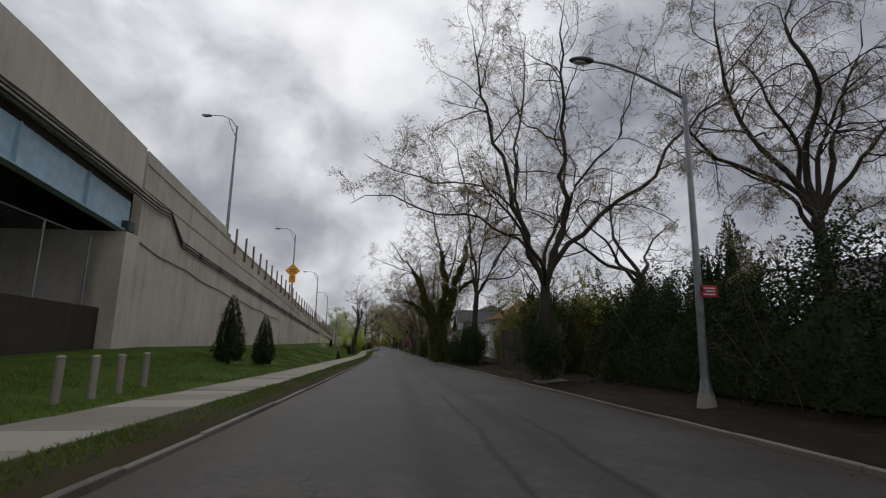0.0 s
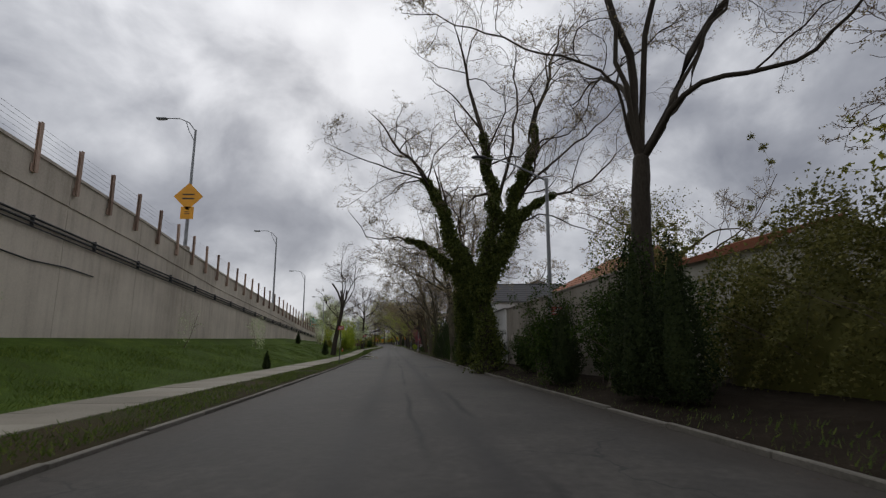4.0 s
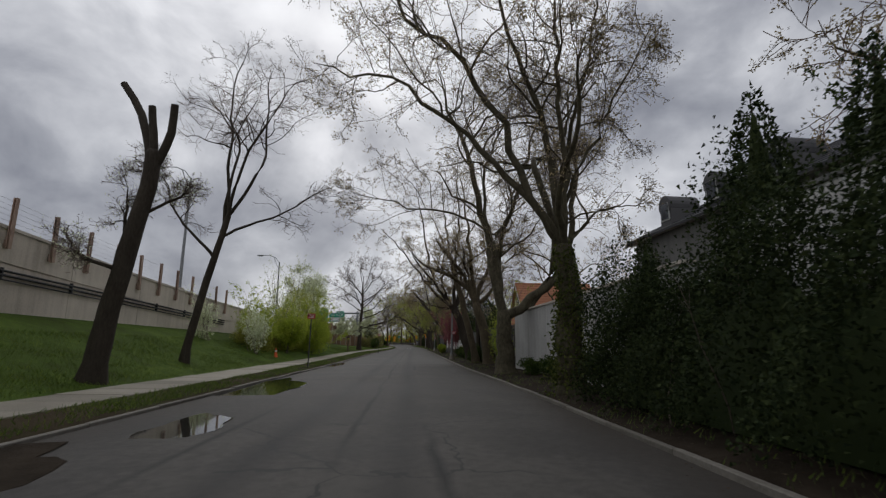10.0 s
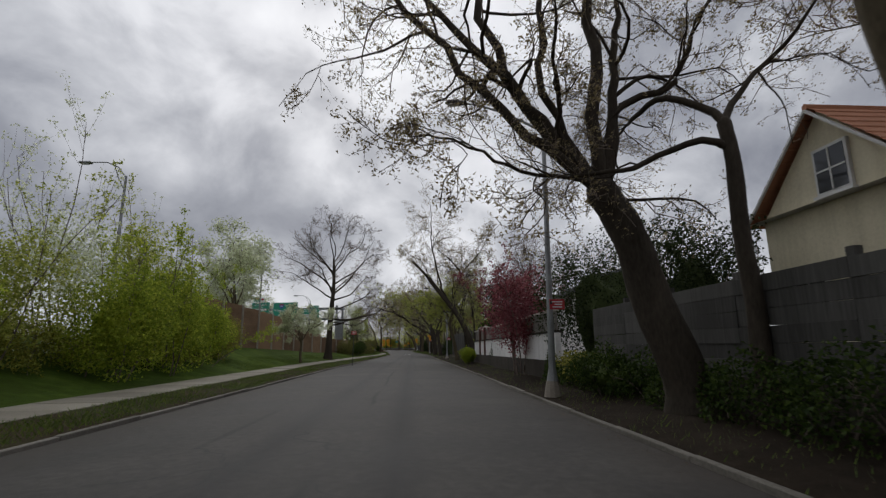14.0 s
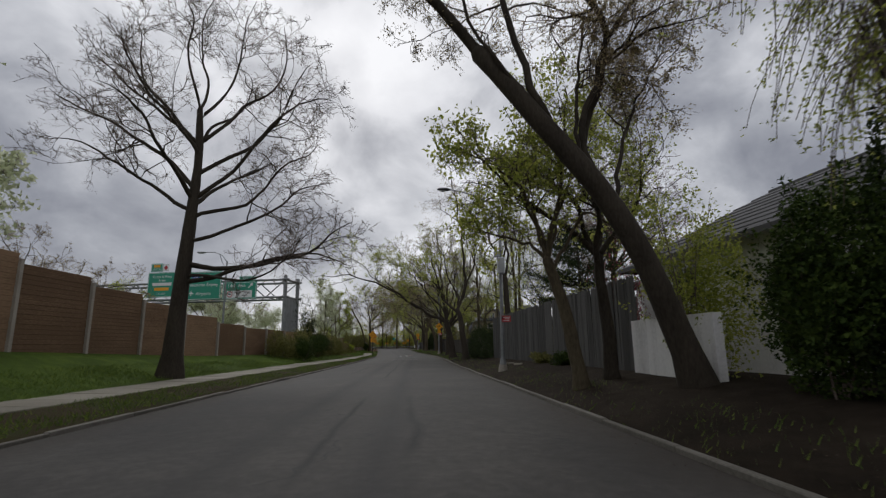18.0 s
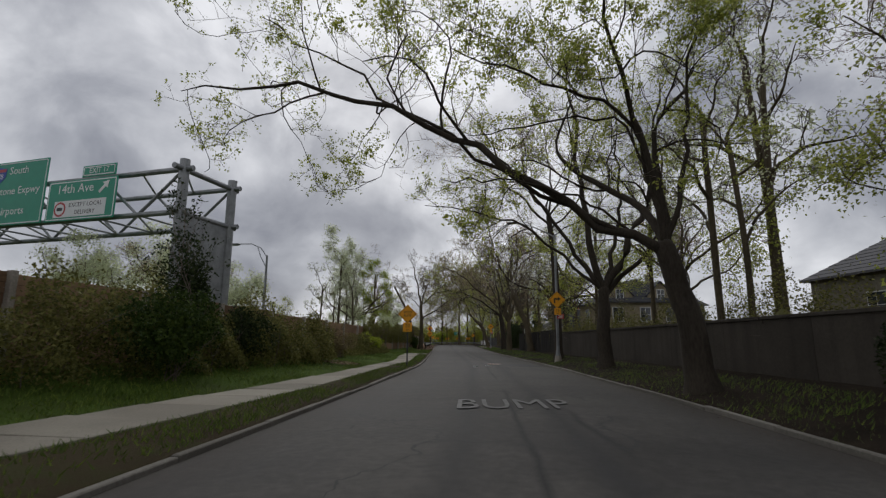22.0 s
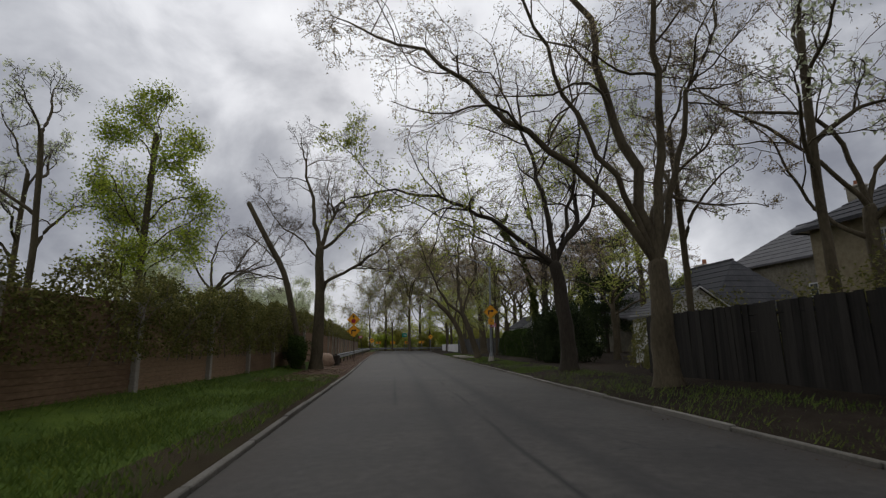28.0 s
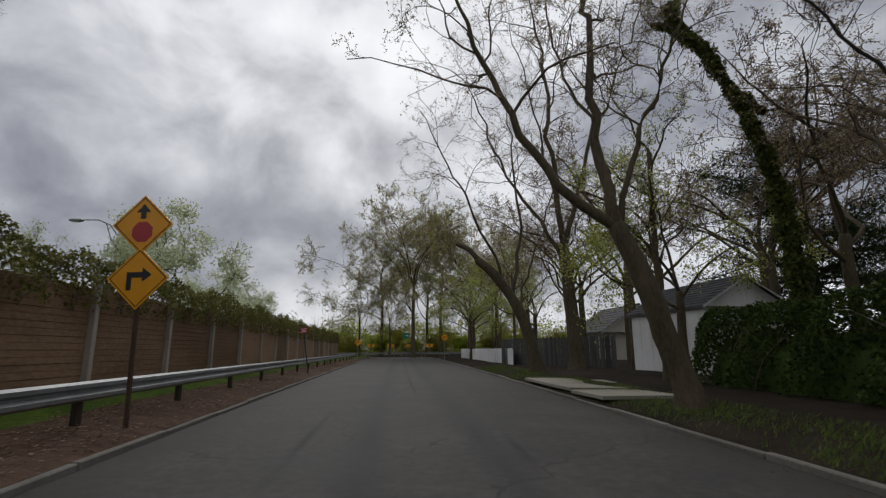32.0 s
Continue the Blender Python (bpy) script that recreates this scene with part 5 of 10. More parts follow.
def stop_ahead(p, d):
    q = part("arrow", plate([(x * d, z * d) for x, z in ((-0.09, 0.2), (0.09, 0.2), (0.09, 0.42), (0.24, 0.42), (0, 0.7), (-0.24, 0.42), (-0.09, 0.42))], 0.003), INK, p)
    q.location = (0, -0.009, 0)
    o = [(0.36 * d * math.cos(math.radians(22.5 + 45 * k)), 0.36 * d * math.sin(math.radians(22.5 + 45 * k))) for k in range(8)]
    q = part("octagon", plate(o, 0.003), SIGN_RED, p, "red octagon")
    q.location = (0, -0.009, -0.24 * d)


def speed_text(p, d):
    words("SPEED", d * 0.33, INK, p, (0, -0.009, d * 0.17))
    words("BUMP", d * 0.33, INK, p, (0, -0.009, -d * 0.17))


def plaque(top, at, w, h, big, small_text):
    p = part("plaque", box((w, 0.012, h), (0, 0, 0), 0.004), YELLOW, top, "yellow speed plaque")
    p.location = at
    words(big, h * 0.52, INK, p, (0, -0.009, h * 0.14))
    words(small_text, h * 0.2, INK, p, (0, -0.009, -h * 0.3))


bump = thing("warning_sign", "yellow diamond speed bump sign on a dark post", "road sign", "", pose(-9.75, 219.8, -0.25))
part("post", box((0.06, 0.05, 3.1), (0, 0, 1.55)), DARK_STEEL, bump)
diamond(bump, (0, -0.045, 2.98), 0.5, "yellow diamond plate", speed_text)
plaque(bump, (0, -0.028, 2.30), 0.47, 0.48, "20", "MPH")

stop = thing("warning_sign", "two yellow diamond signs on a rusty post", "road sign", "", pose(-14.16, 281.25, -0.25, 0, -1.5, -3))
part("post", box((0.06, 0.05, 4.2), (0, 0, 2.1)), DARK_RUST, stop)
diamond(stop, (0, -0.045, 3.77), 0.54, "yellow stop ahead plate", stop_ahead)
diamond(stop, (0, -0.05, 2.82), 0.54, "yellow right turn plate", turn_arrow)
small_sign = thing("warning_sign", "faded orange work sign on a short post", "road sign", "", pose(-17.2, 243.0, 0.3))
part("post", box((0.05, 0.05, 2.0), (0, 0, 1.0)), DARK_STEEL, small_sign)
diamond(small_sign, (0, -0.04, 1.9), 0.32, "orange diamond plate", lambda p, d: part("marking", box((d * 0.7, 0.004, d * 0.12), (0, -0.009, 0)), INK, p))


# ---- highway sign gantry ----
def gantry():
    top = thing("sign_gantry", "galvanised steel truss over the highway with green signs", "sign gantry", "", Matrix.Translation((-19.4, 212.6, 0)) @ Matrix.Rotation(math.radians(-12), 4, "Z") @ Matrix.Translation((18.2, -212.6, 0)))
    x0, x1, ya, yb, za, zb = -18.2, -52.0, 212.6, 215.8, 7.0, 9.0
    for y in (ya, yb):
        part("column", rod((x0, y, 0.3), (x0, y, 9.45), 0.24, 0.22, 14), GALV, top)
        for z in (za, zb):
            part("chord", rod((x0 + 0.5, y, z), (x1, y, z), 0.13, sides=10), GALV, top)
    for z in (za, zb):
        part("end_beam", rod((x0, ya - 0.6, z), (x0, yb + 0.4, z), 0.13, sides=10), GALV, top)
    part("side_panel", box((0.12, yb - ya, 6.2), (x0, (ya + yb) / 2, 3.9)), GALV, top, "grey metal sheet panel")
    x, k = x0, 0
    while x > x1 + 2:
        for y in (ya, yb):
            z = (za, zb) if k % 2 else (zb, za)
            part("diagonal", rod((x, y, z[0]), (x - 2.4, y, z[1]), 0.07, sides=8), GALV, top)
        part("cross_brace", rod((x, ya, zb), (x - 2.4, yb, zb), 0.05, sides=6), GALV, top)
        part("cross_brace", rod((x, ya, za), (x - 2.4, yb, za), 0.05, sides=6), GALV, top)
        part("strut", rod((x, ya, za), (x, yb, za), 0.05, sides=6), GALV, top)
        x -= 2.4
        k += 1

    def board(xc, zc, w, h, lines, name="sign_board"):
        p = part(name, box((w, 0.06, h), (0, 0, 0), 0.02), SIGN_GREEN, top, "green highway sign board")
        p.location = (xc, ya - 0.45, zc)
        for u, v, sx, sz in ((0, h / 2 - 0.09, w - 0.2, 0.05), (0, -h / 2 + 0.09, w - 0.2, 0.05), (-w / 2 + 0.09, 0, 0.05, h - 0.2), (w / 2 - 0.09, 0, 0.05, h - 0.2)):
            part("border", box((sx, 0.006, sz), (u, -0.034, v)), SIGN_WHITE, p)
        for text, size, u, v in lines:
            words(text, size, SIGN_WHITE, p, (u, -0.036, v))
        return p

    b = board(-28.48, 8.53, 5.07, 3.32, [("South", 0.56, 0.6, 1.15), ("Whitestone Expwy", 0.56, 0, 0.1), ("Airports", 0.56, 0.35, -0.95)])
    sh = part("shield", plate([(-0.5, 0.35), (0, 0.45), (0.5, 0.35), (0.45, -0.1), (0, -0.5), (-0.45, -0.1)], 0.01), SIGN_BLUE, b, "blue and red route shield")
    sh.location = (-0.75, -0.04, 0.95)
    part("shield_top", box((0.9, 0.008, 0.16), (0, -0.01, 0.27)), SIGN_RED, sh)
    words("678", 0.4, SIGN_WHITE, sh, (0, -0.012, -0.05))
    pl = part("plane_symbol", plate([(0, 0.32), (0.06, 0.1), (0.3, -0.05), (0.3, -0.12), (0.06, -0.06), (0.04, -0.22), (0.12, -0.3), (-0.12, -0.3), (-0.04, -0.22), (-0.06, -0.06), (-0.3, -0.12), (-0.3, -0.05), (-0.06, 0.1)], 0.01), SIGN_WHITE, b)
    pl.location = (-1.2, -0.04, -0.85)
    c = board(-23.58, 7.85, 4.23, 2, [("14th Ave", 0.62, -0.4, 0.55)])
    w = part("white_panel", box((3.15, 0.008, 0.8), (0, 0, 0)), SIGN_WHITE, c)
    w.location = (0, -0.036, -0.42)
    words("EXCEPT LOCAL", 0.29, INK, w, (0.35, -0.006, 0.17))
    words("DELIVERY", 0.29, INK, w, (0.35, -0.006, -0.2))
    ring = bmesh.new()
    bmesh.ops.create_cone(ring, cap_ends=True, segments=20, radius1=0.36, radius2=0.36, depth=0.008, matrix=Matrix.Translation((-1.2, -0.006, 0)) @ Euler((math.radians(90), 0, 0)).to_matrix().to_4x4())
    part("prohibition_disc", ring, SIGN_RED, w, "red ring symbol")
    ring = bmesh.new()
    bmesh.ops.create_cone(ring, cap_ends=True, segments=20, radius1=0.27, radius2=0.27, depth=0.008, matrix=Matrix.Translation((-1.2, -0.012, 0)) @ Euler((math.radians(90), 0, 0)).to_matrix().to_4x4())
    part("prohibition_field", ring, SIGN_WHITE, w)
    part("truck_symbol", box((0.34, 0.008, 0.16), (-1.2, -0.018, 0)), INK, w)
    ar = part("arrow", plate([(-0.3, -0.2), (0.02, 0.12), (-0.08, 0.22), (0.3, 0.3), (0.22, -0.08), (0.12, 0.02), (-0.2, -0.3)], 0.01), SIGN_WHITE, c)
    ar.location = (1.35, -0.04, 0.52)
    board(-22.66, 9.21, 2.04, 0.57, [("EXIT 17", 0.36, 0, 0)], "exit_tab")
    d = board(-33.59, 8.8, 3.78, 3, [("Cross Is Pkwy", 0.44, 0, 0.95), ("South", 0.38, 0, 0.5), ("500 FEET", 0.3, 0, -1.08)])
    part("white_panel", box((2.5, 0.008, 0.36), (0, -0.036, 0.06)), SIGN_WHITE, d)
    part("yellow_panel", box((1.9, 0.008, 0.36), (0, -0.036, -0.52)), YELLOW, d)
    e = board(-34.44, 10.88, 1.54, 0.99, [("EXIT 16", 0.28, 0, -0.2)], "exit_tab")
    part("yellow_panel", box((0.85, 0.008, 0.3), (0, -0.036, 0.18)), YELLOW, e)
    f = part("sign_board", box((0.8, 0.05, 0.85), (0, 0, 0), 0.02), SIGN_WHITE, top, "white prohibition sign board")
    f.location = (-33.25, ya - 0.45, 10.85)
    part("prohibition_disc", box((0.42, 0.008, 0.42), (0, -0.03, 0), 0.0, Matrix.Rotation(math.radians(45), 4, "Y")), SIGN_RED, f)


gantry()


# ---- brown noise wall ----
def noise_wall():
    top = thing("wall_north", "brown ribbed noise wall between pale concrete posts", "wall", kind="structure")
    rng = random.Random(8)
    bm = bmesh.new()
    for k in range(18):
        box((0.11 if k % 2 else 0.13, 3.86, 0.168), (0, 0, 0.0875 + 0.1725 * k), 0.008, bm=bm)
    box((0.04, 3.9, 3.05), (-0.03, 0, 1.56), bm=bm)
    me = bpy.data.meshes.new("panel")
    bm.to_mesh(me)
    bm.free()
    me.materials.append(NOISE_WOOD)
    pm = bpy.data.meshes.new("post")
    bm = box((0.18, 0.16, 3.42), (0, 0, 1.56), 0.015)
    bm.to_mesh(pm)
    bm.free()
    pm.materials.append(POST_CONC)
    y = 148.0
    while y < 344:
        x, z = float(noise_x(y)), float(back_z(y))
        h = float(np.interp(y, [148, 172, 184, 194, 206, 216, 256, 274, 400], [1.2, 1.18, 0.92, 0.7, 0.7, 0.67, 0.67, 0.8, 0.8]))
        rz = along(noise_x, y + 2)
        link("panel", me, top, "", pose(float(noise_x(y + 2)), y + 2, z - 0.1 + rng.uniform(-0.03, 0.03), 0, rng.uniform(-0.5, 0.5), rz) @ Matrix.Diagonal((1, 1, h, 1)))
        link("post", pm, top, "", pose(x + 0.1, y, z - 0.15, 0, 0, rz) @ Matrix.Diagonal((1, 1, h, 1)))
        y += 4.0


noise_wall()


def guard_rail(fx, y0, y1, z=0.12, label="galvanised steel guard rail on posts", pts=None):
    top = thing("guard_rail", label, "guard rail", "guard rails")
    ps = pts or [(float(fx(y)), y) for y in np.arange(y0, y1 + 0.1, 2.0)]
    prof = [(0.0, 0.42), (0.05, 0.46), (0.05, 0.52), (0.0, 0.56), (0.0, 0.6), (0.05, 0.64), (0.05, 0.7), (0.0, 0.74)]
    v, f = [], []
    for i, (x, y) in enumerate(ps):
        a, b = ps[max(i - 1, 0)], ps[min(i + 1, len(ps) - 1)]
        t = Vector((b[0] - a[0], b[1] - a[1], 0)).normalized()
        n = Vector((t.y, -t.x, 0))
        for sgn in (1, -1):
            for d, h in prof:
                q = Vector((x, y, z + h)) + n * (d + 0.004 * sgn)
                v.append(tuple(q))
    m = len(prof)
    for i in range(len(ps) - 1):
        for s in (0, 1):
            for k in range(m - 1):
                a = i * 2 * m + s * m + k
                f.append((a, a + 1, a + 1 + 2 * m, a + 2 * m))
    link("rail", mesh_np("rail", np.array(v), np.array(f), GALV), top)
    for x, y in ps[::2]:
        part("post", box((0.1, 0.14, 0.95), (x - 0.1, y, z + 0.27)), BARK_DARK if fx is not None else GALV, top)


rail_x = lambda y: kerb_l(y) - np.interp(y, [268, 275, 300, 330, 362], [1.3, 1.35, 1.4, 1.5, 1.5])
guard_rail(rail_x, 273.2, 346)
guard_rail(None, 0, 0, 0.1, "galvanised guard rail across the end of the road", [(-40 + 2.5 * k, END_Y + 12.5) for k in range(26)])
end_post = thing("timber_stump", "dark tarred timber block at the rail end", "post", "", pose(float(rail_x(273)) - 0.1, 272.9, 0.1))
part("block", box((0.5, 0.7, 0.75), (0, 0, 0.32), 0.05), BARK_DARK, end_post)


def boulder(at, half, seed):
    rng = random.Random(seed)
    bm = bmesh.new()
    bmesh.ops.create_icosphere(bm, subdivisions=4, radius=1)
    off = Vector((rng.uniform(0, 9), rng.uniform(0, 9), 0))
    for v in bm.verts:
        k = 1 + 0.28 * noise.noise(v.co * 1.3 + off) + 0.08 * noise.noise(v.co * 4 + off)
        c = v.co * k
        v.co = Vector((c.x * half[0], c.y * half[1], max(c.z, -0.5) * half[2]))
    me = bpy.data.meshes.new("boulder")
    bm.to_mesh(me)
    bm.free()
    me.materials.append(STONE)
    me.polygons.foreach_set("use_smooth", np.ones(len(me.polygons), dtype=bool))
    return tagged(link("boulder", me, None, "", pose(*at)), "large tan boulder lying beside the brown wall", "boulder")


boulder((-14.75, 271.9, 0.42), (0.62, 0.55, 0.55), 4)


# ---- the right side: lamps, walls, fences, houses ----
def side_lamp(x, y, h=7.75, notice_z=None, turn=None, box_z=None):
    top = thing("street_lamp", "galvanised street lamp with a curved arm over the road", "street lamp", "lamps along the road", pose(x, y, 0.08, 0, 0.6, 0))
    part("base", rod((0, 0, 0), (0, 0, 0.42), 0.24, 0.17, 10), POST_CONC, top)
    part("base_collar", rod((0, 0, 0.4), (0, 0, 0.75), 0.16, 0.1, 10), GALV, top)
    part("pole", rod((0, 0, 0.6), (0, 0, h), 0.095, 0.06, 14), GALV, top)
    part("arm", bent([(0, 0, h - 0.05), (-0.5, 0, h + 0.22), (-1.2, 0, h + 0.55), (-1.9, 0, h + 0.78), (-2.35, 0, h + 0.84)], [0.045, 0.042, 0.036, 0.03, 0.03]), GALV, top)
    part("arm_collar", rod((0, 0, h - 0.2), (0, 0, h + 0.05), 0.08, sides=10), GALV, top)
    bm = bmesh.new()
    bmesh.ops.create_uvsphere(bm, u_segments=14, v_segments=8, radius=0.5, matrix=Matrix.Translation((-2.65, 0, h + 0.85)) @ Matrix.Diagonal((0.66, 0.29, 0.17, 1)))
    head = part("lamp_head", bm, DARK_STEEL, top, smooth=True)
    bm = bmesh.new()
    bmesh.ops.create_uvsphere(bm, u_segments=12, v_segments=6, radius=0.5, matrix=Matrix.Translation((-2.7, 0, h + 0.81)) @ Matrix.Diagonal((0.4, 0.22, 0.15, 1)))
    part("lens", bm, LAMP_GLASS, head, smooth=True)
    if notice_z:
        notice(top, (0.18, -0.12, notice_z), 0.42, 0.28)
    if turn:
        diamond(top, (0, -0.13, turn), 0.52, "yellow right turn plate", turn_arrow)
        plaque(top, (0.02, -0.13, turn - 0.7), 0.4, 0.42, "15", "MPH")
    if box_z:
        part("control_box", box((0.34, 0.22, 0.75), (-0.02, -0.18, box_z), 0.03), SIGN_BACK, top, "pale grey control box")
        part("control_box", box((0.26, 0.2, 0.3), (-0.2, -0.1, box_z + 0.55), 0.03), SIGN_BACK, top, "pale grey control box")
    return top


side_lamp(6.75, 11.2, notice_z=2.75)
side_lamp(4.75, 51.6, notice_z=2.6)
side_lamp(3.4, 89.6, notice_z=2.6)
side_lamp(0.05, 133.4, notice_z=2.5)
side_lamp(-0.55, 180.4, notice_z=2.45, box_z=4.9)
side_lamp(-1.25, 225.0, notice_z=2.75, turn=3.75)
side_lamp(-3.72, 275.9, h=6.8, notice_z=2.6, turn=3.55)


def wall_run(name, label, fx, y0, y1, top_z, thick, mat, step=3.0, cap=None, base_z=-0.1, kind="structure", cap_out=0.06):
    """A straight wall laid in lengths with joints between them, and a coping."""
    top = thing(name, label, "wall", kind=kind)
    y = y0
    tz = top_z if callable(top_z) else (lambda q: top_z)
    while y < y1 - 0.05:
        b = min(y + step, y1)
        a0, b0 = y + 0.008, b - 0.008
        xa, xb = float(fx(a0)), float(fx(b0))
        bm = bmesh.new()
        vs = [bm.verts.new(p) for p in ((xa, a0, base_z), (xb, b0, base_z), (xb, b0, tz(b0)), (xa, a0, tz(a0)), (xa + thick, a0, base_z), (xb + thick, b0, base_z), (xb + thick, b0, tz(b0)), (xa + thick, a0, tz(a0)))]
        for q in ((3, 2, 1, 0), (4, 5, 6, 7), (7, 6, 2, 3), (0, 1, 5, 4), (2, 6, 5, 1), (7, 3, 0, 4)):
            bm.faces.new([vs[k] for k in q])
        bmesh.ops.recalc_face_normals(bm, faces=bm.faces)
        part("panel", bm, mat, top)
        if cap:
            mid = (a0 + b0) / 2
            part("coping", box((thick + 2 * cap_out, b0 - a0, 0.09), (0, 0, 0), 0.01, Matrix.Translation((float(fx(mid)) + thick / 2, mid, tz(mid) + 0.046)) @ Matrix.Rotation(math.radians(along(fx, mid)), 4, "Z")), cap, top)
        y = b
    return top


off = lambda d: (lambda y: kerb_r(y) + d)
wall_run("wall_1", "dark stained concrete garden wall with old scrawls", off(3.0), 49.5, 67.2, 3.85, 0.25, TAN_WALL, 3.6, TAN_WALL)
wall_run("wall_2", "pale grey rendered garden wall with coping", off(3.0), 67.5, 95, 3.95, 0.25, WHITE_WALL, 5.0, GREY_WALL)
wall_run("wall_3", "grey rendered wall with a flat coping", off(2.3), 96, 113, 3.15, 0.25, PALE_WALL, 5.5, WALL_CAP)
wall_run("wall_4", "dark low retaining wall behind the verge", off(1.65), 137.8, 162.4, 0.92, 0.55, DARK_OR_SHADED_WALL, 3.0)
wall_run("wall_5", "white painted wall above a dark retaining wall", off(1.8), 138, 162.2, 1.95, 0.2, WHITE_WALL, 3.3, DARK_OR_SHADED_WALL, 0.88)
wall_run("wall_8", "patched white painted wall behind the leaning tree", off(3.1), 168.3, 172.2, 2.0, 0.2, WHITE_WALL, 3.0, None)
wall_run("wall_9", "short white rendered wall at the end of the shrubs", lambda y: 0.1 + 0 * y, 275.6, 277.6, 2.4, 0.2, PALE_WALL, 2.0, WALL_CAP)
wall_run("wall_6", "dark concrete garden wall behind the trees", off(3.4), 203, 236, 1.95, 0.2, DARK_OR_SHADED_WALL, 4.0, DARK_OR_SHADED_WALL)
# scrawls and a painted-out square on the walls
for sy, sz, sw, sh, mat in ((104.5, 1.45, 1.6, 1.25, DARK_OR_SHADED_WALL),):
    q = tagged(link("paint_patch", mesh_np("paint_patch", np.array([[0, -sw / 2, -sh / 2], [0, sw / 2, -sh / 2 + 0.08], [0, sw / 2 - 0.05, sh / 2], [0, -sw / 2 + 0.04, sh / 2 - 0.05], [-0.006, -sw / 2, -sh / 2], [-0.006, sw / 2, -sh / 2 + 0.08], [-0.006, sw / 2 - 0.05, sh / 2], [-0.006, -sw / 2 + 0.04, sh / 2 - 0.05]]), np.array([[7, 6, 5, 4], [0, 1, 2, 3], [0, 4, 5, 1], [1, 5, 6, 2], [2, 6, 7, 3], [3, 7, 4, 0]]), mat), None, "", pose(float(kerb_r(sy)) + 2.295, sy, sz, 0, 0, along(kerb_r, sy))), "square of dark grey paint on the wall", "paint patch")
for k, (sy, sz, rr) in enumerate(((57.0, 1.55, 0.62), (59.6, 1.6, 0.55), (63.0, 1.5, 0.6), (65.4, 1.55, 0.6))):
    t = thing("wall_scrawl", "pale scrawled loops sprayed on the wall", "scrawl", "scrawls on the wall", pose(float(kerb_r(sy)) + 2.985, sy, sz, 0, 0, along(kerb_r, sy)))
    pts = [(-0.004, rr * math.cos(a) * (0.9 + 0.2 * math.sin(3 * a + k)), rr * 0.9 * math.sin(a * (1 + 0.5 * (k % 2)))) for a in np.linspace(0.2, 6.0, 26)]
    bm = bent(pts, 0.035, 5)
    for v in bm.verts:
        v.co.x = max(min(v.co.x, 0.0), -0.008)
    part("spray_line", bm, WALL_CAP, t)


def lattice_fence(y0, y1):
    """A band of pierced blocks between brick piers on the white wall."""
    top = thing("breeze_block_screen", "pierced concrete block screen between brick piers", "screen wall", "")
    s = 0.36
    bm = bmesh.new()
    for a in (0, 1):
        box((0.1, s - 0.006, 0.026), (0, 0, (a - 0.5) * (s - 0.03)), bm=bm)
        box((0.1, 0.026, s - 0.05), (0, (a - 0.5) * (s - 0.045), 0), bm=bm)
        box((0.09, s * 1.22, 0.03), (0, 0, 0), turn=Matrix.Rotation(math.radians(45 if a else -45), 4, "X"), bm=bm)
    box((0.09, s - 0.05, 0.03), (0, 0, 0), bm=bm)
    box((0.09, 0.03, s - 0.05), (0, 0, 0), bm=bm)
    me = bpy.data.meshes.new("block")
    bm.to_mesh(me)
    bm.free()
    me.materials.append(LATTICE)
    y = y0
    while y < y1:
        for k in (0, 1):
            link("block", me, top, "", pose(float(kerb_r(y)) + 1.9, y, 2.235 + k * s, 0, 0, along(kerb_r, y)))
        y += s
    ys = np.arange(y0 - 0.2, y1 + 0.3, 2.0)
    for z, hh in ((2.75, 0.09),):
        for a, b in zip(ys, ys[1:]):
            m = (a + b) / 2
            part("coping", box((0.24, b - a - 0.005, hh), (0, 0, 0), 0.01, Matrix.Translation((float(kerb_r(m)) + 1.9, m, z + 0.05)) @ Matrix.Rotation(math.radians(along(kerb_r, m)), 4, "Z")), WALL_CAP, top)
    for y in (145.6, 156.2, 158.7):
        p = part("pier", box((0.36, 0.36, 2.0), (float(kerb_r(y)) + 1.88, y, 1.88), 0.01), BRICK, top, "brown brick pier")
        part("pier_cap", box((0.48, 0.48, 0.09), (float(kerb_r(y)) + 1.88, y, 2.92), 0.02), STUCCO, p)
        part("pier_knob", rod((float(kerb_r(y)) + 1.88, y, 2.96), (float(kerb_r(y)) + 1.88, y, 3.08), 0.16, 0.05, 8), STUCCO, p)


lattice_fence(138.3, 161.9)


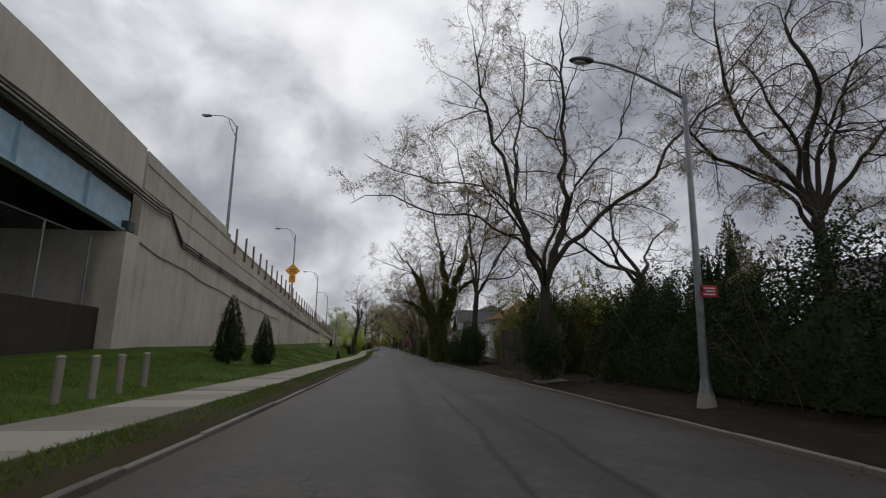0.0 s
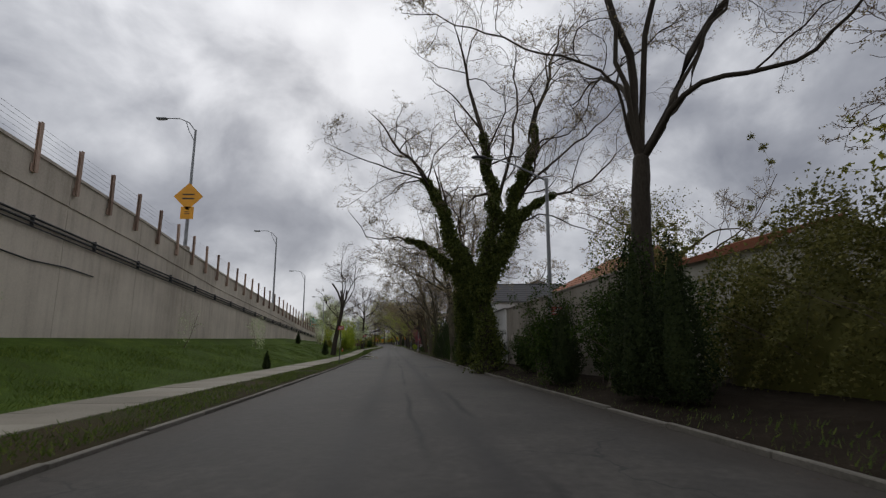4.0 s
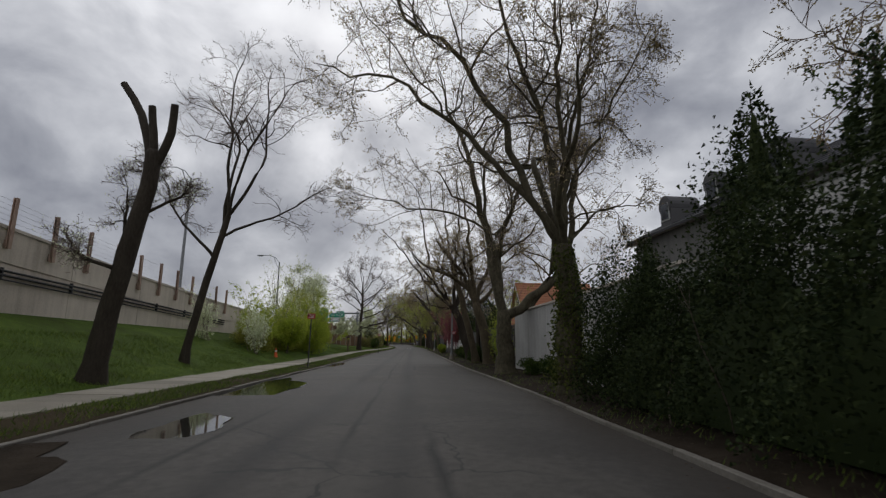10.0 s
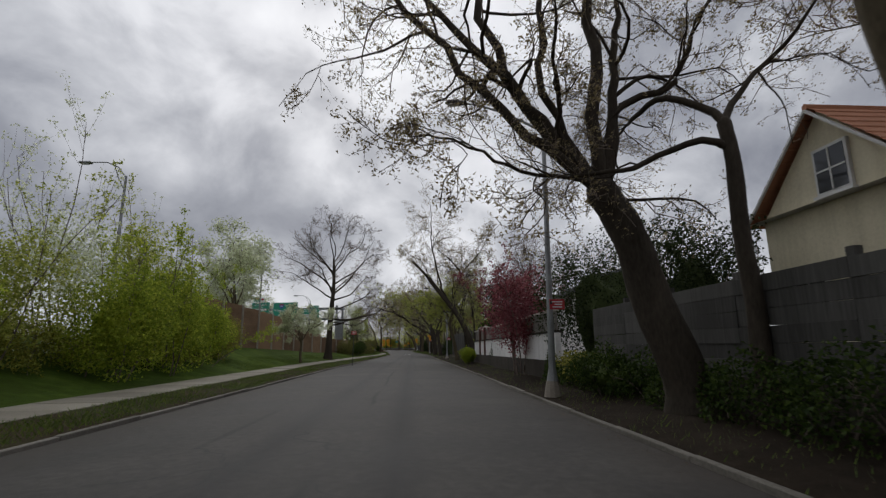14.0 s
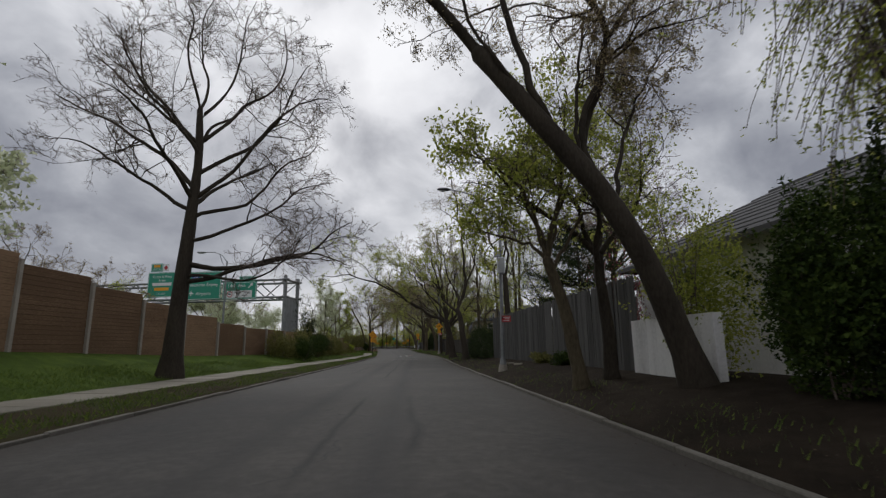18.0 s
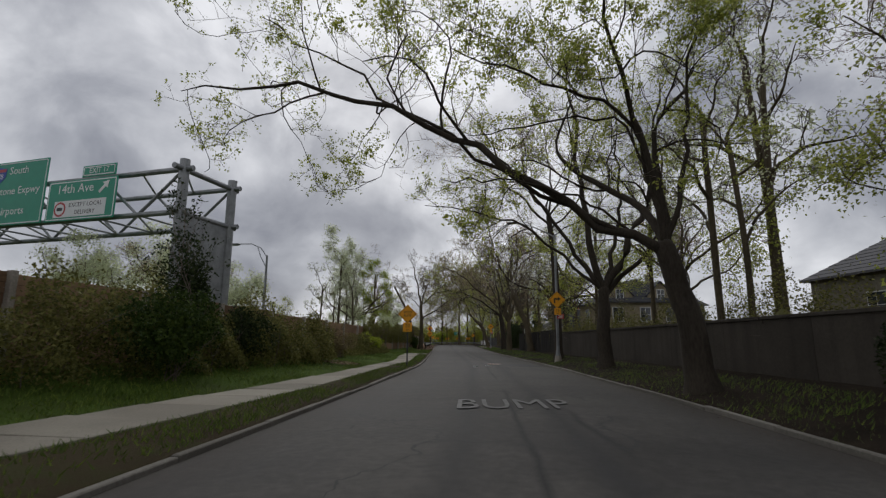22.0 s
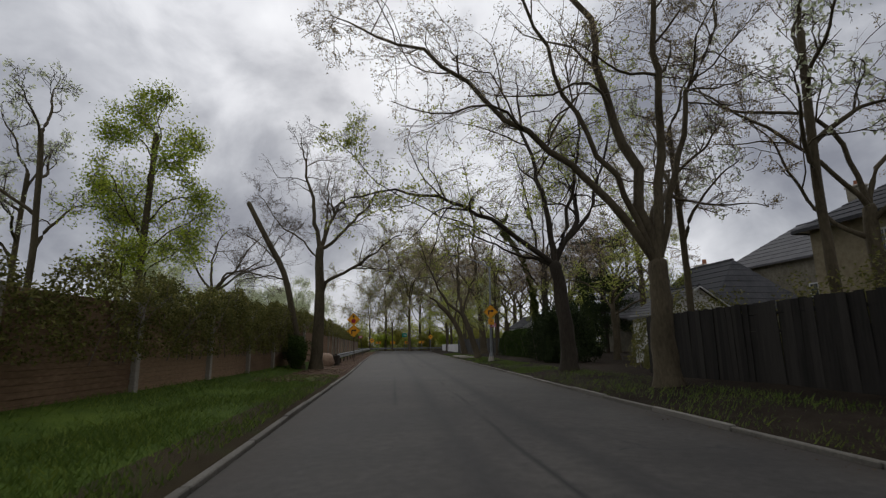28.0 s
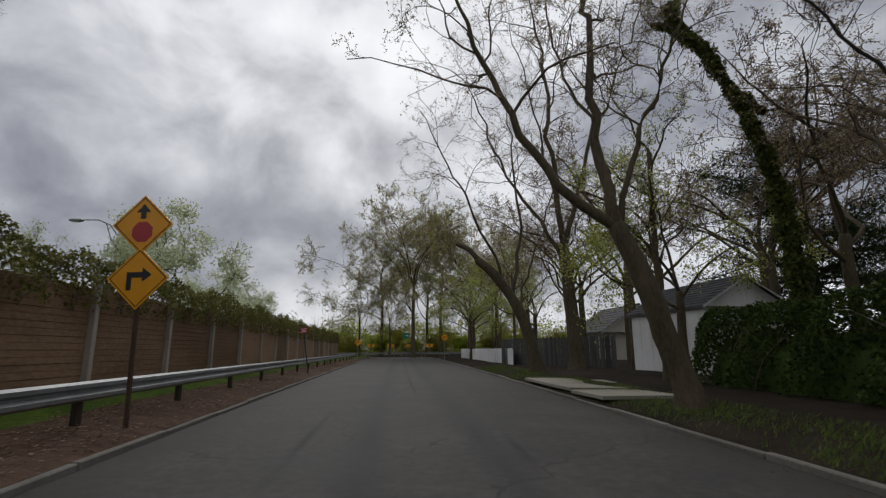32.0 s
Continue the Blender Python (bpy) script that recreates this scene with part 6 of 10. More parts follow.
def plank_fence(name, label, fx, y0, y1, h, w=0.15, mat=None, pointed=True, zb=None, gap=0.006, seed=1, lean=1.2, ragged=0.05, rails=True, group="wooden fences"):
    """An upright board fence: every board is a part."""
    top = thing(name, label, "fence", group)
    mat = mat or FENCE_WOOD
    rng = random.Random(seed)
    bm = bmesh.new()
    o = [(-w / 2 + gap, 0), (w / 2 - gap, 0), (w / 2 - gap, h - (0.12 if pointed else 0)), (0, h), (-w / 2 + gap, h - (0.12 if pointed else 0))]
    if not pointed:
        o = [(-w / 2 + gap, 0), (w / 2 - gap, 0), (w / 2 - gap, h), (-w / 2 + gap, h)]
    plate(o, 0.022, bm)
    bmesh.ops.rotate(bm, verts=bm.verts, cent=(0, 0, 0), matrix=Matrix.Rotation(math.radians(90), 3, "Z"))
    me = bpy.data.meshes.new("board")
    bm.to_mesh(me)
    bm.free()
    me.materials.append(mat)
    zf = zb or (lambda x, y: ground_r(x, y))
    y = y0
    while y < y1:
        x = float(fx(y))
        link("board", me, top, "", pose(x + rng.uniform(-0.012, 0.012), y, float(zf(x, y)) - 0.08 + rng.uniform(-ragged, ragged), rng.uniform(-lean, lean) * 0.6, rng.uniform(-lean, lean), along(fx, y) + rng.uniform(-2, 2)))
        y += w
    if rails:
        for z in (0.45, h * 0.62, h - 0.35):
            pts = [(float(fx(q)) + 0.05, q, float(zf(float(fx(q)), q)) + z) for q in np.arange(y0, y1, 2.4)]
            if len(pts) > 1:
                part("rail", bent(pts, 0.04, 4), mat, top)
    return top


plank_fence("wooden_fence", "weathered grey upright board fence with a ragged top", off(2.5), 24.4, 37.8, 2.7, 0.16, pointed=False, seed=4, lean=1.6, ragged=0.1)
plank_fence("stockade_fence", "tall weathered grey stockade fence of close boards", lambda y: kerb_r(y) + np.interp(y, [180, 194], [3.35, 2.75]), 172.4, 193.6, 2.9, 0.14, GREY_FENCE, True, gap=-0.003, seed=6, ragged=0.02, lean=0.35)
plank_fence("wooden_fence", "dark weathered board fence behind the trees", off(3.6), 236.5, 258, 2.0, 0.2, DARK_FENCE, False, gap=-0.008, seed=9, ragged=0.02)
plank_fence("picket_fence", "low white painted picket fence", off(2.9), 309, 342, 1.25, 0.13, WHITE_WALL, True, seed=10, lean=0.8, ragged=0.01)
plank_fence("wooden_fence", "plain grey-brown board fence beside the driveway", lambda y: 1.2 - (y - 300.8) * 0.43, 300.8, 311.6, 1.9, 0.2, GREY_FENCE, False, seed=12)


plank_fence("wooden_fence", "worn pale grey fence of upright boards on a low wall", off(2.4), 113.6, 123.4, 1.75, 0.17, GREY_FENCE, False, lambda x, y: 0.95 + 0 * y, 0.012, 21, 0.8, 0.03)
def rail_fence():
    """A worn grey fence of wide horizontal boards above a block base."""
    top = thing("wooden_fence", "worn grey fence of wide horizontal boards", "fence", "wooden fences")
    rng = random.Random(21)
    fx = off(2.35)
    y = 123.5
    while y < 135:
        part("post", box((0.13, 0.13, 2.7), (float(fx(y)) + 0.09, y, 1.35)), GREY_FENCE, top)
        for k in range(6):
            m = y + 1.2
            z = 1.02 + 0.28 * k
            part("board", box((0.03, 2.396, 0.279), (0, 0, 0), 0.004, Matrix.Translation((float(fx(m)) + rng.uniform(-0.01, 0.01), m, z)) @ Matrix.Rotation(math.radians(along(fx, m)), 4, "Z") @ Matrix.Rotation(math.radians(rng.uniform(-0.7, 0.7)), 4, "X")), GREY_FENCE, top)
        y += 2.4


rail_fence()
wall_run("wall_7", "low grey block wall under the wooden fence", off(2.3), 113.4, 136, 0.86, 0.22, DARK_OR_SHADED_WALL, 1.2, None)


def window(parent, x, z, w, h, yface=0.0, arched=False):
    """A framed window on a wall that faces -y of its house."""
    f = part("window", box((w + 0.16, 0.1, h + 0.16), (x, yface - 0.03, z), 0.01), TRIM, parent, "white window frame")
    part("pane", box((w, 0.03, h), (x, yface - 0.075, z)), GLASS, f)
    part("glazing_bar", box((0.04, 0.02, h), (x, yface - 0.095, z)), TRIM, f)
    part("glazing_bar", box((w, 0.02, 0.04), (x, yface - 0.095, z)), TRIM, f)
    part("sill", box((w + 0.26, 0.16, 0.07), (x, yface - 0.06, z - h / 2 - 0.1)), TRIM, f)


def gable_roof(parent, w, d, z, rise, over, mat, hip=0.0, courses=9):
    """A tiled roof, its ridge along y: each course of tiles is a stepped board."""
    hw, hd = w / 2 + over, d / 2 + over
    rows = [(0.0, -0.1)]
    for k in range(courses):
        rows += [(k / courses, 0.045), ((k + 1) / courses, 0.008)]

    def slope(pa, pb):
        prev, bm = None, bmesh.new()
        for t, up in rows:
            now = [bm.verts.new(p(t, z + rise * t + up)) for p in (pa, pb)]
            if prev:
                bm.faces.new((prev[0], prev[1], now[1], now[0]))
            prev = now
        bmesh.ops.recalc_face_normals(bm, faces=bm.faces)
        return part("roof", bm, mat, parent)

    for s in (-1, 1):
        roof = slope(lambda t, h: (s * hw * (1 - t), -(hd - hip * t), h), lambda t, h: (s * hw * (1 - t), hd - hip * t, h))
        if hip:
            slope(lambda t, h: (-hw * (1 - t), s * (hd - hip * t), h), lambda t, h: (hw * (1 - t), s * (hd - hip * t), h))
    part("ridge", rod((0, -hd + hip, z + rise), (0, hd - hip, z + rise), 0.09, sides=6), mat, roof)
    bm = bmesh.new()
    vs = [bm.verts.new(p) for p in ((-hw, -hd, z - 0.02), (hw, -hd, z - 0.02), (hw, hd, z - 0.02), (-hw, hd, z - 0.02))]
    bm.faces.new(vs)
    part("soffit", bm, TRIM, roof)
    return roof


def house(label, x, y, w, d, wall_h, rise, wall_mat, roof_mat, rz=0.0, over=0.45, hip=0.0, wins=(), chimney=None, side_wins=(), name="house", dormers=0):
    """A house: the gable end faces -y before it is turned by rz."""
    top = thing(name, label, "house", "houses", pose(x, y, 0.1, 0, 0, rz))
    bm = bmesh.new()
    pts = [(-w / 2, 0), (w / 2, 0), (w / 2, wall_h)] + ([(0, wall_h + rise * 0.97)] if not hip else []) + [(-w / 2, wall_h)]
    a = [bm.verts.new((px, -d / 2, pz)) for px, pz in pts]
    b = [bm.verts.new((px, d / 2, pz)) for px, pz in pts]
    n = len(pts)
    for k in range(n):
        bm.faces.new((a[k], a[(k + 1) % n], b[(k + 1) % n], b[k]))
    bm.faces.new(list(reversed(a)))
    bm.faces.new(b)
    bmesh.ops.recalc_face_normals(bm, faces=bm.faces)
    part("wall", bm, wall_mat, top)
    gable_roof(top, w, d, wall_h, rise, over, roof_mat, hip)
    if not hip:
        for s in (-1, 1):
            part("barge_board", box((0.06, 0.06, 0.24), (0, 0, 0)), TRIM, top).matrix_basis = pose(s * (w / 4 + over / 2), -d / 2 - over - 0.02, wall_h + rise * 0.46, 0, -s * (90 - math.degrees(math.atan2(rise, w / 2 + over))) , 0) @ Matrix.Diagonal((1, 1, math.hypot(rise, w / 2 + over) / 0.24, 1))
    for wx, wz, ww, wh in wins:
        window(top, wx, wz, ww, wh, -d / 2)
    for wy, wz, ww, wh in side_wins:
        f = part("window", box((0.1, ww + 0.16, wh + 0.16), (-w / 2 - 0.03, wy, wz), 0.01), TRIM, top, "white window frame")
        part("pane", box((0.03, ww, wh), (-w / 2 - 0.075, wy, wz)), GLASS, f)
        part("glazing_bar", box((0.02, 0.04, wh), (-w / 2 - 0.095, wy, wz)), TRIM, f)
        part("glazing_bar", box((0.02, ww, 0.04), (-w / 2 - 0.095, wy, wz)), TRIM, f)
    if chimney:
        cx, cy, ch = chimney
        c = part("chimney", box((0.7, 0.9, ch), (cx, cy, wall_h + rise - 0.6 + ch / 2), 0.01), wall_mat if wall_mat in (TAN_HOUSE, STONE_HOUSE) else BRICK, top)
        part("chimney_pot", rod((cx, cy, wall_h + rise - 0.6 + ch), (cx, cy, wall_h + rise - 0.2 + ch), 0.14, 0.12), TILE_ROOF, c)
        part("chimney_cap", box((0.84, 1.04, 0.12), (cx, cy, wall_h + rise - 0.6 + ch), 0.02), WALL_CAP, c)
    for k in range(dormers):
        yy = -d / 2 + d * (k + 0.8) / (dormers + 0.6)
        dm = part("dormer", box((1.6, 1.0, 1.3), (-w / 2 + 0.9, yy, wall_h + 0.85)), SLATE, top)
        bm = bmesh.new()
        bmesh.ops.create_cone(bm, cap_ends=True, segments=18, radius1=0.55, radius2=0.55, depth=1.7, matrix=Matrix.Translation((-w / 2 + 0.9, yy, wall_h + 1.45)) @ Matrix.Rotation(math.radians(90), 4, "Y"))
        part("dormer_roof", bm, SLATE, dm)
        part("dormer_window", box((0.06, 0.8, 1.0), (-w / 2 + 0.08, yy, wall_h + 1.1), 0.01), TRIM, dm)
        part("dormer_pane", box((0.04, 0.62, 0.82), (-w / 2 + 0.04, yy, wall_h + 1.1)), GLASS, dm)
    return top


house("cream house behind the thicket with a grey shingle roof", 32.5, 28, 8, 10, 5.2, 2.6, STUCCO, SLATE, 25, wins=((-1.5, 2.8, 1, 1.4), (1.5, 2.8, 1, 1.4)), side_wins=((0, 2.8, 1, 1.4),))
house("house with an orange clay tile roof and a chimney", 17.5, 73, 9, 11, 6.0, 2.8, STUCCO, TILE_ROOF, 8, side_wins=((-2, 3.3, 1.2, 1.2), (2, 3.3, 1.2, 1.2)), chimney=(0.5, 0, 1.3), hip=2.0)
house("white gabled house with a dark roof and ivy on its wall", 12.4, 90.4, 4.8, 8.2, 6.2, 2.2, WHITE_WALL, SLATE, -90, wins=((-0.6, 6.7, 0.8, 1.1), (1.2, 4.2, 1.0, 1.4)), side_wins=((-2, 4.4, 1.2, 1.4),), over=0.3)
house("dark mansard house with arched dormers", 16.6, 108, 11, 14, 7.4, 3.2, GREY_WALL, SLATE, 6, hip=2.4, dormers=3, side_wins=((-4, 3.9, 1.0, 1.4), (0, 3.9, 1.0, 1.4), (4, 3.9, 1.0, 1.4)), wins=((-3, 3.9, 1, 1.4), (0, 3.9, 1, 1.4)))
house("white house with a red clay tile roof", 7.2, 121.5, 6.0, 7, 2.6, 1.2, STUCCO, TILE_ROOF, 90, side_wins=(), chimney=(1.6, -2, 0.9))
house("cream gabled house with a tiled roof", 9.2, 130.6, 4.4, 6.4, 4.6, 2.3, CREAM, TILE_ROOF, -88, over=0.3, wins=((0.2, 5.3, 0.8, 1.0), (-0.9, 2.4, 0.9, 1.2)))
house("white rendered house with a dark hipped roof", 7.7, 171.2, 7.2, 9.6, 3.9, 2.3, WHITE_WALL, SLATE, 4, hip=3.0, over=0.6, side_wins=((-2.5, 3.0, 1.3, 1.0), (2.0, 3.0, 1.3, 1.0)), wins=((-2.2, 3.0, 1.2, 0.9), (1.6, 3.0, 1.2, 0.9)))
house("long white house with a grey roof above the wall", 9.7, 154.4, 7.5, 9, 4.7, 1.8, WHITE_WALL, SLATE, 2, hip=2.8, over=0.6, side_wins=((-2.4, 4.0, 1.3, 1.0), (2.4, 4.0, 1.3, 1.0)))
house("white house with dark eaves behind the stockade fence", 15.0, 187, 8, 9, 5.0, 2.3, WHITE_WALL, SLATE, 8, over=0.6, hip=2.6, side_wins=((-2, 4.0, 1.2, 1.0), (1.5, 4.0, 1.2, 1.0)))
house("tan stone house with a shingle roof", 22, 226, 9, 11, 5.4, 2.8, STONE_HOUSE, SLATE, 5, side_wins=((-3, 3.4, 1.2, 1.5), (0.5, 3.4, 1.2, 1.5)), hip=2.2)
tan_house = house("large tan stone house among the trees", 12.9, 257.2, 10, 8, 5.7, 2.9, TAN_HOUSE, SLATE, 6, hip=2.4, over=0.45, chimney=(-2.6, -2.6, 1.2), side_wins=((-2.5, 4.3, 1.1, 1.5), (1, 4.3, 1.1, 1.5)), wins=((-3.2, 4.3, 1.1, 1.5), (0, 4.3, 1.1, 1.5), (3.0, 4.3, 1.1, 1.5), (-1.6, 1.9, 1.2, 1.6)))
for gx in (-2.9, 1.9):
    gable = part("gable", plate([(-1.5, 0), (1.5, 0), (1.5, 1.0), (0, 2.5), (-1.5, 1.0)], 2.6), TAN_HOUSE, tan_house)
    gable.location = (gx, -2.75, 5.5)
    for side in (-1, 1):
        part("gable_roof", box((2.45, 2.95, 0.1), (0, 0, 0)), SLATE, gable).matrix_basis = pose(side * 0.84, -0.05, 1.78, 0, side * 45, 0)
    window(gable, 0, 1.1, 0.75, 1.0, -1.3)
house("tan stone house with steep slate roof and chimney", 22.0, 276, 11, 10, 6.6, 3.6, STONE_HOUSE, SLATE, 8, hip=2.4, chimney=(-2.2, -3.8, 1.6), wins=((-2.6, 4.0, 1.1, 1.6), (0.4, 4.0, 1.1, 1.6), (2.8, 4.0, 1.0, 1.6)), side_wins=((-3, 4.0, 1.1, 1.6), (1.5, 4.0, 1.1, 1.6)))
house("low slate-roofed wing with a chimney", 8.6, 269.5, 5.4, 7, 2.7, 3.0, STUCCO, SLATE, 6, hip=2.0, chimney=(1.2, 2, 0.9))
house("gabled house with a grey shingle roof", 15.5, 292, 7, 9, 3.6, 3.0, STONE_HOUSE, SLATE, 8, wins=((-1.6, 2.6, 1.1, 1.4), (1.6, 2.6, 1.1, 1.4), (0, 5.2, 0.9, 1.2)))
garage = house("white stucco garage with a dark roller door", 4.0, 297.0, 3.9, 6.0, 3.0, 1.3, WHITE_WALL, SLATE, 6, over=0.2, name="garage")
part("garage_door", box((2.1, 0.06, 2.0), (0.35, -3.04, 1.02), 0.01), DARK_STEEL, garage, "dark grey garage door")
for k in range(5):
    part("door_rib", box((2.0, 0.03, 0.03), (0.35, -3.085, 0.25 + 0.4 * k)), BLACK, garage)
shed = house("small white rendered shed with a slate roof", 4.6, 265.6, 3.8, 2.8, 2.5, 1.4, WHITE_WALL, SLATE, 6, over=0.2, name="shed")
house("low roofed house beyond the driveway", 10.5, 324, 7, 8, 2.8, 2.6, STUCCO, SLATE, 4)
house("low yellow shed roof behind the board fence", 12.6, 50.0, 4.5, 5, 4.4, 0.8, STUCCO, TILE_ROOF, 5, name="shed", over=0.25)


# ---- the end of the road ----
def end_sign(x, y, z, half, label, mat=None):
    top = thing("warning_sign", label, "road sign", "signs at the end of the road", pose(x, y, 0))
    part("post", box((0.07, 0.06, z + 0.4), (0, 0, (z + 0.4) / 2)), GALV, top)
    diamond(top, (0, -0.05, z), half, "orange yellow diamond plate", turn_arrow)


end_sign(-18.9, 343.0, 2.4, 0.55, "yellow diamond sign on a steel post")
end_sign(-6.9, 338.0, 2.9, 0.5, "yellow diamond sign on a pale steel post")
for k in range(4):
    ch = thing("warning_sign", "orange chevron board behind the guard rail", "road sign", "chevron boards", pose(-19.5 + 3.6 * k, END_Y + 13.2, 0.1))
    part("post", box((0.07, 0.06, 2.2), (0, 0, 1.1)), GALV, ch)
    pl = part("sign_plate", box((1.3, 0.02, 0.6), (0, -0.05, 2.0), 0.01), YELLOW, ch)
    part("chevron", plate([(-0.2, -0.22), (0.0, -0.22), (0.22, 0), (0.0, 0.22), (-0.2, 0.22), (0.02, 0)], 0.004), INK, pl).location = (0, -0.065, 2.0)
gs = thing("street_sign", "green direction sign on a pole at the junction", "road sign", "", pose(-13.0, END_Y + 14.0, 0.1))
part("post", box((0.08, 0.08, 4.0), (0, 0, 2.0)), GALV, gs)
part("sign_plate", box((1.2, 0.03, 1.0), (0, -0.06, 3.8), 0.02), SIGN_GREEN, gs)
part("arrow", plate([(-0.3, -0.05), (0.1, -0.05), (0.1, -0.18), (0.4, 0.0), (0.1, 0.18), (0.1, 0.05), (-0.3, 0.05)], 0.004), SIGN_WHITE, gs).location = (0, -0.08, 3.8)

# driveway slabs at the garage
for k, (dx, dy, w, d) in enumerate(((1.2, 286.6, 2.0, 2.4), (1.25, 289.2, 2.1, 2.5), (3.4, 291.0, 2.0, 2.5), (1.2, 291.9, 2.1, 2.6), (5.5, 292.0, 2.0, 2.4))):
    s = link("paving_slab", bpy.data.meshes.new("paving_slab"), None, "", pose(float(kerb_r(dy)) + dx, dy, 0.17, 0.5 * (k - 2), 1.2 * (k % 2), along(kerb_r, dy) + k))
    bm = box((w, d, 0.1), (0, 0, 0), 0.012)
    bm.to_mesh(s.data)
    bm.free()
    s.data.materials.append(SLAB)
    tagged(s, "cracked pale concrete driveway slab beside the kerb", "paving slab", "driveway slabs")
for k, (dx, dy, w, d, rz) in enumerate(((1.0, 21.6, 1.3, 0.9, 12), (2.1, 184.6, 0.36, 0.24, 10), (2.2, 183.2, 0.4, 0.22, -28))):
    s = link("paving_slab", bpy.data.meshes.new("paving_slab"), None, "", pose(float(kerb_r(dy)) + dx, dy, float(ground_r(float(kerb_r(dy)) + dx, dy)) + 0.012, 2, -3, rz))
    bm = box((w, d, 0.08), (0, 0, 0), 0.012)
    bm.to_mesh(s.data)
    bm.free()
    s.data.materials.append(SLAB)
    tagged(s, "loose pale stone slab lying in the dirt", "stone slab", "loose slabs")


# ---- trees on the right ----
gr = lambda x, y: float(ground_r(x, y))
gl = lambda x, y: float(ground_l(x, y))
tree("bare plane tree that forks low into two trunks", (6.5, 23.2, gr(6.5, 23.2)), 0.34, [(-0.2, 0, 2.3), (-0.1, 0, 4.2)], [(1, ((5.9, 23.2, 6.1), (5.4, 23.1, 6.8), (5, 23, 7.9), (4.7, 22.9, 9.9), (3.8, 22.7, 12.1), (3.2, 22.5, 14.5), (2.7, 22.2, 17.5)), 1), (1, ((6.9, 23.2, 6.1), (7.3, 23, 7.6), (7.5, 22.8, 11.5), (7.4, 22.4, 14.6), (7.5, 22, 19.2)), 1), (0.97, ((5.6, 23.2, 6.5), (4.1, 23, 7.3), (2.6, 22.9, 7.9), (0.6, 22.6, 7.9), (-0.3, 22.3, 8.1), (-1.4, 21.8, 8.6), (-2.9, 21.4, 7.9)), 0.6), (1, ((7.2, 23.2, 6.6), (8.4, 23.3, 7.4), (10.7, 23.4, 9.1), (12.8, 23.6, 10.7), (13.5, 23.8, 12.5), (15.1, 24.1, 14), (17.2, 24.4, 15.5), (20.4, 24.8, 18.6)), 0.7), (1, ((5.5, 23.2, 6.8), (4.9, 23.1, 8.6), (2.6, 23, 9.6), (1.5, 22.9, 9.5), (0.1, 22.7, 9.6), (-1.7, 22.5, 10.2), (-2.5, 22.2, 10.5)), 0.5), (1, ((7.3, 23.2, 7.5), (7.7, 23.1, 9.7), (8.6, 23, 10.6), (9.7, 22.9, 11), (10.4, 22.7, 12.2), (10.9, 22.5, 14.4), (11.9, 22.2, 17.5)), 0.55), (1, ((5.5, 23.3, 6.9), (5, 23.7, 10.4), (5.8, 24.3, 14.3), (6, 25.1, 19.6)), 0.6), (1, ((7.2, 23.2, 6.9), (8.5, 23.1, 9), (9.4, 23.1, 8.6), (11.7, 23, 8.6), (13.1, 22.8, 7.6)), 0.4), (1, 95, 60, 9), (1, 280, 55, 7)], seed=11, bark=BARK_DARK, leaves=18000, leaf_size=0.085, limb_r=0.74, rough=0.2)
tree("tall bare plane tree with grey bark and swelling buds", (6.05, 46.2, gr(6.05, 46.2)), 0.33, [(-0.15, 0, 3.4), (0.05, 0, 6.3)], [(1, ((5.8, 46.2, 9.4), (5.5, 46.3, 12), (5.2, 46.3, 17.2), (4.1, 46.5, 21.1), (2.3, 46.6, 24)), 1), (1, ((6.3, 46.1, 9.4), (6.9, 45.7, 13), (8, 45.1, 18), (7.7, 44.3, 21.5)), 0.8), (1, ((7.6, 46.3, 8.7), (9.1, 46.4, 11.8), (11.1, 46.7, 16.4), (11.4, 47.1, 21), (13, 47.6, 24.8)), 0.9), (1, ((7.6, 46.2, 8.7), (9, 46.1, 12.1), (11.3, 45.9, 11.9), (13.5, 45.7, 12.3)), 0.45), (0.95, ((5.5, 46.3, 9), (4.1, 46.7, 10), (1.9, 47.3, 11.1), (-0.8, 48.2, 12.5)), 0.5), (1, ((5.6, 46.1, 9.3), (5.1, 45.7, 15.7), (2, 45, 18.4), (-0.3, 44.1, 17.4)), 0.6), (1, ((9, 46.1, 11.7), (9.9, 45.7, 14.3), (12.4, 45, 16.8), (14.7, 44, 18.4)), 0.55), (1, 80, 60, 9), (1, 280, 55, 8)], seed=12, bark=BARK_DARK, leaves=12000, leaf_size=0.08)
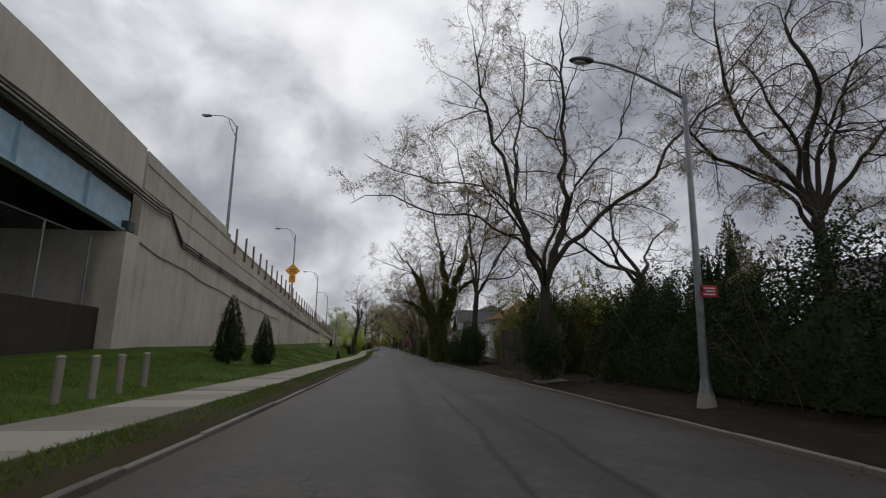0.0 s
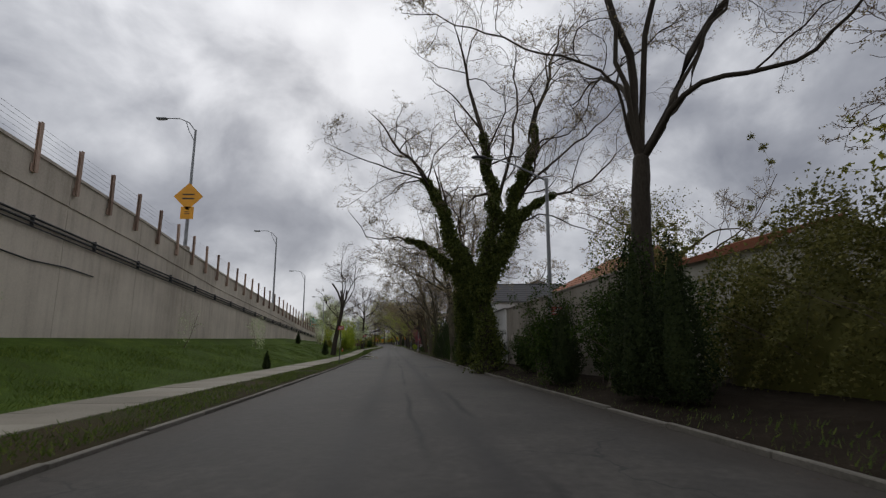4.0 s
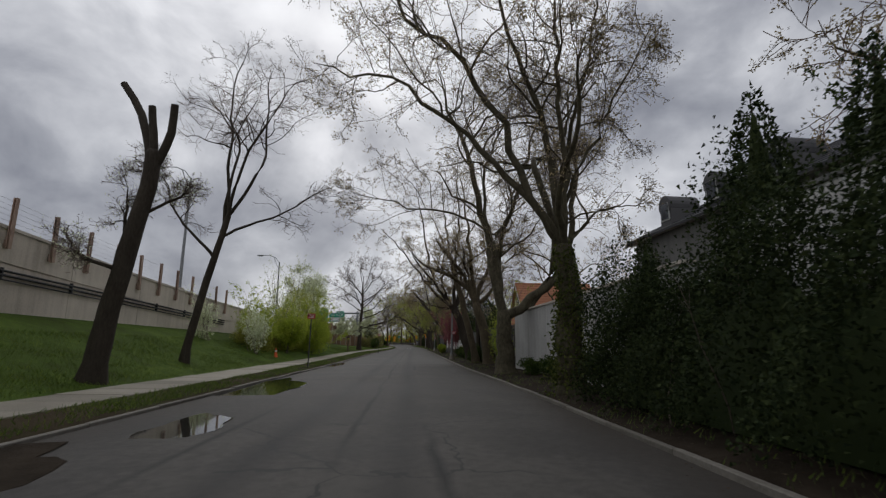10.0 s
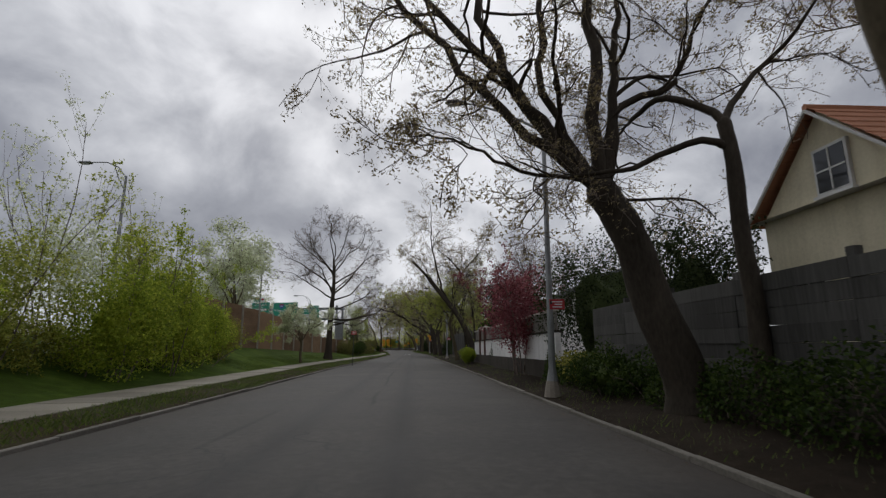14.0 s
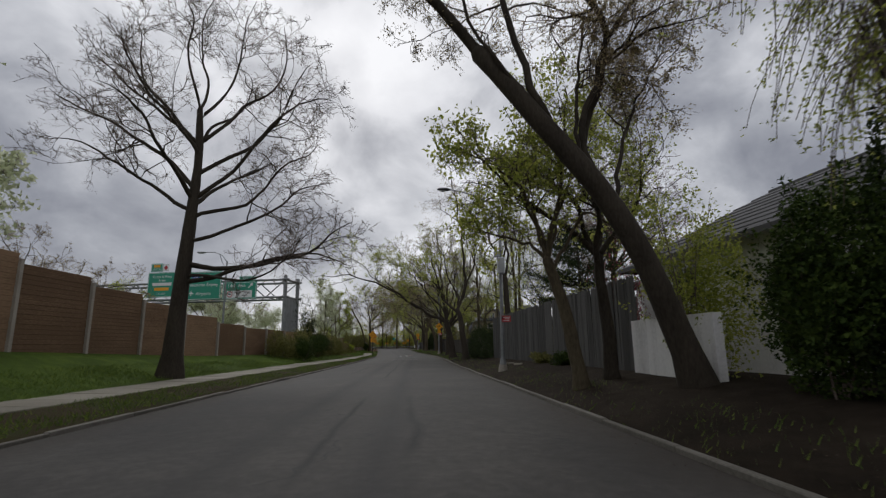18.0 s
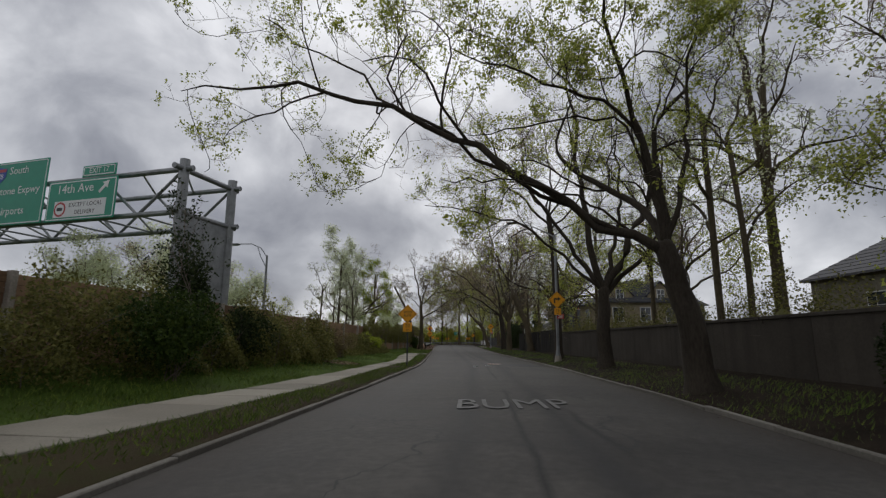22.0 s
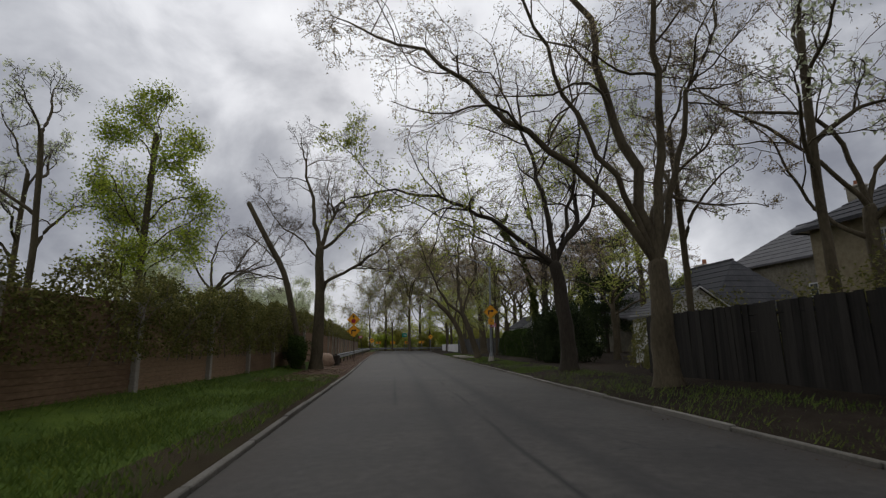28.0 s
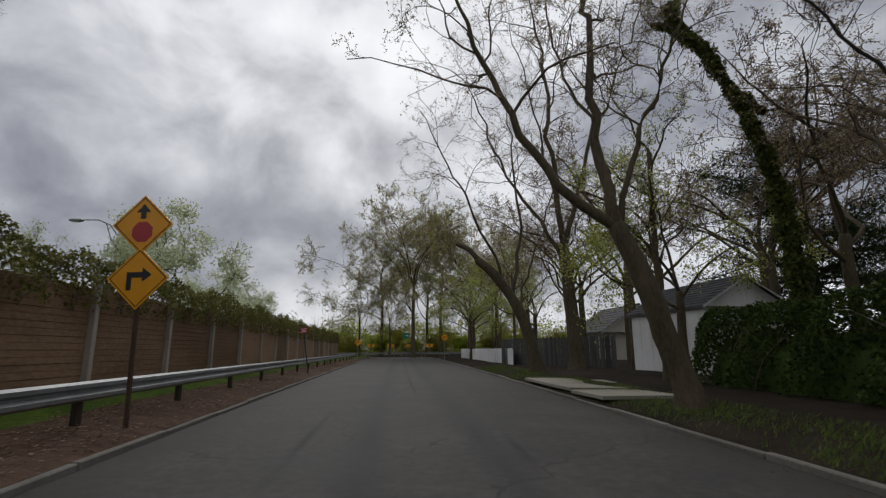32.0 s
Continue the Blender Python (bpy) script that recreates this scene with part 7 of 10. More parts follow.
tree("old plane tree whose trunk and limbs are clad in ivy", (3.5, 60.2, gr(3.5, 60.2)), 0.5, [(0, 0, 2.4), (-0.5, 0, 4.2)], [(0.95, ((1.7, 60.2, 6.8), (1, 60.1, 9.2), (-0.1, 60, 11.4), (-1.7, 59.9, 12.8), (-3.2, 59.8, 14.8)), 1), (1, ((4.1, 60.2, 7), (4.1, 60.1, 8.9), (3.8, 60, 11.5), (3.3, 59.9, 14.1), (2.4, 59.7, 17.7), (1.9, 59.5, 20.5)), 1.05), (1, ((4.8, 60.2, 7), (5.6, 60.4, 10.2), (6.7, 60.6, 14.3), (7.7, 60.9, 17.8), (9.1, 61.2, 22.3)), 0.95), (1, ((5.1, 60.2, 7.8), (6.2, 60.2, 9.5), (7.9, 60.2, 9.9), (9.4, 60.1, 10.6), (10.9, 60.1, 11.8), (12.1, 60, 13.2)), 0.7), (0.9, ((1.3, 60.2, 6.1), (-0.6, 60.3, 7.4), (-3, 60.5, 7.4), (-4.2, 60.6, 9)), 0.4), (1, ((1.3, 60.2, 8.3), (0.7, 60.1, 10.3), (-0.9, 60, 11.1), (-3.1, 59.9, 11.7), (-5.4, 59.7, 12.8)), 0.5), (1, ((4, 60.3, 8.4), (5, 60.5, 11.7), (5.8, 60.9, 15.7), (5.9, 61.5, 20.9)), 0.6), (1, ((5.1, 60.2, 7.8), (6.8, 60.2, 9), (9.5, 60.3, 7.9), (11.2, 60.4, 7.4)), 0.4), (1, ((5.8, 60.3, 10.5), (8.9, 60.7, 13.1), (11.4, 61.4, 15.2), (13.7, 62.3, 17.9)), 0.5), (1, 90, 60, 9)], seed=13, leaves=12000, leaf_size=0.08, ivy=2.4, ivy_bulk=1.6, limb_r=0.66, bark=BARK_DARK, name="ivy_clad_tree")
tree("tree of three stems wrapped to the top in thick ivy", (3.55, 70.2, gr(3.55, 70.2)), 0.44, [(-0.35, 0, 1.5), (-0.25, 0, 2.4)], [(1, ((3, 70.3, 3.5), (2.8, 70.5, 5.4), (3, 70.9, 9.9), (3.3, 71.4, 14.3)), 1), (1, ((4, 70.3, 3.6), (5.2, 70.5, 5.8), (6.6, 70.9, 9.7), (7.7, 71.5, 13.8)), 1), (0.95, ((3.6, 70.1, 3.7), (3.8, 69.8, 5.2), (3.9, 69.3, 6.9), (3.6, 68.6, 8.7)), 0.8), (1, 80, 70, 5)], seed=14, detail=0.8, ivy_bulk=1.5, ivy=4.2, limb_r=0.62, bark=BARK_DARK, name="ivy_clad_tree", leaves=8000, leaf_size=0.08)
bush("dense ivy mass round the foot of the trees", (3.9, 70.6, gr(3.9, 70)), (1.25, 1.5, 2.3), LEAF_IVY, 15, 9500, 0.075, solid=0.6, tall=0.3)
tree("bare plane tree with pale flaking bark and wide limbs", (3.25, 80.4, gr(3.25, 80.4)), 0.40, [(-0.15, 0, 1.9), (-0.35, 0, 3.9), (-0.35, 0, 5)], [(1, ((2.5, 80.4, 6.5), (1.4, 80.4, 7.2), (0.4, 80.4, 7.7), (-0.3, 80.4, 8.2), (-1.7, 80.4, 8.9), (-3.6, 80.3, 9.4), (-3.7, 80.3, 10)), 0.62), (1, ((2.6, 80.4, 6.2), (2.4, 80.4, 7.8), (2.1, 80.3, 9.3), (1.6, 80.3, 11.9), (1.3, 80.2, 15.1)), 0.9), (1, ((3.3, 80.5, 5.9), (3.8, 80.9, 8.3), (4.2, 81.5, 11.1), (4.8, 82.4, 16.6)), 0.75), (1, ((3.5, 80.5, 5.9), (4.4, 80.6, 7.4), (4.9, 80.9, 9.4), (5.3, 81.3, 12.5), (5.6, 81.9, 17.2)), 0.9), (0.72, ((3.4, 80.4, 4.3), (4.1, 80.2, 4.8), (5.5, 80, 5.6), (6.3, 79.8, 6.1), (7, 79.4, 7), (7.9, 79, 8.2), (8.6, 78.5, 9.4)), 0.8), (1, ((3.8, 80.5, 6.2), (4.8, 80.6, 8.6), (6.1, 80.9, 9.4), (7.8, 81.3, 10.8), (9.8, 81.9, 13.1)), 0.55), (1, ((2.5, 80.4, 7), (2.4, 80.5, 8.9), (1.4, 80.7, 9.7), (0.2, 80.9, 10.1), (-1.1, 81.2, 10.5), (-2.4, 81.6, 11.6)), 0.45), (1, 100, 62, 9), (1, 290, 60, 6)], seed=16, bark=BARK_PLANE, leaves=12000, leaf_size=0.085)
tree("bare plane tree with ivy on its lower trunk", (2.2, 99.4, gr(2.2, 99.4)), 0.38, [(0, 0, 2), (-0.1, 0, 4.0)], [(1, ((1.1, 99.4, 5.5), (0.1, 99.5, 6.7), (-1.1, 99.6, 8.0), (-2.2, 99.7, 9.1), (-3.3, 99.9, 9.7), (-5.6, 100.1, 10.3)), 0.8), (1, ((1.0, 99.4, 6.2), (0.7, 99.5, 7.9), (-0.4, 99.7, 9.5), (-1.3, 99.9, 10.6), (-2.3, 100.1, 11.8), (-3.3, 100.5, 13.2), (-4.4, 100.9, 15.8)), 0.8), (1, ((1.9, 99.4, 5.8), (1.6, 99.2, 7.9), (1.0, 99.0, 9.3), (0.4, 98.8, 11.1), (0.0, 98.4, 13.6)), 0.9), (1, ((2.0, 99.3, 4.9), (2.3, 99.1, 6.7), (1.8, 98.8, 8.3), (1.8, 98.3, 9.9), (1.8, 97.7, 12.4)), 0.8), (0.95, ((2.5, 99.4, 4.6), (3.1, 99.3, 5.3), (4.3, 99.1, 5.4)), 0.45), (1, ((2.3, 99.3, 6.1), (3.1, 99.0, 7.5), (3.8, 98.7, 8.8), (4.5, 98.0, 10.3)), 0.6), (1, ((2.2, 99.4, 6.7), (2.9, 99.3, 9.5), (3.2, 99.2, 11.7), (3.7, 99.1, 13.7)), 0.6), (1, 75, 60, 9), (1, 280, 60, 6)], seed=17, bark=BARK_PLANE, leaves=14000, leaf_size=0.085, ivy=1.0)
tree("plane tree with two heavy limbs in a wide fork", (1.8, 109.7, gr(1.8, 109.7)), 0.46, [(-0.1, 0, 1.3), (-0.1, 0, 2.8)], [(1, ((1.3, 109.7, 4.5), (1.1, 109.7, 5.9), (0.8, 109.7, 7.3), (0.4, 109.7, 9.4), (-0.1, 109.8, 11.4), (-1.2, 109.8, 13.7), (-1.6, 109.8, 16.1)), 0.95), (1, ((1.2, 109.7, 5.7), (0.7, 109.5, 7.4), (-0.3, 109.3, 7.7), (-1.6, 109, 7.9), (-3.1, 108.6, 7.9), (-4.1, 108.2, 8.3), (-5.5, 107.6, 8.3)), 0.45), (1, ((1.3, 109.7, 5.3), (1.3, 109.9, 6.9), (2.2, 110.1, 8.1), (3, 110.4, 10), (3.4, 110.8, 12.3), (4.6, 111.3, 15.2)), 0.6), (0.95, ((2.6, 109.7, 3.1), (3.5, 109.7, 3.8), (4.3, 109.8, 4.9), (5.2, 109.9, 6.7), (5.6, 110, 9.5), (5.8, 110.1, 12.7), (6.6, 110.2, 15.8)), 0.85), (0.95, ((2.5, 109.7, 3.1), (3.5, 109.7, 3.7), (4.2, 109.7, 5.1), (4.6, 109.7, 8.3), (4.7, 109.7, 11.5), (5.3, 109.7, 13.6), (5.5, 109.7, 16)), 0.75), (1, ((1.2, 109.7, 5.9), (0.7, 109.7, 8.3), (1, 109.8, 11.1), (2.2, 109.8, 13.5), (2.5, 109.9, 16)), 0.5), (1, 80, 66, 8)], seed=18, bark=BARK_PLANE, leaves=10000, leaf_size=0.085, lift=0.0, limb_r=0.74)
tree("bare plane tree that leans over the road", (2.15, 119.5, gr(2.15, 119.5)), 0.42, [(-0.35, 0, 1.6), (-0.65, 0, 3), (-0.95, 0, 3.9)], [(1, ((0.9, 119.6, 6.5), (0.7, 119.8, 9.5), (0.1, 120, 13.5)), 0.7), (1, ((0.8, 119.5, 5), (0.4, 119.5, 6), (0.1, 119.3, 6.6), (-0.6, 119.2, 7.2), (-1.1, 119, 7.8), (-1.8, 118.7, 8.8)), 0.95), (1, ((0.8, 119.5, 5.3), (0.6, 119.4, 6.3), (0.3, 119.2, 7.2), (-0.2, 119, 7.7), (-0.6, 118.7, 8.7)), 0.7), (1, ((1.7, 119.6, 4.6), (2.3, 119.6, 5.1), (2.6, 119.6, 5.5), (2.7, 119.6, 7), (2.7, 119.6, 8.3), (2.8, 119.6, 9.9)), 0.7), (1, ((0.7, 119.5, 6), (0.3, 119.2, 7), (0.9, 118.7, 7.1), (1, 118, 7.2)), 0.5), (1, ((2.6, 119.5, 5.4), (3.3, 119.5, 7.2), (4.5, 119.5, 8), (5.6, 119.5, 8.8)), 0.45), (1, 80, 66, 7), (1, 140, 62, 7)], seed=19, bark=BARK, leaves=10000, leaf_size=0.085, lift=0.08, limb_r=0.68, detail=0.4)
tree("slender leaning bare tree", (1.5, 123.2, gr(1.5, 123.2)), 0.27, [(-0.4, 0, 1.8), (-1, 0, 4.2), (-1.5, 0, 6.1), (-1.8, 0, 7.1)], [(1, ((-0.6, 123.4, 9), (-1.0, 123.6, 12), (-1.2, 123.8, 14.5)), 0.6), (0.97, ((-0.1, 123.3, 7.9), (-0.1, 123.4, 9.1), (-0.1, 123.6, 11.1)), 0.45), (0.8, ((0.4, 123.3, 6.2), (1, 123.6, 7.9), (1.4, 124.1, 9.8)), 0.35), (0.7, ((0.8, 123.4, 6.1), (2, 124, 6.8), (2.8, 125, 6.5)), 0.3), (1, 60, 60, 4), (0.95, 200, 50, 3)], seed=20, bark=BARK, detail=0.4, leaves=5000)
tree("massive leaning plane tree with a low limb over the road", (1.6, 128.9, gr(1.6, 128.9)), 0.44, [(-0.6, 0, 1.9), (-1, 0, 3.2), (-1.5, 0, 4.2)], [(1, ((0.1, 129, 7.5), (0.5, 129.3, 12), (0.2, 129.8, 17.5)), 0.7), (1, ((-1.6, 129, 6.8), (-2.8, 129.5, 11.5), (-3.4, 130, 16)), 0.6), (1, ((-0.6, 128.9, 5.3), (-1, 128.9, 5.9), (-1.7, 129, 6.8), (-2.5, 129, 7.8), (-3.3, 129.1, 8.8), (-4.2, 129.2, 10.2)), 1), (1, ((0.4, 128.9, 5.1), (0.6, 129.1, 6.2), (0.8, 129.3, 8), (1.2, 129.6, 10.6)), 0.9), (1, ((0.4, 128.9, 5.9), (1, 128.8, 6.5), (1.7, 128.8, 6.5), (2, 128.7, 7.2), (2.4, 128.6, 8.2), (2.7, 128.4, 9.6)), 0.7), (1, ((-0.7, 128.8, 5.5), (-0.8, 128.4, 6.1), (-1, 127.7, 6.5), (-1.2, 126.8, 7.4)), 0.6), (0.9, ((0.3, 128.9, 4.6), (-0.6, 128.7, 4.6), (-1.8, 128.5, 4.7), (-2.3, 128.2, 4.9), (-2.9, 127.9, 5.1), (-3.6, 127.4, 4.9)), 0.35), (1, ((-1, 128.9, 6.4), (-1, 128.8, 8.4), (-0.7, 128.7, 9.8), (-1.3, 128.6, 11.6), (-2.4, 128.4, 13.3)), 0.5), (1, ((-1.4, 128.9, 5.7), (-2.7, 129, 7.1), (-3.8, 129.2, 8.8), (-5.2, 129.4, 10.6), (-6.7, 129.7, 11.9)), 0.6), (1, 70, 55, 7)], seed=21, bark=BARK_DARK, leaves=12000, leaf_size=0.085, limb_r=0.62, twig_lift=-0.02, detail=0.5)
tree("thin bare tree beside the board fence", (2.1, 127.6, gr(2.1, 127.6)), 0.17, [(-0.2, 0, 5.0)], [(1, 120, 70, 5), (0.9, 190, 40, 4), (1, 20, 50, 4)], seed=22, bark=BARK_DARK, detail=0.4, leaves=3000)
tree("leaning tree with a broken top over the road", (1.6, 168.4, gr(1.6, 168.4)), 0.30, [(-0.8, 0, 2.4), (-1.7, 0, 4.2), (-3.1, 0, 5.9), (-4.5, 0, 7.6)], [(0.62, ((-1.5, 168.4, 6.4), (-1.8, 168.4, 8.2), (-2.5, 168.4, 10.3), (-2.8, 168.3, 13.9), (-2.9, 168.3, 15.9)), 0.7), (0.5, ((-0.7, 168.4, 6.2), (0.5, 168.4, 9), (1.8, 168.4, 10.6), (3.3, 168.5, 12.7)), 0.6), (0.7, ((-1.7, 168.3, 6.7), (-2.9, 168.2, 8.4), (-3.8, 167.9, 10.1), (-5.5, 167.6, 10.8)), 0.45), (0.6, ((-0.7, 168.4, 6), (-0.6, 168.3, 7.9), (-0.2, 168.2, 9.6)), 0.5), (0.45, ((0.1, 168.4, 4.9), (0.7, 168.5, 6.8), (1.8, 168.7, 8.6)), 0.5), (0.55, 90, 65, 8)], seed=23, bark=BARK_DARK, detail=0.9, leaves=16000, leaf_size=0.085, broken=((165, 48, 2.6, 1),))
tree("young maple with fresh yellow-green leaves", (-0.05, 171.1, gr(-0.05, 171.1)), 0.2, [(-0.35, 0, 2.1), (-0.75, 0, 3.4)], [(1, ((-1.2, 171.2, 4.1), (-1.7, 171.4, 4.3), (-2.4, 171.8, 4.6), (-2.8, 172.3, 4.9)), 0.7), (1, ((-0.7, 171, 4.2), (-0.4, 170.9, 5.6), (-0.3, 170.6, 6.9), (-0.3, 170.2, 8.4)), 0.9), (1, ((-1.1, 171, 4.8), (-1.6, 170.6, 5.6), (-2.3, 170, 6), (-3.2, 169.2, 6)), 0.7), (0.9, ((-0.2, 171.1, 4.2), (0.3, 171.2, 5.1), (1.4, 171.3, 4.6), (2, 171.4, 4)), 0.6), (1, ((0, 171.3, 6.3), (0.9, 171.9, 7.8), (2.3, 172.8, 9.5)), 0.5), (1, 90, 65, 4)], seed=24, detail=0.45, leaves=6000, leaf=LEAF_YOUNG, leaf_size=0.12, name="maple_tree")
tree("maple tree in young leaf over the stockade fence", (1.0, 171.7, gr(1.0, 171.7)), 0.2, [(-0.15, 0, 3.4)], [(1, 196, 42, 5), (1, 160, 58, 5), (1, 90, 62, 4.6), (1, 20, 50, 4.4), (0.9, 230, 40, 4.6)], seed=25, bark=BARK_DARK, detail=0.5, leaves=7000, leaf=LEAF_YOUNG, leaf_size=0.085, name="maple_tree")
tree("bare tree with a broken stub and tall straight stems", (-0.35, 198.7, gr(-0.35, 198.7)), 0.27, [(-0.25, 0, 2), (-0.35, 0, 3.2), (-0.65, 0, 4)], [(1, ((-0.7, 198.8, 4.7), (-0.3, 198.9, 6.2), (-0.1, 199.2, 8.8), (-0.6, 199.6, 12.1), (-0.9, 200.1, 14.2), (-1.4, 200.7, 18.3)), 0.95), (1, ((-0.7, 198.7, 4.7), (-0.2, 198.7, 6.3), (0.6, 198.7, 8.4), (0.8, 198.6, 11.2), (1.1, 198.6, 14.6)), 0.75), (1, ((-0.3, 198.8, 7.1), (-0.9, 198.9, 8.7), (-2.1, 199.2, 10.3)), 0.4), (1, 90, 76, 8)], seed=26, bark=BARK_DARK, detail=0.7, leaves=8000, broken=((176, 45, 1.7, 0.95),))
tree("tall leaning bare tree behind the verge", (4.1, 201, gr(4.1, 201)), 0.30, [(-0.2, 0, 1.8), (-0.5, 0, 4.1), (-0.6, 0, 6.7)], [(1, ((3, 200.9, 8.5), (2.3, 200.6, 10.2), (1.6, 200.1, 13.8), (0.8, 199.4, 17.1)), 0.9), (1, ((3.9, 201, 8.8), (3.5, 201, 12.0), (3.3, 201, 14.8), (3.3, 200.9, 19.0)), 0.8), (0.75, ((3, 200.9, 5.3), (1.6, 200.5, 5.9), (-0, 199.8, 5.6)), 0.4), (0.9, ((4.1, 201, 7.8), (5.2, 201.1, 10.7), (5.9, 201.2, 13.8)), 0.5), (1, 90, 66, 7)], seed=27, bark=BARK_DARK, detail=0.6, leaves=6000)
tree("spreading maple with a long low limb in young leaf", (-0.75, 207, gr(-0.75, 207)), 0.36, [(-0.25, 0, 2), (-0.65, 0, 3.5)], [(0.97, ((-2.4, 207, 4.2), (-3.8, 207, 4.8), (-5.3, 207, 5.7), (-6.3, 206.9, 6.5), (-7.4, 206.9, 7.2), (-8.5, 206.8, 7.7), (-10.1, 206.8, 8), (-11.9, 206.7, 8.5), (-12.8, 206.6, 7.9), (-14.4, 206.5, 8.3)), 0.75), (0.97, ((-3.8, 207, 4.8), (-5.3, 207.1, 5.7), (-7.5, 207.3, 7.4), (-8.7, 207.5, 8.1), (-9.6, 207.8, 9.2), (-10.8, 208.2, 10.1), (-13.2, 208.7, 11.8)), 0.4), (1, ((-1.6, 206.9, 5.7), (-2.1, 206.7, 7.3), (-2.6, 206.3, 8.8), (-2.9, 205.8, 10.1), (-3.1, 205.2, 11.5)), 0.9), (1, ((-1.7, 207, 5.9), (-2.2, 206.9, 7.4), (-3.4, 206.8, 7.9), (-4.6, 206.6, 8.2), (-5.7, 206.4, 8.6), (-6.9, 206.2, 8.9)), 0.6), (1, ((-1.6, 207, 5.4), (-2.3, 207.1, 7.4), (-3.7, 207.2, 7.2), (-5.2, 207.4, 7.2), (-6.3, 207.6, 7)), 0.4), (1, ((-0.8, 207, 5.4), (-0.6, 207, 7), (-0.5, 207, 8.8), (0.2, 207, 10.5)), 0.7), (0.9, ((-3.1, 206.9, 4.8), (-4.4, 206.6, 5.3), (-5.9, 206.2, 5.3), (-7, 205.5, 5)), 0.35), (1, 80, 62, 8), (1, 40, 55, 7)], seed=28, twig_lift=0.25, bark=BARK_DARK, leaves=24000, leaf=LEAF_YOUNG, leaf_size=0.08, name="maple_tree", limb_r=0.6, detail=0.5)
tree("two-stemmed maple in young leaf beside the wall", (-0.5, 217.0, gr(-0.5, 217)), 0.34, [(-0.05, 0, 1.6), (0.1, 0, 3.4)], [(1, ((0.5, 217, 5.2), (1.9, 217, 7.4), (2.4, 217, 11), (2.9, 216.8, 14)), 1), (1, ((-0.9, 217, 5), (-1.2, 217, 8.6), (-1.4, 217, 12), (-1.9, 217, 15)), 0.9), (1, ((0.3, 217.2, 6), (0.7, 217.4, 8.7), (0.5, 217.5, 12.4)), 0.7), (0.98, ((-2, 216.8, 5), (-4, 216.6, 6.6), (-6.4, 216.4, 7.3), (-8.5, 216.2, 7.4)), 0.5), (0.96, ((-1.6, 216.8, 5.2), (-3, 216.6, 7.5), (-5, 216.4, 10), (-6.5, 216, 12)), 0.6), (0.9, 40, 50, 6)], seed=128, bark=BARK_DARK, leaves=19000, leaf=LEAF_YOUNG, leaf_size=0.075, name="maple_tree", limb_r=0.7, detail=0.8)
tree("tall straight tree beside the lamp pole", (-0.95, 226.6, gr(-0.95, 226.6)), 0.25, [(0.05, 0, 3), (-0.1, 0, 6.9), (-0.3, 0, 9.3)], [(0.8, ((-0.9, 226.5, 8.5), (-2.2, 226.6, 10), (-3.7, 226.9, 11.7), (-5.3, 227.4, 13.3), (-6.6, 227.9, 14.9), (-8.2, 228.6, 16.5)), 0.75), (1, ((-1, 226.5, 11.7), (-1.2, 226.8, 13.9), (-1.3, 227.3, 17.3)), 0.9), (1, ((-0, 226.4, 11.2), (0.5, 226.6, 13.8), (1, 226.8, 17.1)), 0.8), (0.95, ((-1.4, 226.5, 11.2), (-2.7, 226.6, 12.2), (-4.5, 227, 13.5)), 0.4), (0.85, ((1.3, 226.5, 9.5), (3.1, 227, 11.4), (5.6, 227.7, 12.6)), 0.4), (1, 80, 66, 7), (0.9, 20, 50, 5)], seed=29, bark=BARK_DARK, detail=0.6, leaves=9000, leaf_size=0.08)
tree("leaning bare tree with long ascending limbs", (-0.5, 246.2, gr(-0.5, 246.2)), 0.33, [(-0.4, 0, 2.7), (-1.4, 0, 5.2), (-2.1, 0, 6.9)], [(1, ((-3.2, 246.1, 8.4), (-3.9, 245.8, 9.7), (-4.7, 245.3, 10.8), (-5.4, 244.6, 12)), 0.95), (1, ((-2.3, 246.1, 7.7), (-1.8, 246, 9.1), (-1.7, 245.7, 10.6), (-1.8, 245.3, 12.4)), 0.85), (0.98, ((-1.9, 246.2, 8.8), (-0.8, 246.1, 9.8), (0.6, 246, 10.6), (1.6, 245.8, 12)), 0.5), (0.35, ((-0.5, 246.2, 4.1), (0.3, 246.1, 4.1), (1.7, 246.1, 3.9), (3, 246, 4.4)), 0.4), (0.8, ((-2.8, 246.4, 7.3), (-3.9, 247.1, 8.3), (-4.9, 248.3, 9.1)), 0.4), (1, 85, 66, 7)], seed=30, bark=BARK, detail=0.8, leaves=10000, leaf_size=0.085)
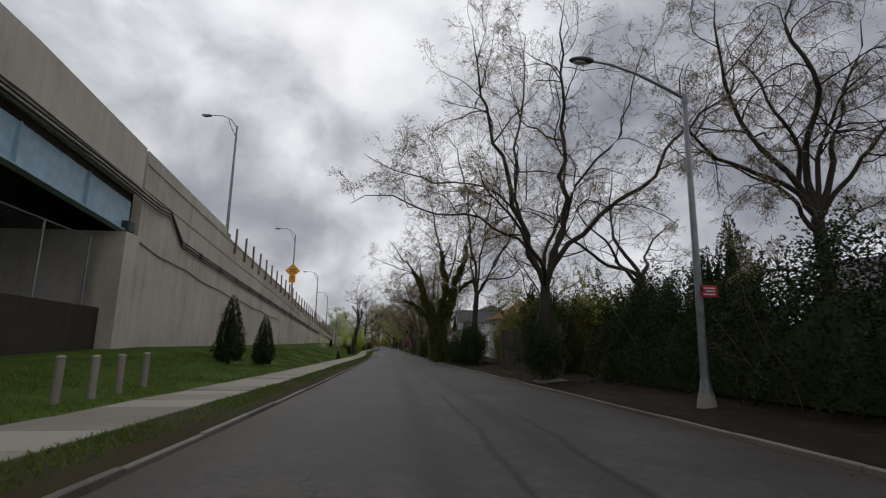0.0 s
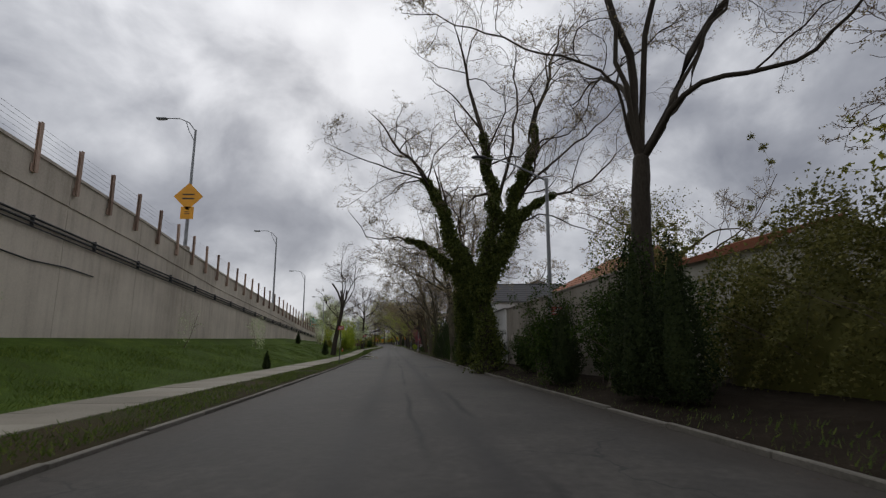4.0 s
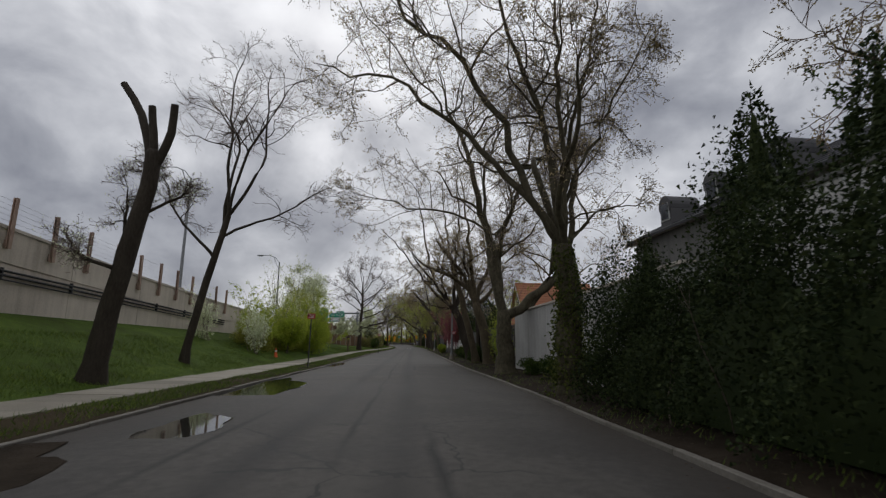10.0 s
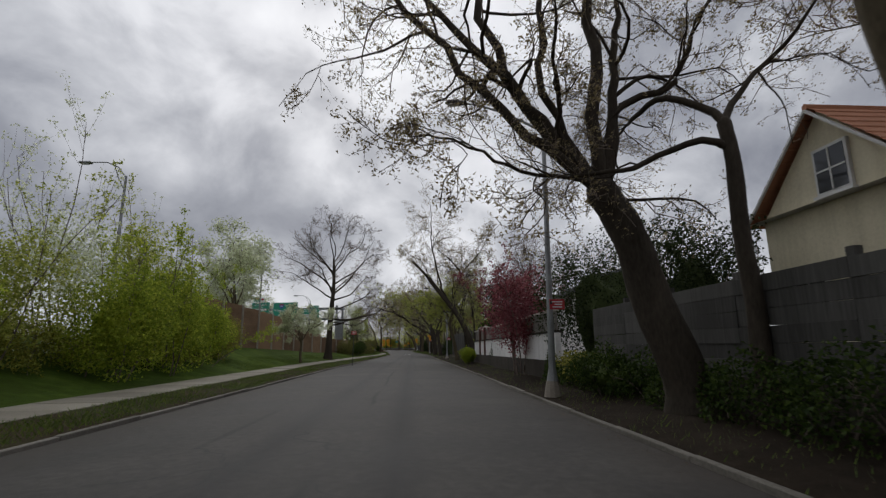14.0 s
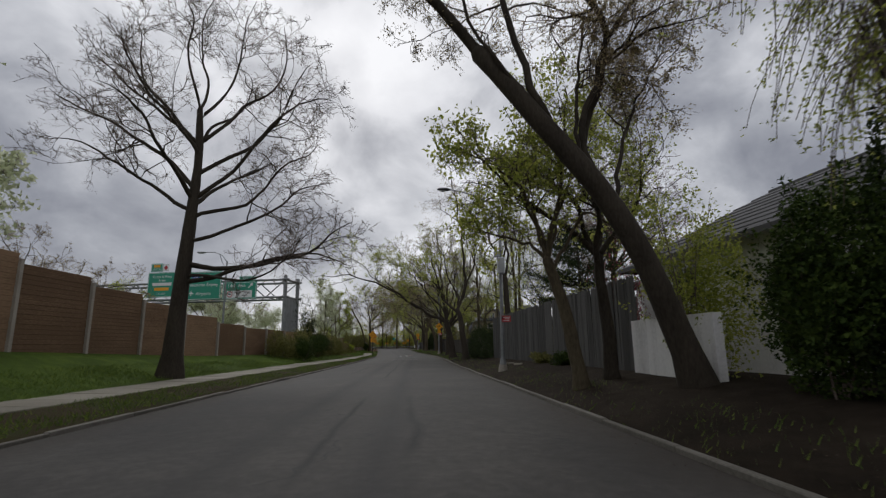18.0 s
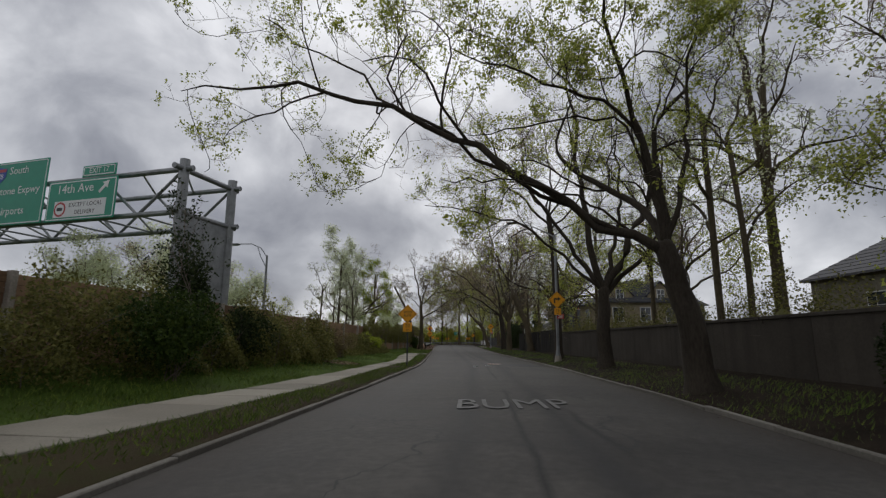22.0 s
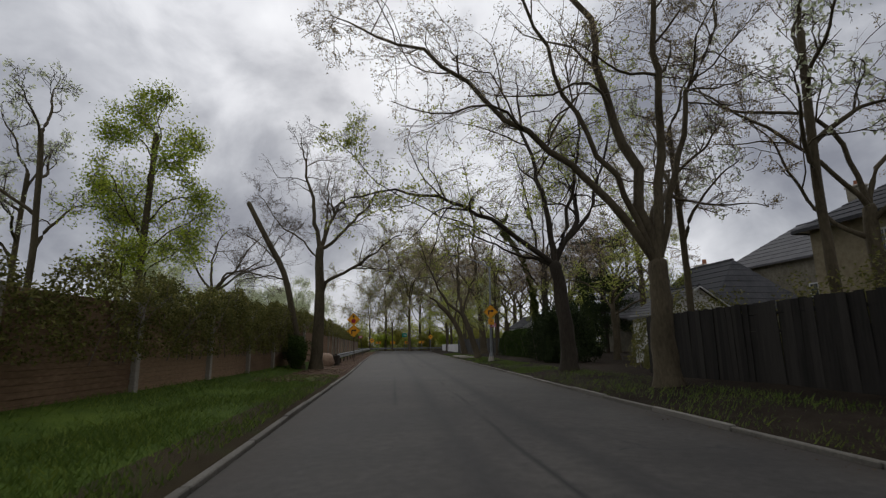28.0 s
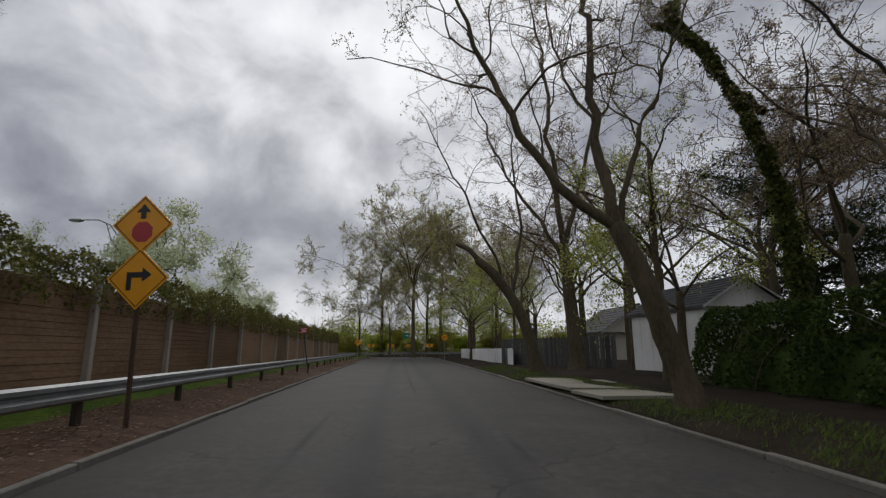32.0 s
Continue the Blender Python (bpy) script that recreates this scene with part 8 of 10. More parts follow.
tree("bare plane tree that arches over the road", (-2.2, 253.6, gr(-2.2, 253.6)), 0.34, [(0, 0, 1.7), (0, 0, 3.2)], [(1, ((-3.2, 253.6, 5.1), (-4.9, 253.6, 6.7), (-6.6, 253.5, 7.9), (-8.1, 253.4, 9.2), (-9.6, 253.4, 10.2), (-11.3, 253.2, 10.5)), 0.75), (1, ((-2.5, 253.7, 5.9), (-3, 253.9, 8.3), (-3.6, 254.2, 12.1), (-4.5, 254.7, 15.3), (-4.9, 255.3, 17.6)), 0.9), (1, ((-1.9, 253.5, 6.4), (-1.8, 253.1, 10.2), (-2.1, 252.5, 13.4), (-2.4, 251.7, 15.7)), 0.9), (1, ((-1.6, 253.6, 5.1), (-0.7, 253.7, 8.3), (0.3, 253.7, 11), (1.3, 253.8, 13.4)), 0.7), (1, ((-3, 253.5, 5.4), (-4.7, 253.2, 8.4), (-5.7, 252.8, 10.8), (-7.2, 252.2, 12.8)), 0.6), (1, 80, 62, 8)], seed=31, bark=BARK, leaves=14000, leaf_size=0.085, limb_r=0.7)
tree("maple with a long arching limb and young leaves", (-2.45, 261.6, gr(-2.45, 261.6)), 0.36, [(-0.05, 0, 2.1), (-0.35, 0, 4.5)], [(1, ((-3.8, 261.6, 5.5), (-4.8, 261.6, 6.3), (-6.1, 261.6, 7), (-7.4, 261.6, 7.6), (-8.8, 261.5, 8), (-10.1, 261.5, 8.1), (-11.1, 261.5, 7.8), (-12.4, 261.5, 7.4)), 0.75), (0.95, ((-3.2, 261.7, 4.9), (-4.4, 261.8, 5.2), (-5.5, 262.1, 5.8), (-6.7, 262.4, 6.5), (-7.7, 262.9, 7.1)), 0.45), (1, ((-2.8, 261.7, 6.2), (-3, 261.9, 7.9), (-3.6, 262.3, 10.3), (-3.9, 262.9, 12.4), (-3.6, 263.6, 15.3)), 0.85), (1, ((-2.4, 261.7, 5.6), (-0.9, 261.9, 7.2), (0.1, 262.2, 10.3), (1.1, 262.7, 13.2)), 0.7), (1, ((-10.1, 261.5, 8), (-11.2, 261.4, 9.2), (-12.5, 261.1, 10.2), (-13.4, 260.8, 11)), 0.25), (1, ((-2.2, 261.7, 6.4), (-1.4, 261.9, 9.5), (-1, 262.3, 12.4), (-0.7, 262.8, 15.1)), 0.6), (1, 70, 66, 8)], seed=32, bark=BARK_DARK, leaves=12000, leaf=LEAF_YOUNG, leaf_size=0.1, lift=-0.01, limb_r=0.6, name="maple_tree")
tree("bare tree with crooked limbs above the dark fence", (2.1, 240.0, gr(2.1, 240)), 0.32, [(-0.2, 0, 4.5)], [(1, 185, 40, 8), (1, 140, 65, 9), (1, 70, 70, 9), (1, 20, 50, 8), (0.9, 230, 40, 7)], seed=33, bark=BARK_DARK, detail=0.7, leaves=5000, leaf=LEAF_PALE)
tree("leaning plane tree that forks above the driveway", (-3.75, 283.6, gr(-3.75, 283.6)), 0.29, [(-0.6, 0, 2), (-1.3, 0, 3.8)], [(1, ((-5.7, 283.6, 4.4), (-6.4, 283.6, 5.0), (-7.1, 283.6, 6.2), (-7.6, 283.7, 7.3), (-8.4, 283.8, 9.4), (-9, 284, 11)), 0.85), (1, ((-5.3, 283.6, 5.1), (-5.4, 283.7, 6.4), (-5.3, 283.9, 9), (-5.1, 284.3, 12.5)), 0.95), (0.98, ((-4.7, 283.5, 5.5), (-4.1, 283.4, 6.9), (-2.8, 283.2, 10)), 0.6), (1, ((-5.4, 283.7, 6.6), (-6.1, 284, 8.3), (-6.4, 284.4, 11)), 0.4)], seed=34, bark=BARK, detail=0.4, leaves=5000, leaf_size=0.07, limb_r=0.66)
tree("tall dark tree behind the hedge", (2.0, 283, 0.3), 0.34, [(0.05, 0, 4), (0.1, 0, 7.4)], [(1, ((1.7, 283, 9.6), (1.3, 283, 11.4), (0.6, 283, 15.7), (0.2, 283, 18)), 0.95), (1, ((2.6, 283, 9.8), (3.2, 283, 12.2), (4.6, 283, 15.8)), 0.8), (0.95, ((3, 283, 9.6), (4.6, 283.1, 11.6), (6.2, 283.2, 13.9)), 0.6), (1, ((2.3, 283.1, 10.5), (2.4, 283.4, 13.5), (2.7, 283.8, 17)), 0.7), (0.7, ((0.6, 283, 7.6), (-0.8, 283, 9.2), (-2, 283, 12)), 0.35), (0.85, ((3.4, 283, 7.4), (5.2, 283, 8.2)), 0.3)], seed=35, bark=BARK_DARK, detail=0.7)
tree("slanting tree wrapped in dark ivy beside the garage", (2.6, 288.6, 0.3), 0.24, [(0.0, 0, 3.6), (-0.4, 0, 7.0), (-1.5, 0, 10.0), (-3.2, 0, 12.6)], [(1, 120, 70, 4), (0.8, 200, 50, 4), (0.7, 30, 50, 4), (0.9, 170, 62, 4)], seed=135, bark=BARK_DARK, detail=0.3, ivy=2.0, ivy_bulk=0.8, leaves=2500, name="ivy_clad_tree", taper=0.75)
tree("cut-back tree with a sawn limb and thin new stems", (-3.6, 298.6, gr(-3.6, 298.6)), 0.33, [(-0.6, 0, 2.7), (-1.6, 0, 4.5), (-2.9, 0, 5.7)], [(0.7, ((-5.5, 298.5, 5.7), (-6.4, 298.2, 7.5), (-7.9, 297.6, 10.4), (-9.7, 296.8, 13.6)), 0.55), (0.6, ((-4.6, 298.7, 5.1), (-4.3, 298.8, 8), (-4.5, 299.1, 12.7), (-4.8, 299.4, 16.4)), 0.55), (0.5, ((-4, 298.8, 4.8), (-2.8, 299.2, 8.1), (-1.5, 300, 12.1)), 0.4)], seed=36, bark=BARK, detail=0.5, leaves=5000, broken=((170, 45, 1.6, 1),))
tree("tall pale plane tree with steep straight limbs", (-1.3, 299.6, 0.3), 0.42, [(-0.1, 0, 3), (-0.4, 0, 6.4)], [(1, ((-1.8, 299.7, 9.5), (-2.1, 299.8, 14), (-2.4, 300, 19.5), (-3.4, 300, 25)), 1), (0.9, ((-2.6, 299.7, 8), (-4, 299.7, 9.8), (-5, 299.8, 11.4), (-6, 300, 14.4), (-7.2, 300, 18.2)), 0.7), (1, ((-0.9, 299.7, 9.6), (-0.2, 299.8, 12.2), (1.7, 300, 16.4), (3.2, 300, 20), (4.4, 300, 24.5)), 0.75), (1, ((-2.4, 299.6, 12), (-3.6, 299.4, 17), (-4.6, 299, 21)), 0.6), (0.95, ((-0.4, 299.5, 9), (0.9, 299.2, 11), (2.6, 299, 12.6)), 0.4)], seed=236, bark=BARK, detail=0.6, leaves=6000, name="plane_tree")
tree("dark tangled tree with long drooping twigs", (15.0, 16.8, 0.4), 0.3, [(0.1, 0, 3.0), (0.0, 0, 6.0)], [(1, (10.4, 16.9, 12.5)), (1, (12.2, 17.2, 16)), (1, (15.2, 16.6, 17)), (1, (18.2, 17, 15)), (0.95, (19.6, 16, 11.5)), (0.9, (10.8, 17, 8.6)), (1, (13.2, 18.2, 14)), (0.85, (16.8, 15.2, 12)), (0.6, (11.6, 16.4, 5.6), 0.6), (0.7, (18.4, 17.4, 7.5), 0.7)], seed=37, bark=BARK_DARK, twig=TWIG, detail=1.1, leaves=12000, leaf_size=0.08, twig_lift=-0.32, rough=0.22)
for k, (bx, by, bh, br, mat) in enumerate(((12.6, 27.5, 2.6, 2.6, LEAF_IVY), (15.6, 30.5, 3.3, 3.0, LEAF_IVY), (13.0, 34.0, 2.9, 2.8, LEAF_HEDGE), (14.8, 38.5, 3.6, 3.0, LEAF_HEDGE), (18.6, 25.5, 3.0, 3.0, LEAF_IVY), (11.6, 42.5, 2.8, 2.4, LEAF_HEDGE))):
    bush("tall olive-green shrub behind the fence", (bx, by, 0.3), (br, br, bh), mat, 400 + k, 4200, 0.13, "tall_shrub", solid=0.6, tall=0.2, blobs=8)
tree("tangled bare tree beside the house", (12.5, 26, 0.4), 0.28, [(0, 0, 5)], [(1, 180, 50, 8), (1, 100, 70, 9), (1, 30, 60, 8), (0.9, 220, 40, 7)], seed=38, bark=BARK_DARK, detail=0.6, leaves=6000, twig_lift=-0.06)
# plainer trees further back, each built once and set out again
FAR_BARE = tree("bare tree among the houses", (15, 62, 0.3), 0.26, [(0.1, 0, 5)], [(1, 100, 78, 9), (1, 20, 62, 8), (1, 190, 58, 8), (0.9, 280, 50, 7), (0.8, 140, 40, 6)], seed=41, detail=0.2, fine=0.01, leaves=3000, leaf_size=0.1, limb_r=0.42, twig=TWIG_RED, group="trees behind the fences")
FAR_GREEN = tree("maple in pale young leaf behind the fences", (7.5, 205, 0.4), 0.24, [(0.1, 0, 4)], [(1, 100, 75, 8), (1, 20, 58, 7), (1, 190, 55, 7), (0.9, 280, 50, 6), (0.8, 140, 40, 6)], seed=42, detail=0.12, fine=0.01, leaves=8500, leaf=LEAF_YOUNG, leaf_size=0.11, name="maple_tree", group="trees behind the fences", loose=0.28, limb_r=0.4)
FAR_FINE = tree("tall tree with a haze of fine tan twigs", (-15.8, 361, 0.2), 0.17, [(0.1, 0, 3), (0, 0, 6)], [(1, 90, 80, 10), (1, 10, 66, 9), (1, 75, 62, 9), (1, 150, 64, 9), (1, 225, 66, 9), (1, 300, 62, 9), (0.8, 40, 45, 7), (0.8, 190, 45, 7), (0.6, 120, 38, 6), (0.6, 330, 38, 6)], seed=45, detail=0.5, fine=0.018, leaves=7000, leaf=LEAF_YOUNG, leaf_size=0.1, limb_r=0.34, loose=0.15, twig=TWIG_TAN, bark=BARK, group="trees at the end of the road")
FAR_THIN = tree("thin straight bare tree behind the wall", (3.4, 219, 0.4), 0.13, [(0.1, 0, 5), (-0.2, 0, 9)], [(0.5, 10, 50, 3.5), (0.65, 170, 50, 3.5), (0.8, 90, 60, 3), (0.9, 250, 60, 3), (1, 40, 80, 3.5)], seed=43, detail=0.1, fine=0.009, leaves=900, leaf_size=0.11, leaf=LEAF_PALE, group="trees behind the fences", name="slender_tree")


def again(ob, spots):
    for x, y, z, rz, s in spots:
        copy_thing(ob, pose(x, y, z, 0, 0, rz) @ Matrix.Diagonal((s, s, s, 1)))


again(FAR_BARE, ((3.2, 303, 0.2, 70, 1.2), (-0.6, 333, 0.2, 150, 1.2), (4.2, 316, 0.2, 20, 1.25), (11, 40, 0.3, 70, 0.95), (12, 94, 0.3, 200, 1.0), (9.5, 128, 0.3, 30, 1.05), (13, 158, 0.3, 250, 0.9), (14, 210, 0.3, 120, 1.15), (9, 232, 0.3, 300, 1.0), (6, 256, 0.3, 20, 1.05), (7.5, 276, 0.3, 100, 1.1), (5, 308, 0.2, 210, 1.15), (1.5, 326, 0.2, 330, 1.1), (-2.5, 344, 0.2, 60, 1.0), (5.5, 290, 0.2, 80, 1.0), (2.2, 284, 0.2, 300, 0.9), (5.5, 304, 0.2, 40, 1.2), (9.5, 300, 0.2, 150, 1.25), (2.5, 313, 0.2, 260, 1.15), (10.0, 288, 0.2, 330, 1.2), (7.0, 296, 0.2, 200, 1.0), (0.5, 306, 0.2, 20, 1.05), (-33, 200, 0.3, 10, 0.8), (-31, 232, 0.3, 80, 0.75), (-30, 190, 0.3, 160, 0.75)))
again(FAR_GREEN, ((3.6, 271.8, 0.3, 200, 0.85), (0.2, 291.5, 0.2, 40, 0.8), (-3.4, 341, 0.2, 60, 1.1), (4.5, 221, 0.3, 240, 1.05), (2.8, 232, 0.3, 330, 1.0), (0.5, 318, 0.2, 10, 1.0), (-4, 331, 0.2, 200, 1.0), (3, 356, 0.2, 340, 1.2), (-35, 305, 0.2, 100, 0.8), (-36, 262, 0.2, 10, 0.85), (-40, 215, 0.3, 190, 0.8)))
again(FAR_FINE, ((-21.5, 363, 0.2, 20, 1.2), (-11.5, 359, 0.2, 130, 2.0), (-6.5, 366, 0.2, 220, 1.8), (-1.5, 361, 0.2, 300, 1.7), (-18.0, 369, 0.2, 60, 1.9), (-9, 378, 0.2, 170, 2.0), (3.5, 368, 0.2, 260, 1.7), (9, 376, 0.2, 30, 1.5)))
again(FAR_THIN, ((8.0, 219, 0.4, 10, 1.6), (8.9, 220, 0.4, 200, 1.6), (2.6, 213, 0.4, 70, 1.05), (4.2, 224, 0.4, 150, 1.1), (2.2, 229, 0.3, 220, 0.95), (5.2, 216, 0.4, 300, 1.1), (0.6, 235, 0.3, 20, 0.9), (1.8, 246, 0.3, 120, 1.0), (1.2, 252, 0.3, 190, 1.0), (0.4, 257, 0.3, 260, 0.95), (-1.2, 290, 0.2, 90, 0.9), (-2.2, 313, 0.2, 280, 0.8), (-23.5, 258.5, 0.3, 50, 1.05), (-25.8, 260.5, 0.3, 140, 0.95), (-17.0, 236.5, 0.3, 20, 0.62), (-16.5, 226, 0.3, 140, 0.5)))

# evergreens on the right
PINE = thing("pine_tree", "dark pine with layered drooping branches", "conifer", "conifers", pose(10.6, 202.5, 0.3) @ Matrix.Scale(1.28, 4))
g = Grown()
g.add(tubes(np.array([[[0, 0, -0.2], [0.1, 0, 4], [0, 0, 8.6]]]), np.array([[0.22, 0.15, 0.04]]), 8))
rngp = np.random.default_rng(71)
az = rngp.uniform(0, 6.28, 60)
hz = np.sort(rngp.uniform(3.0, 8.5, 60))
ways = np.stack([np.cos(az), np.sin(az), 0.1 + 0.05 * (hz - 4)], 1)
limbs_p = wander(np.stack([0 * az, 0 * az, hz], 1), ways, rngp.uniform(0.75, 1.15, 60) * (0.9 + 3.0 * np.sqrt(np.clip(1 - ((hz - 4.8) / 4.0) ** 2, 0, 1))), 7, rngp, 0.12, 0.02)
g.add(tubes(limbs_p, np.full(60, 0.05)[:, None] * np.linspace(1, 0.3, 7), 5))
link("trunk", g.mesh("trunk", BARK_DARK), PINE)
pp = limbs_p[rngp.integers(0, 60, 26000), rngp.integers(2, 7, 26000)] + rngp.normal(size=(26000, 3)) * np.array([0.3, 0.3, 0.13])
link("needles", mesh_np("needles", *leaf_shapes(pp, 0.22, rngp, -0.3, 0.17), LEAF_EVER), PINE)
again(PINE, ((14.5, 303, 0.2, 200, 1.3), (9.6, 289.5, 0.2, 60, 0.68),))
tree("broad round tree with dense fine bare twigs", (16.5, 209, 0.3), 0.38, [(0, 0, 8.5)], [(1, a, e, 9.5 if e < 65 else 12) for a, e in ((0, 42), (45, 60), (90, 45), (135, 62), (180, 42), (225, 60), (270, 45), (315, 62), (90, 84), (10, 72), (190, 72), (280, 74), (150, 30), (30, 30))], seed=44, detail=1.3, fine=0.0085, twig=TWIG_RED, group="trees behind the fences", rough=0.1)

ARB = conifer("dense dark green arborvitae", (5.0, 95.0, 0.2), 6.6, 1.3, 51, 5200, size=0.13, taper=0.72)
again(ARB, ((4.0, 278.4, 0.2, 100, 1.12), (16.5, 27, 0.3, 40, 1.1), (17.3, 27.4, 0.3, 160, 1.12), (18.5, 27, 0.3, 250, 1.42), (3.6, 97.4, 0.2, 60, 0.62), (6.0, 93.2, 0.2, 130, 1.0), (4.4, 90.4, 0.2, 20, 0.62), (4.8, 86.2, 0.2, 200, 0.55), (4.9, 83.6, 0.2, 90, 0.62), (4.3, 78.0, 0.2, 300, 0.62), (5.2, 75.6, 0.2, 10, 0.72), (5.6, 52.4, 0.2, 70, 0.46), (6.5, 50.0, 0.2, 250, 0.5), (4.5, 49.3, 0.2, 30, 0.4), (4.9, 44.6, 0.2, 80, 0.6), (5.3, 43.6, 0.2, 190, 0.55), (9.6, 38.5, 0.3, 100, 1.0), (9.9, 36.4, 0.3, 200, 0.92), (9.9, 33.8, 0.3, 40, 0.86), (9.5, 41.6, 0.3, 300, 0.82), (1.7, 152.9, 0.3, 110, 0.62), (2.9, 164.6, 0.3, 30, 0.8), (1.0, 276.2, 0.2, 110, 0.55), (-0.6, 272.4, 0.2, 10, 0.6), (-1.2, 269.2, 0.2, 190, 0.5)))
bush("dark rounded yew tree over the wall", (3.4, 138.4, 0.2), (2.6, 2.6, 3.2), LEAF_EVER, 61, 10000, 0.085, "yew_tree", solid=0.6, blobs=8)
bush("tall broad evergreen tree with pale new tips", (12.4, 58.5, 0.3), (3.6, 3.4, 5.6), LEAF_OLIVE, 162, 9000, 0.1, "evergreen_tree", stems=3, blobs=10)
bush("dark yew tree beside the fence", (4.6, 134.0, 0.2), (2.0, 2.2, 2.9), LEAF_EVER, 62, 7500, 0.08, "yew_tree", solid=0.6, blobs=7)
bush("dark red flowering plum tree", (1.0, 142.6, 0.3), (1.7, 1.9, 2.6), LEAF_RED, 63, 6500, 0.085, "plum_tree", blobs=7, tall=0.3)
bush("pink blossoming bush behind the fence", (4.0, 176.5, 0.4), (1.6, 1.6, 2.4), LEAF_RED, 64, 1500, 0.07, "plum_tree", tall=0.4)
bush("round clipped green shrub behind the kerb", (1.3, 132.8, 0.2), (0.95, 1.5, 0.55), LEAF_IVY, 65, 3500, 0.07, solid=0.75)
bush("low green shrub behind the kerb", (1.5, 135.6, 0.2), (0.7, 1.2, 0.6), LEAF_HEDGE, 66, 2500, 0.07, solid=0.7)
bush("bright yellow-green shrub in front of the dark wall", (0.15, 159.6, 0.2), (0.62, 0.7, 0.72), LEAF_FRESH, 67, 3500, 0.09, solid=0.5)
bush("small leafy tree against the grey wall", (2.2, 113.8, 0.2), (0.9, 0.9, 1.5), LEAF_FRESH, 68, 650, 0.08, stems=3)
bush("young leafy tree over the board fence", (2.9, 116.9, 0.2), (1.2, 1.2, 2.8), LEAF_YOUNG, 69, 900, 0.075, stems=4, tall=0.2)
bush("dark leafy evergreen shrub with hanging shoots", (2.0, 165.6, 0.3), (0.95, 1.5, 1.9), LEAF_IVY, 70, 8500, 0.075, tall=0.3, solid=0.5)
bush("tall willowy shrub in pale leaf", (2.4, 169.6, 0.4), (1.2, 1.4, 2.4), LEAF_YOUNG, 71, 3200, 0.08, tall=0.3)
bush("dark rounded yew against the white wall", (4.6, 67.3, 0.2), (1.25, 1.6, 1.3), LEAF_EVER, 72, 11000, 0.055, solid=0.65)
bush("dark evergreen shrub between the ivy tree and the wall", (4.6, 69.4, 0.2), (1.0, 1.4, 1.6), LEAF_EVER, 76, 8000, 0.06, solid=0.6, blobs=8)
bush("dark shrub under the ivy trees", (3.7, 74.0, 0.2), (0.8, 2.2, 1.0), LEAF_IVY, 73, 6500, 0.075, solid=0.65)
bush("low weeds at the fence foot", (1.6, 178.6, 0.5), (0.5, 0.9, 0.3), LEAF_IVY, 74, 900, 0.07)
bush("low weeds at the fence foot", (1.5, 181.4, 0.5), (0.5, 1.1, 0.28), LEAF_OLIVE, 75, 900, 0.07)
hedge("tall dark thicket of shrubs and vines", off(3.3), -4, 21, 2.6, 3.0, LEAF_EVER, 81, 420, 0.075, "thicket", ground_r, 0.55)
bush("dark evergreen shrub in front of the forked tree", (5.9, 21.9, 0.2), (0.9, 1.7, 1.45), LEAF_EVER, 188, 7000, 0.07, solid=0.6, blobs=8)
bush("dark rounded evergreen behind the board fence", (8.6, 28.6, 0.3), (1.9, 2.2, 2.5), LEAF_EVER, 189, 8000, 0.08, solid=0.6, blobs=8)
hedge("green-brown thicket above the board fence", off(5.0), 27, 48, 2.4, 3.6, LEAF_OLIVE, 82, 340, 0.09, "thicket", ground_r, 0.6)
bush("thick ivy climbing up the white gable wall", (8.0, 91.3, 0.3), (0.4, 1.7, 3.6), LEAF_IVY, 184, 9000, 0.09, "climbing_vine", solid=0.5, blobs=12, group="vines", category="ivy")
hedge("dark shrubs along the garden wall", off(1.55), 75.5, 89, 1.9, 2.4, LEAF_IVY, 83, 680, 0.065, "hedge", ground_r, 0.5)
hedge("tall dark evergreen mass grown over the garden wall", off(1.7), 84.5, 98.4, 2.8, 2.8, LEAF_EVER, 183, 640, 0.065, "hedge", ground_r, 0.9)
for k, (bx, by, br, bh) in enumerate(((5.0, 54.0, 0.8, 1.25), (5.1, 57.2, 0.6, 0.8), (4.35, 50.4, 0.75, 1.5), (5.6, 48.2, 0.9, 1.6), (6.2, 45.6, 0.9, 1.7))):
    bush("straggly dark evergreen shrub against the garden wall", (bx, by, gr(bx, by)), (br, br * 1.35, bh), LEAF_IVY, 430 + k, 3600, 0.075, tall=0.35, blobs=8)
hedge("brown shrubs and saplings beyond the stockade fence", off(2.6), 193.8, 203.5, 2.0, 2.0, LEAF_EVER, 85, 330, 0.07, "thicket", ground_r, 0.6)
hedge("brown and green vines hanging over the board fence", off(2.6), 24.4, 31, 0.7, 3.1, LEAF_IVY, 187, 120, 0.07, "climbing_vine", ground_r, 0.5, "vines", solid=False)
for k, (bx, by, br, bh) in enumerate(((2.9, 104.6, 0.7, 0.5), (2.6, 107.4, 0.6, 0.4), (3.2, 99.4, 0.8, 0.6))):
    bush("low dark shrub at the foot of the wall", (bx, by, gr(bx, by)), (br, br * 1.3, bh), LEAF_IVY, 420 + k, 1400, 0.07, solid=0.5)
hedge("low dark shrubs and weeds along the fence foot", off(1.75), 124, 139, 1.0, 0.85, LEAF_IVY, 190, 300, 0.065, "shrub_border", ground_r, 0.9, "shrubs", solid=False)
hedge("rhododendron mass behind the verge", off(4.4), 267.4, 274.6, 2.8, 3.0, LEAF_EVER, 86, 360, 0.09, "hedge", ground_r, 0.45)
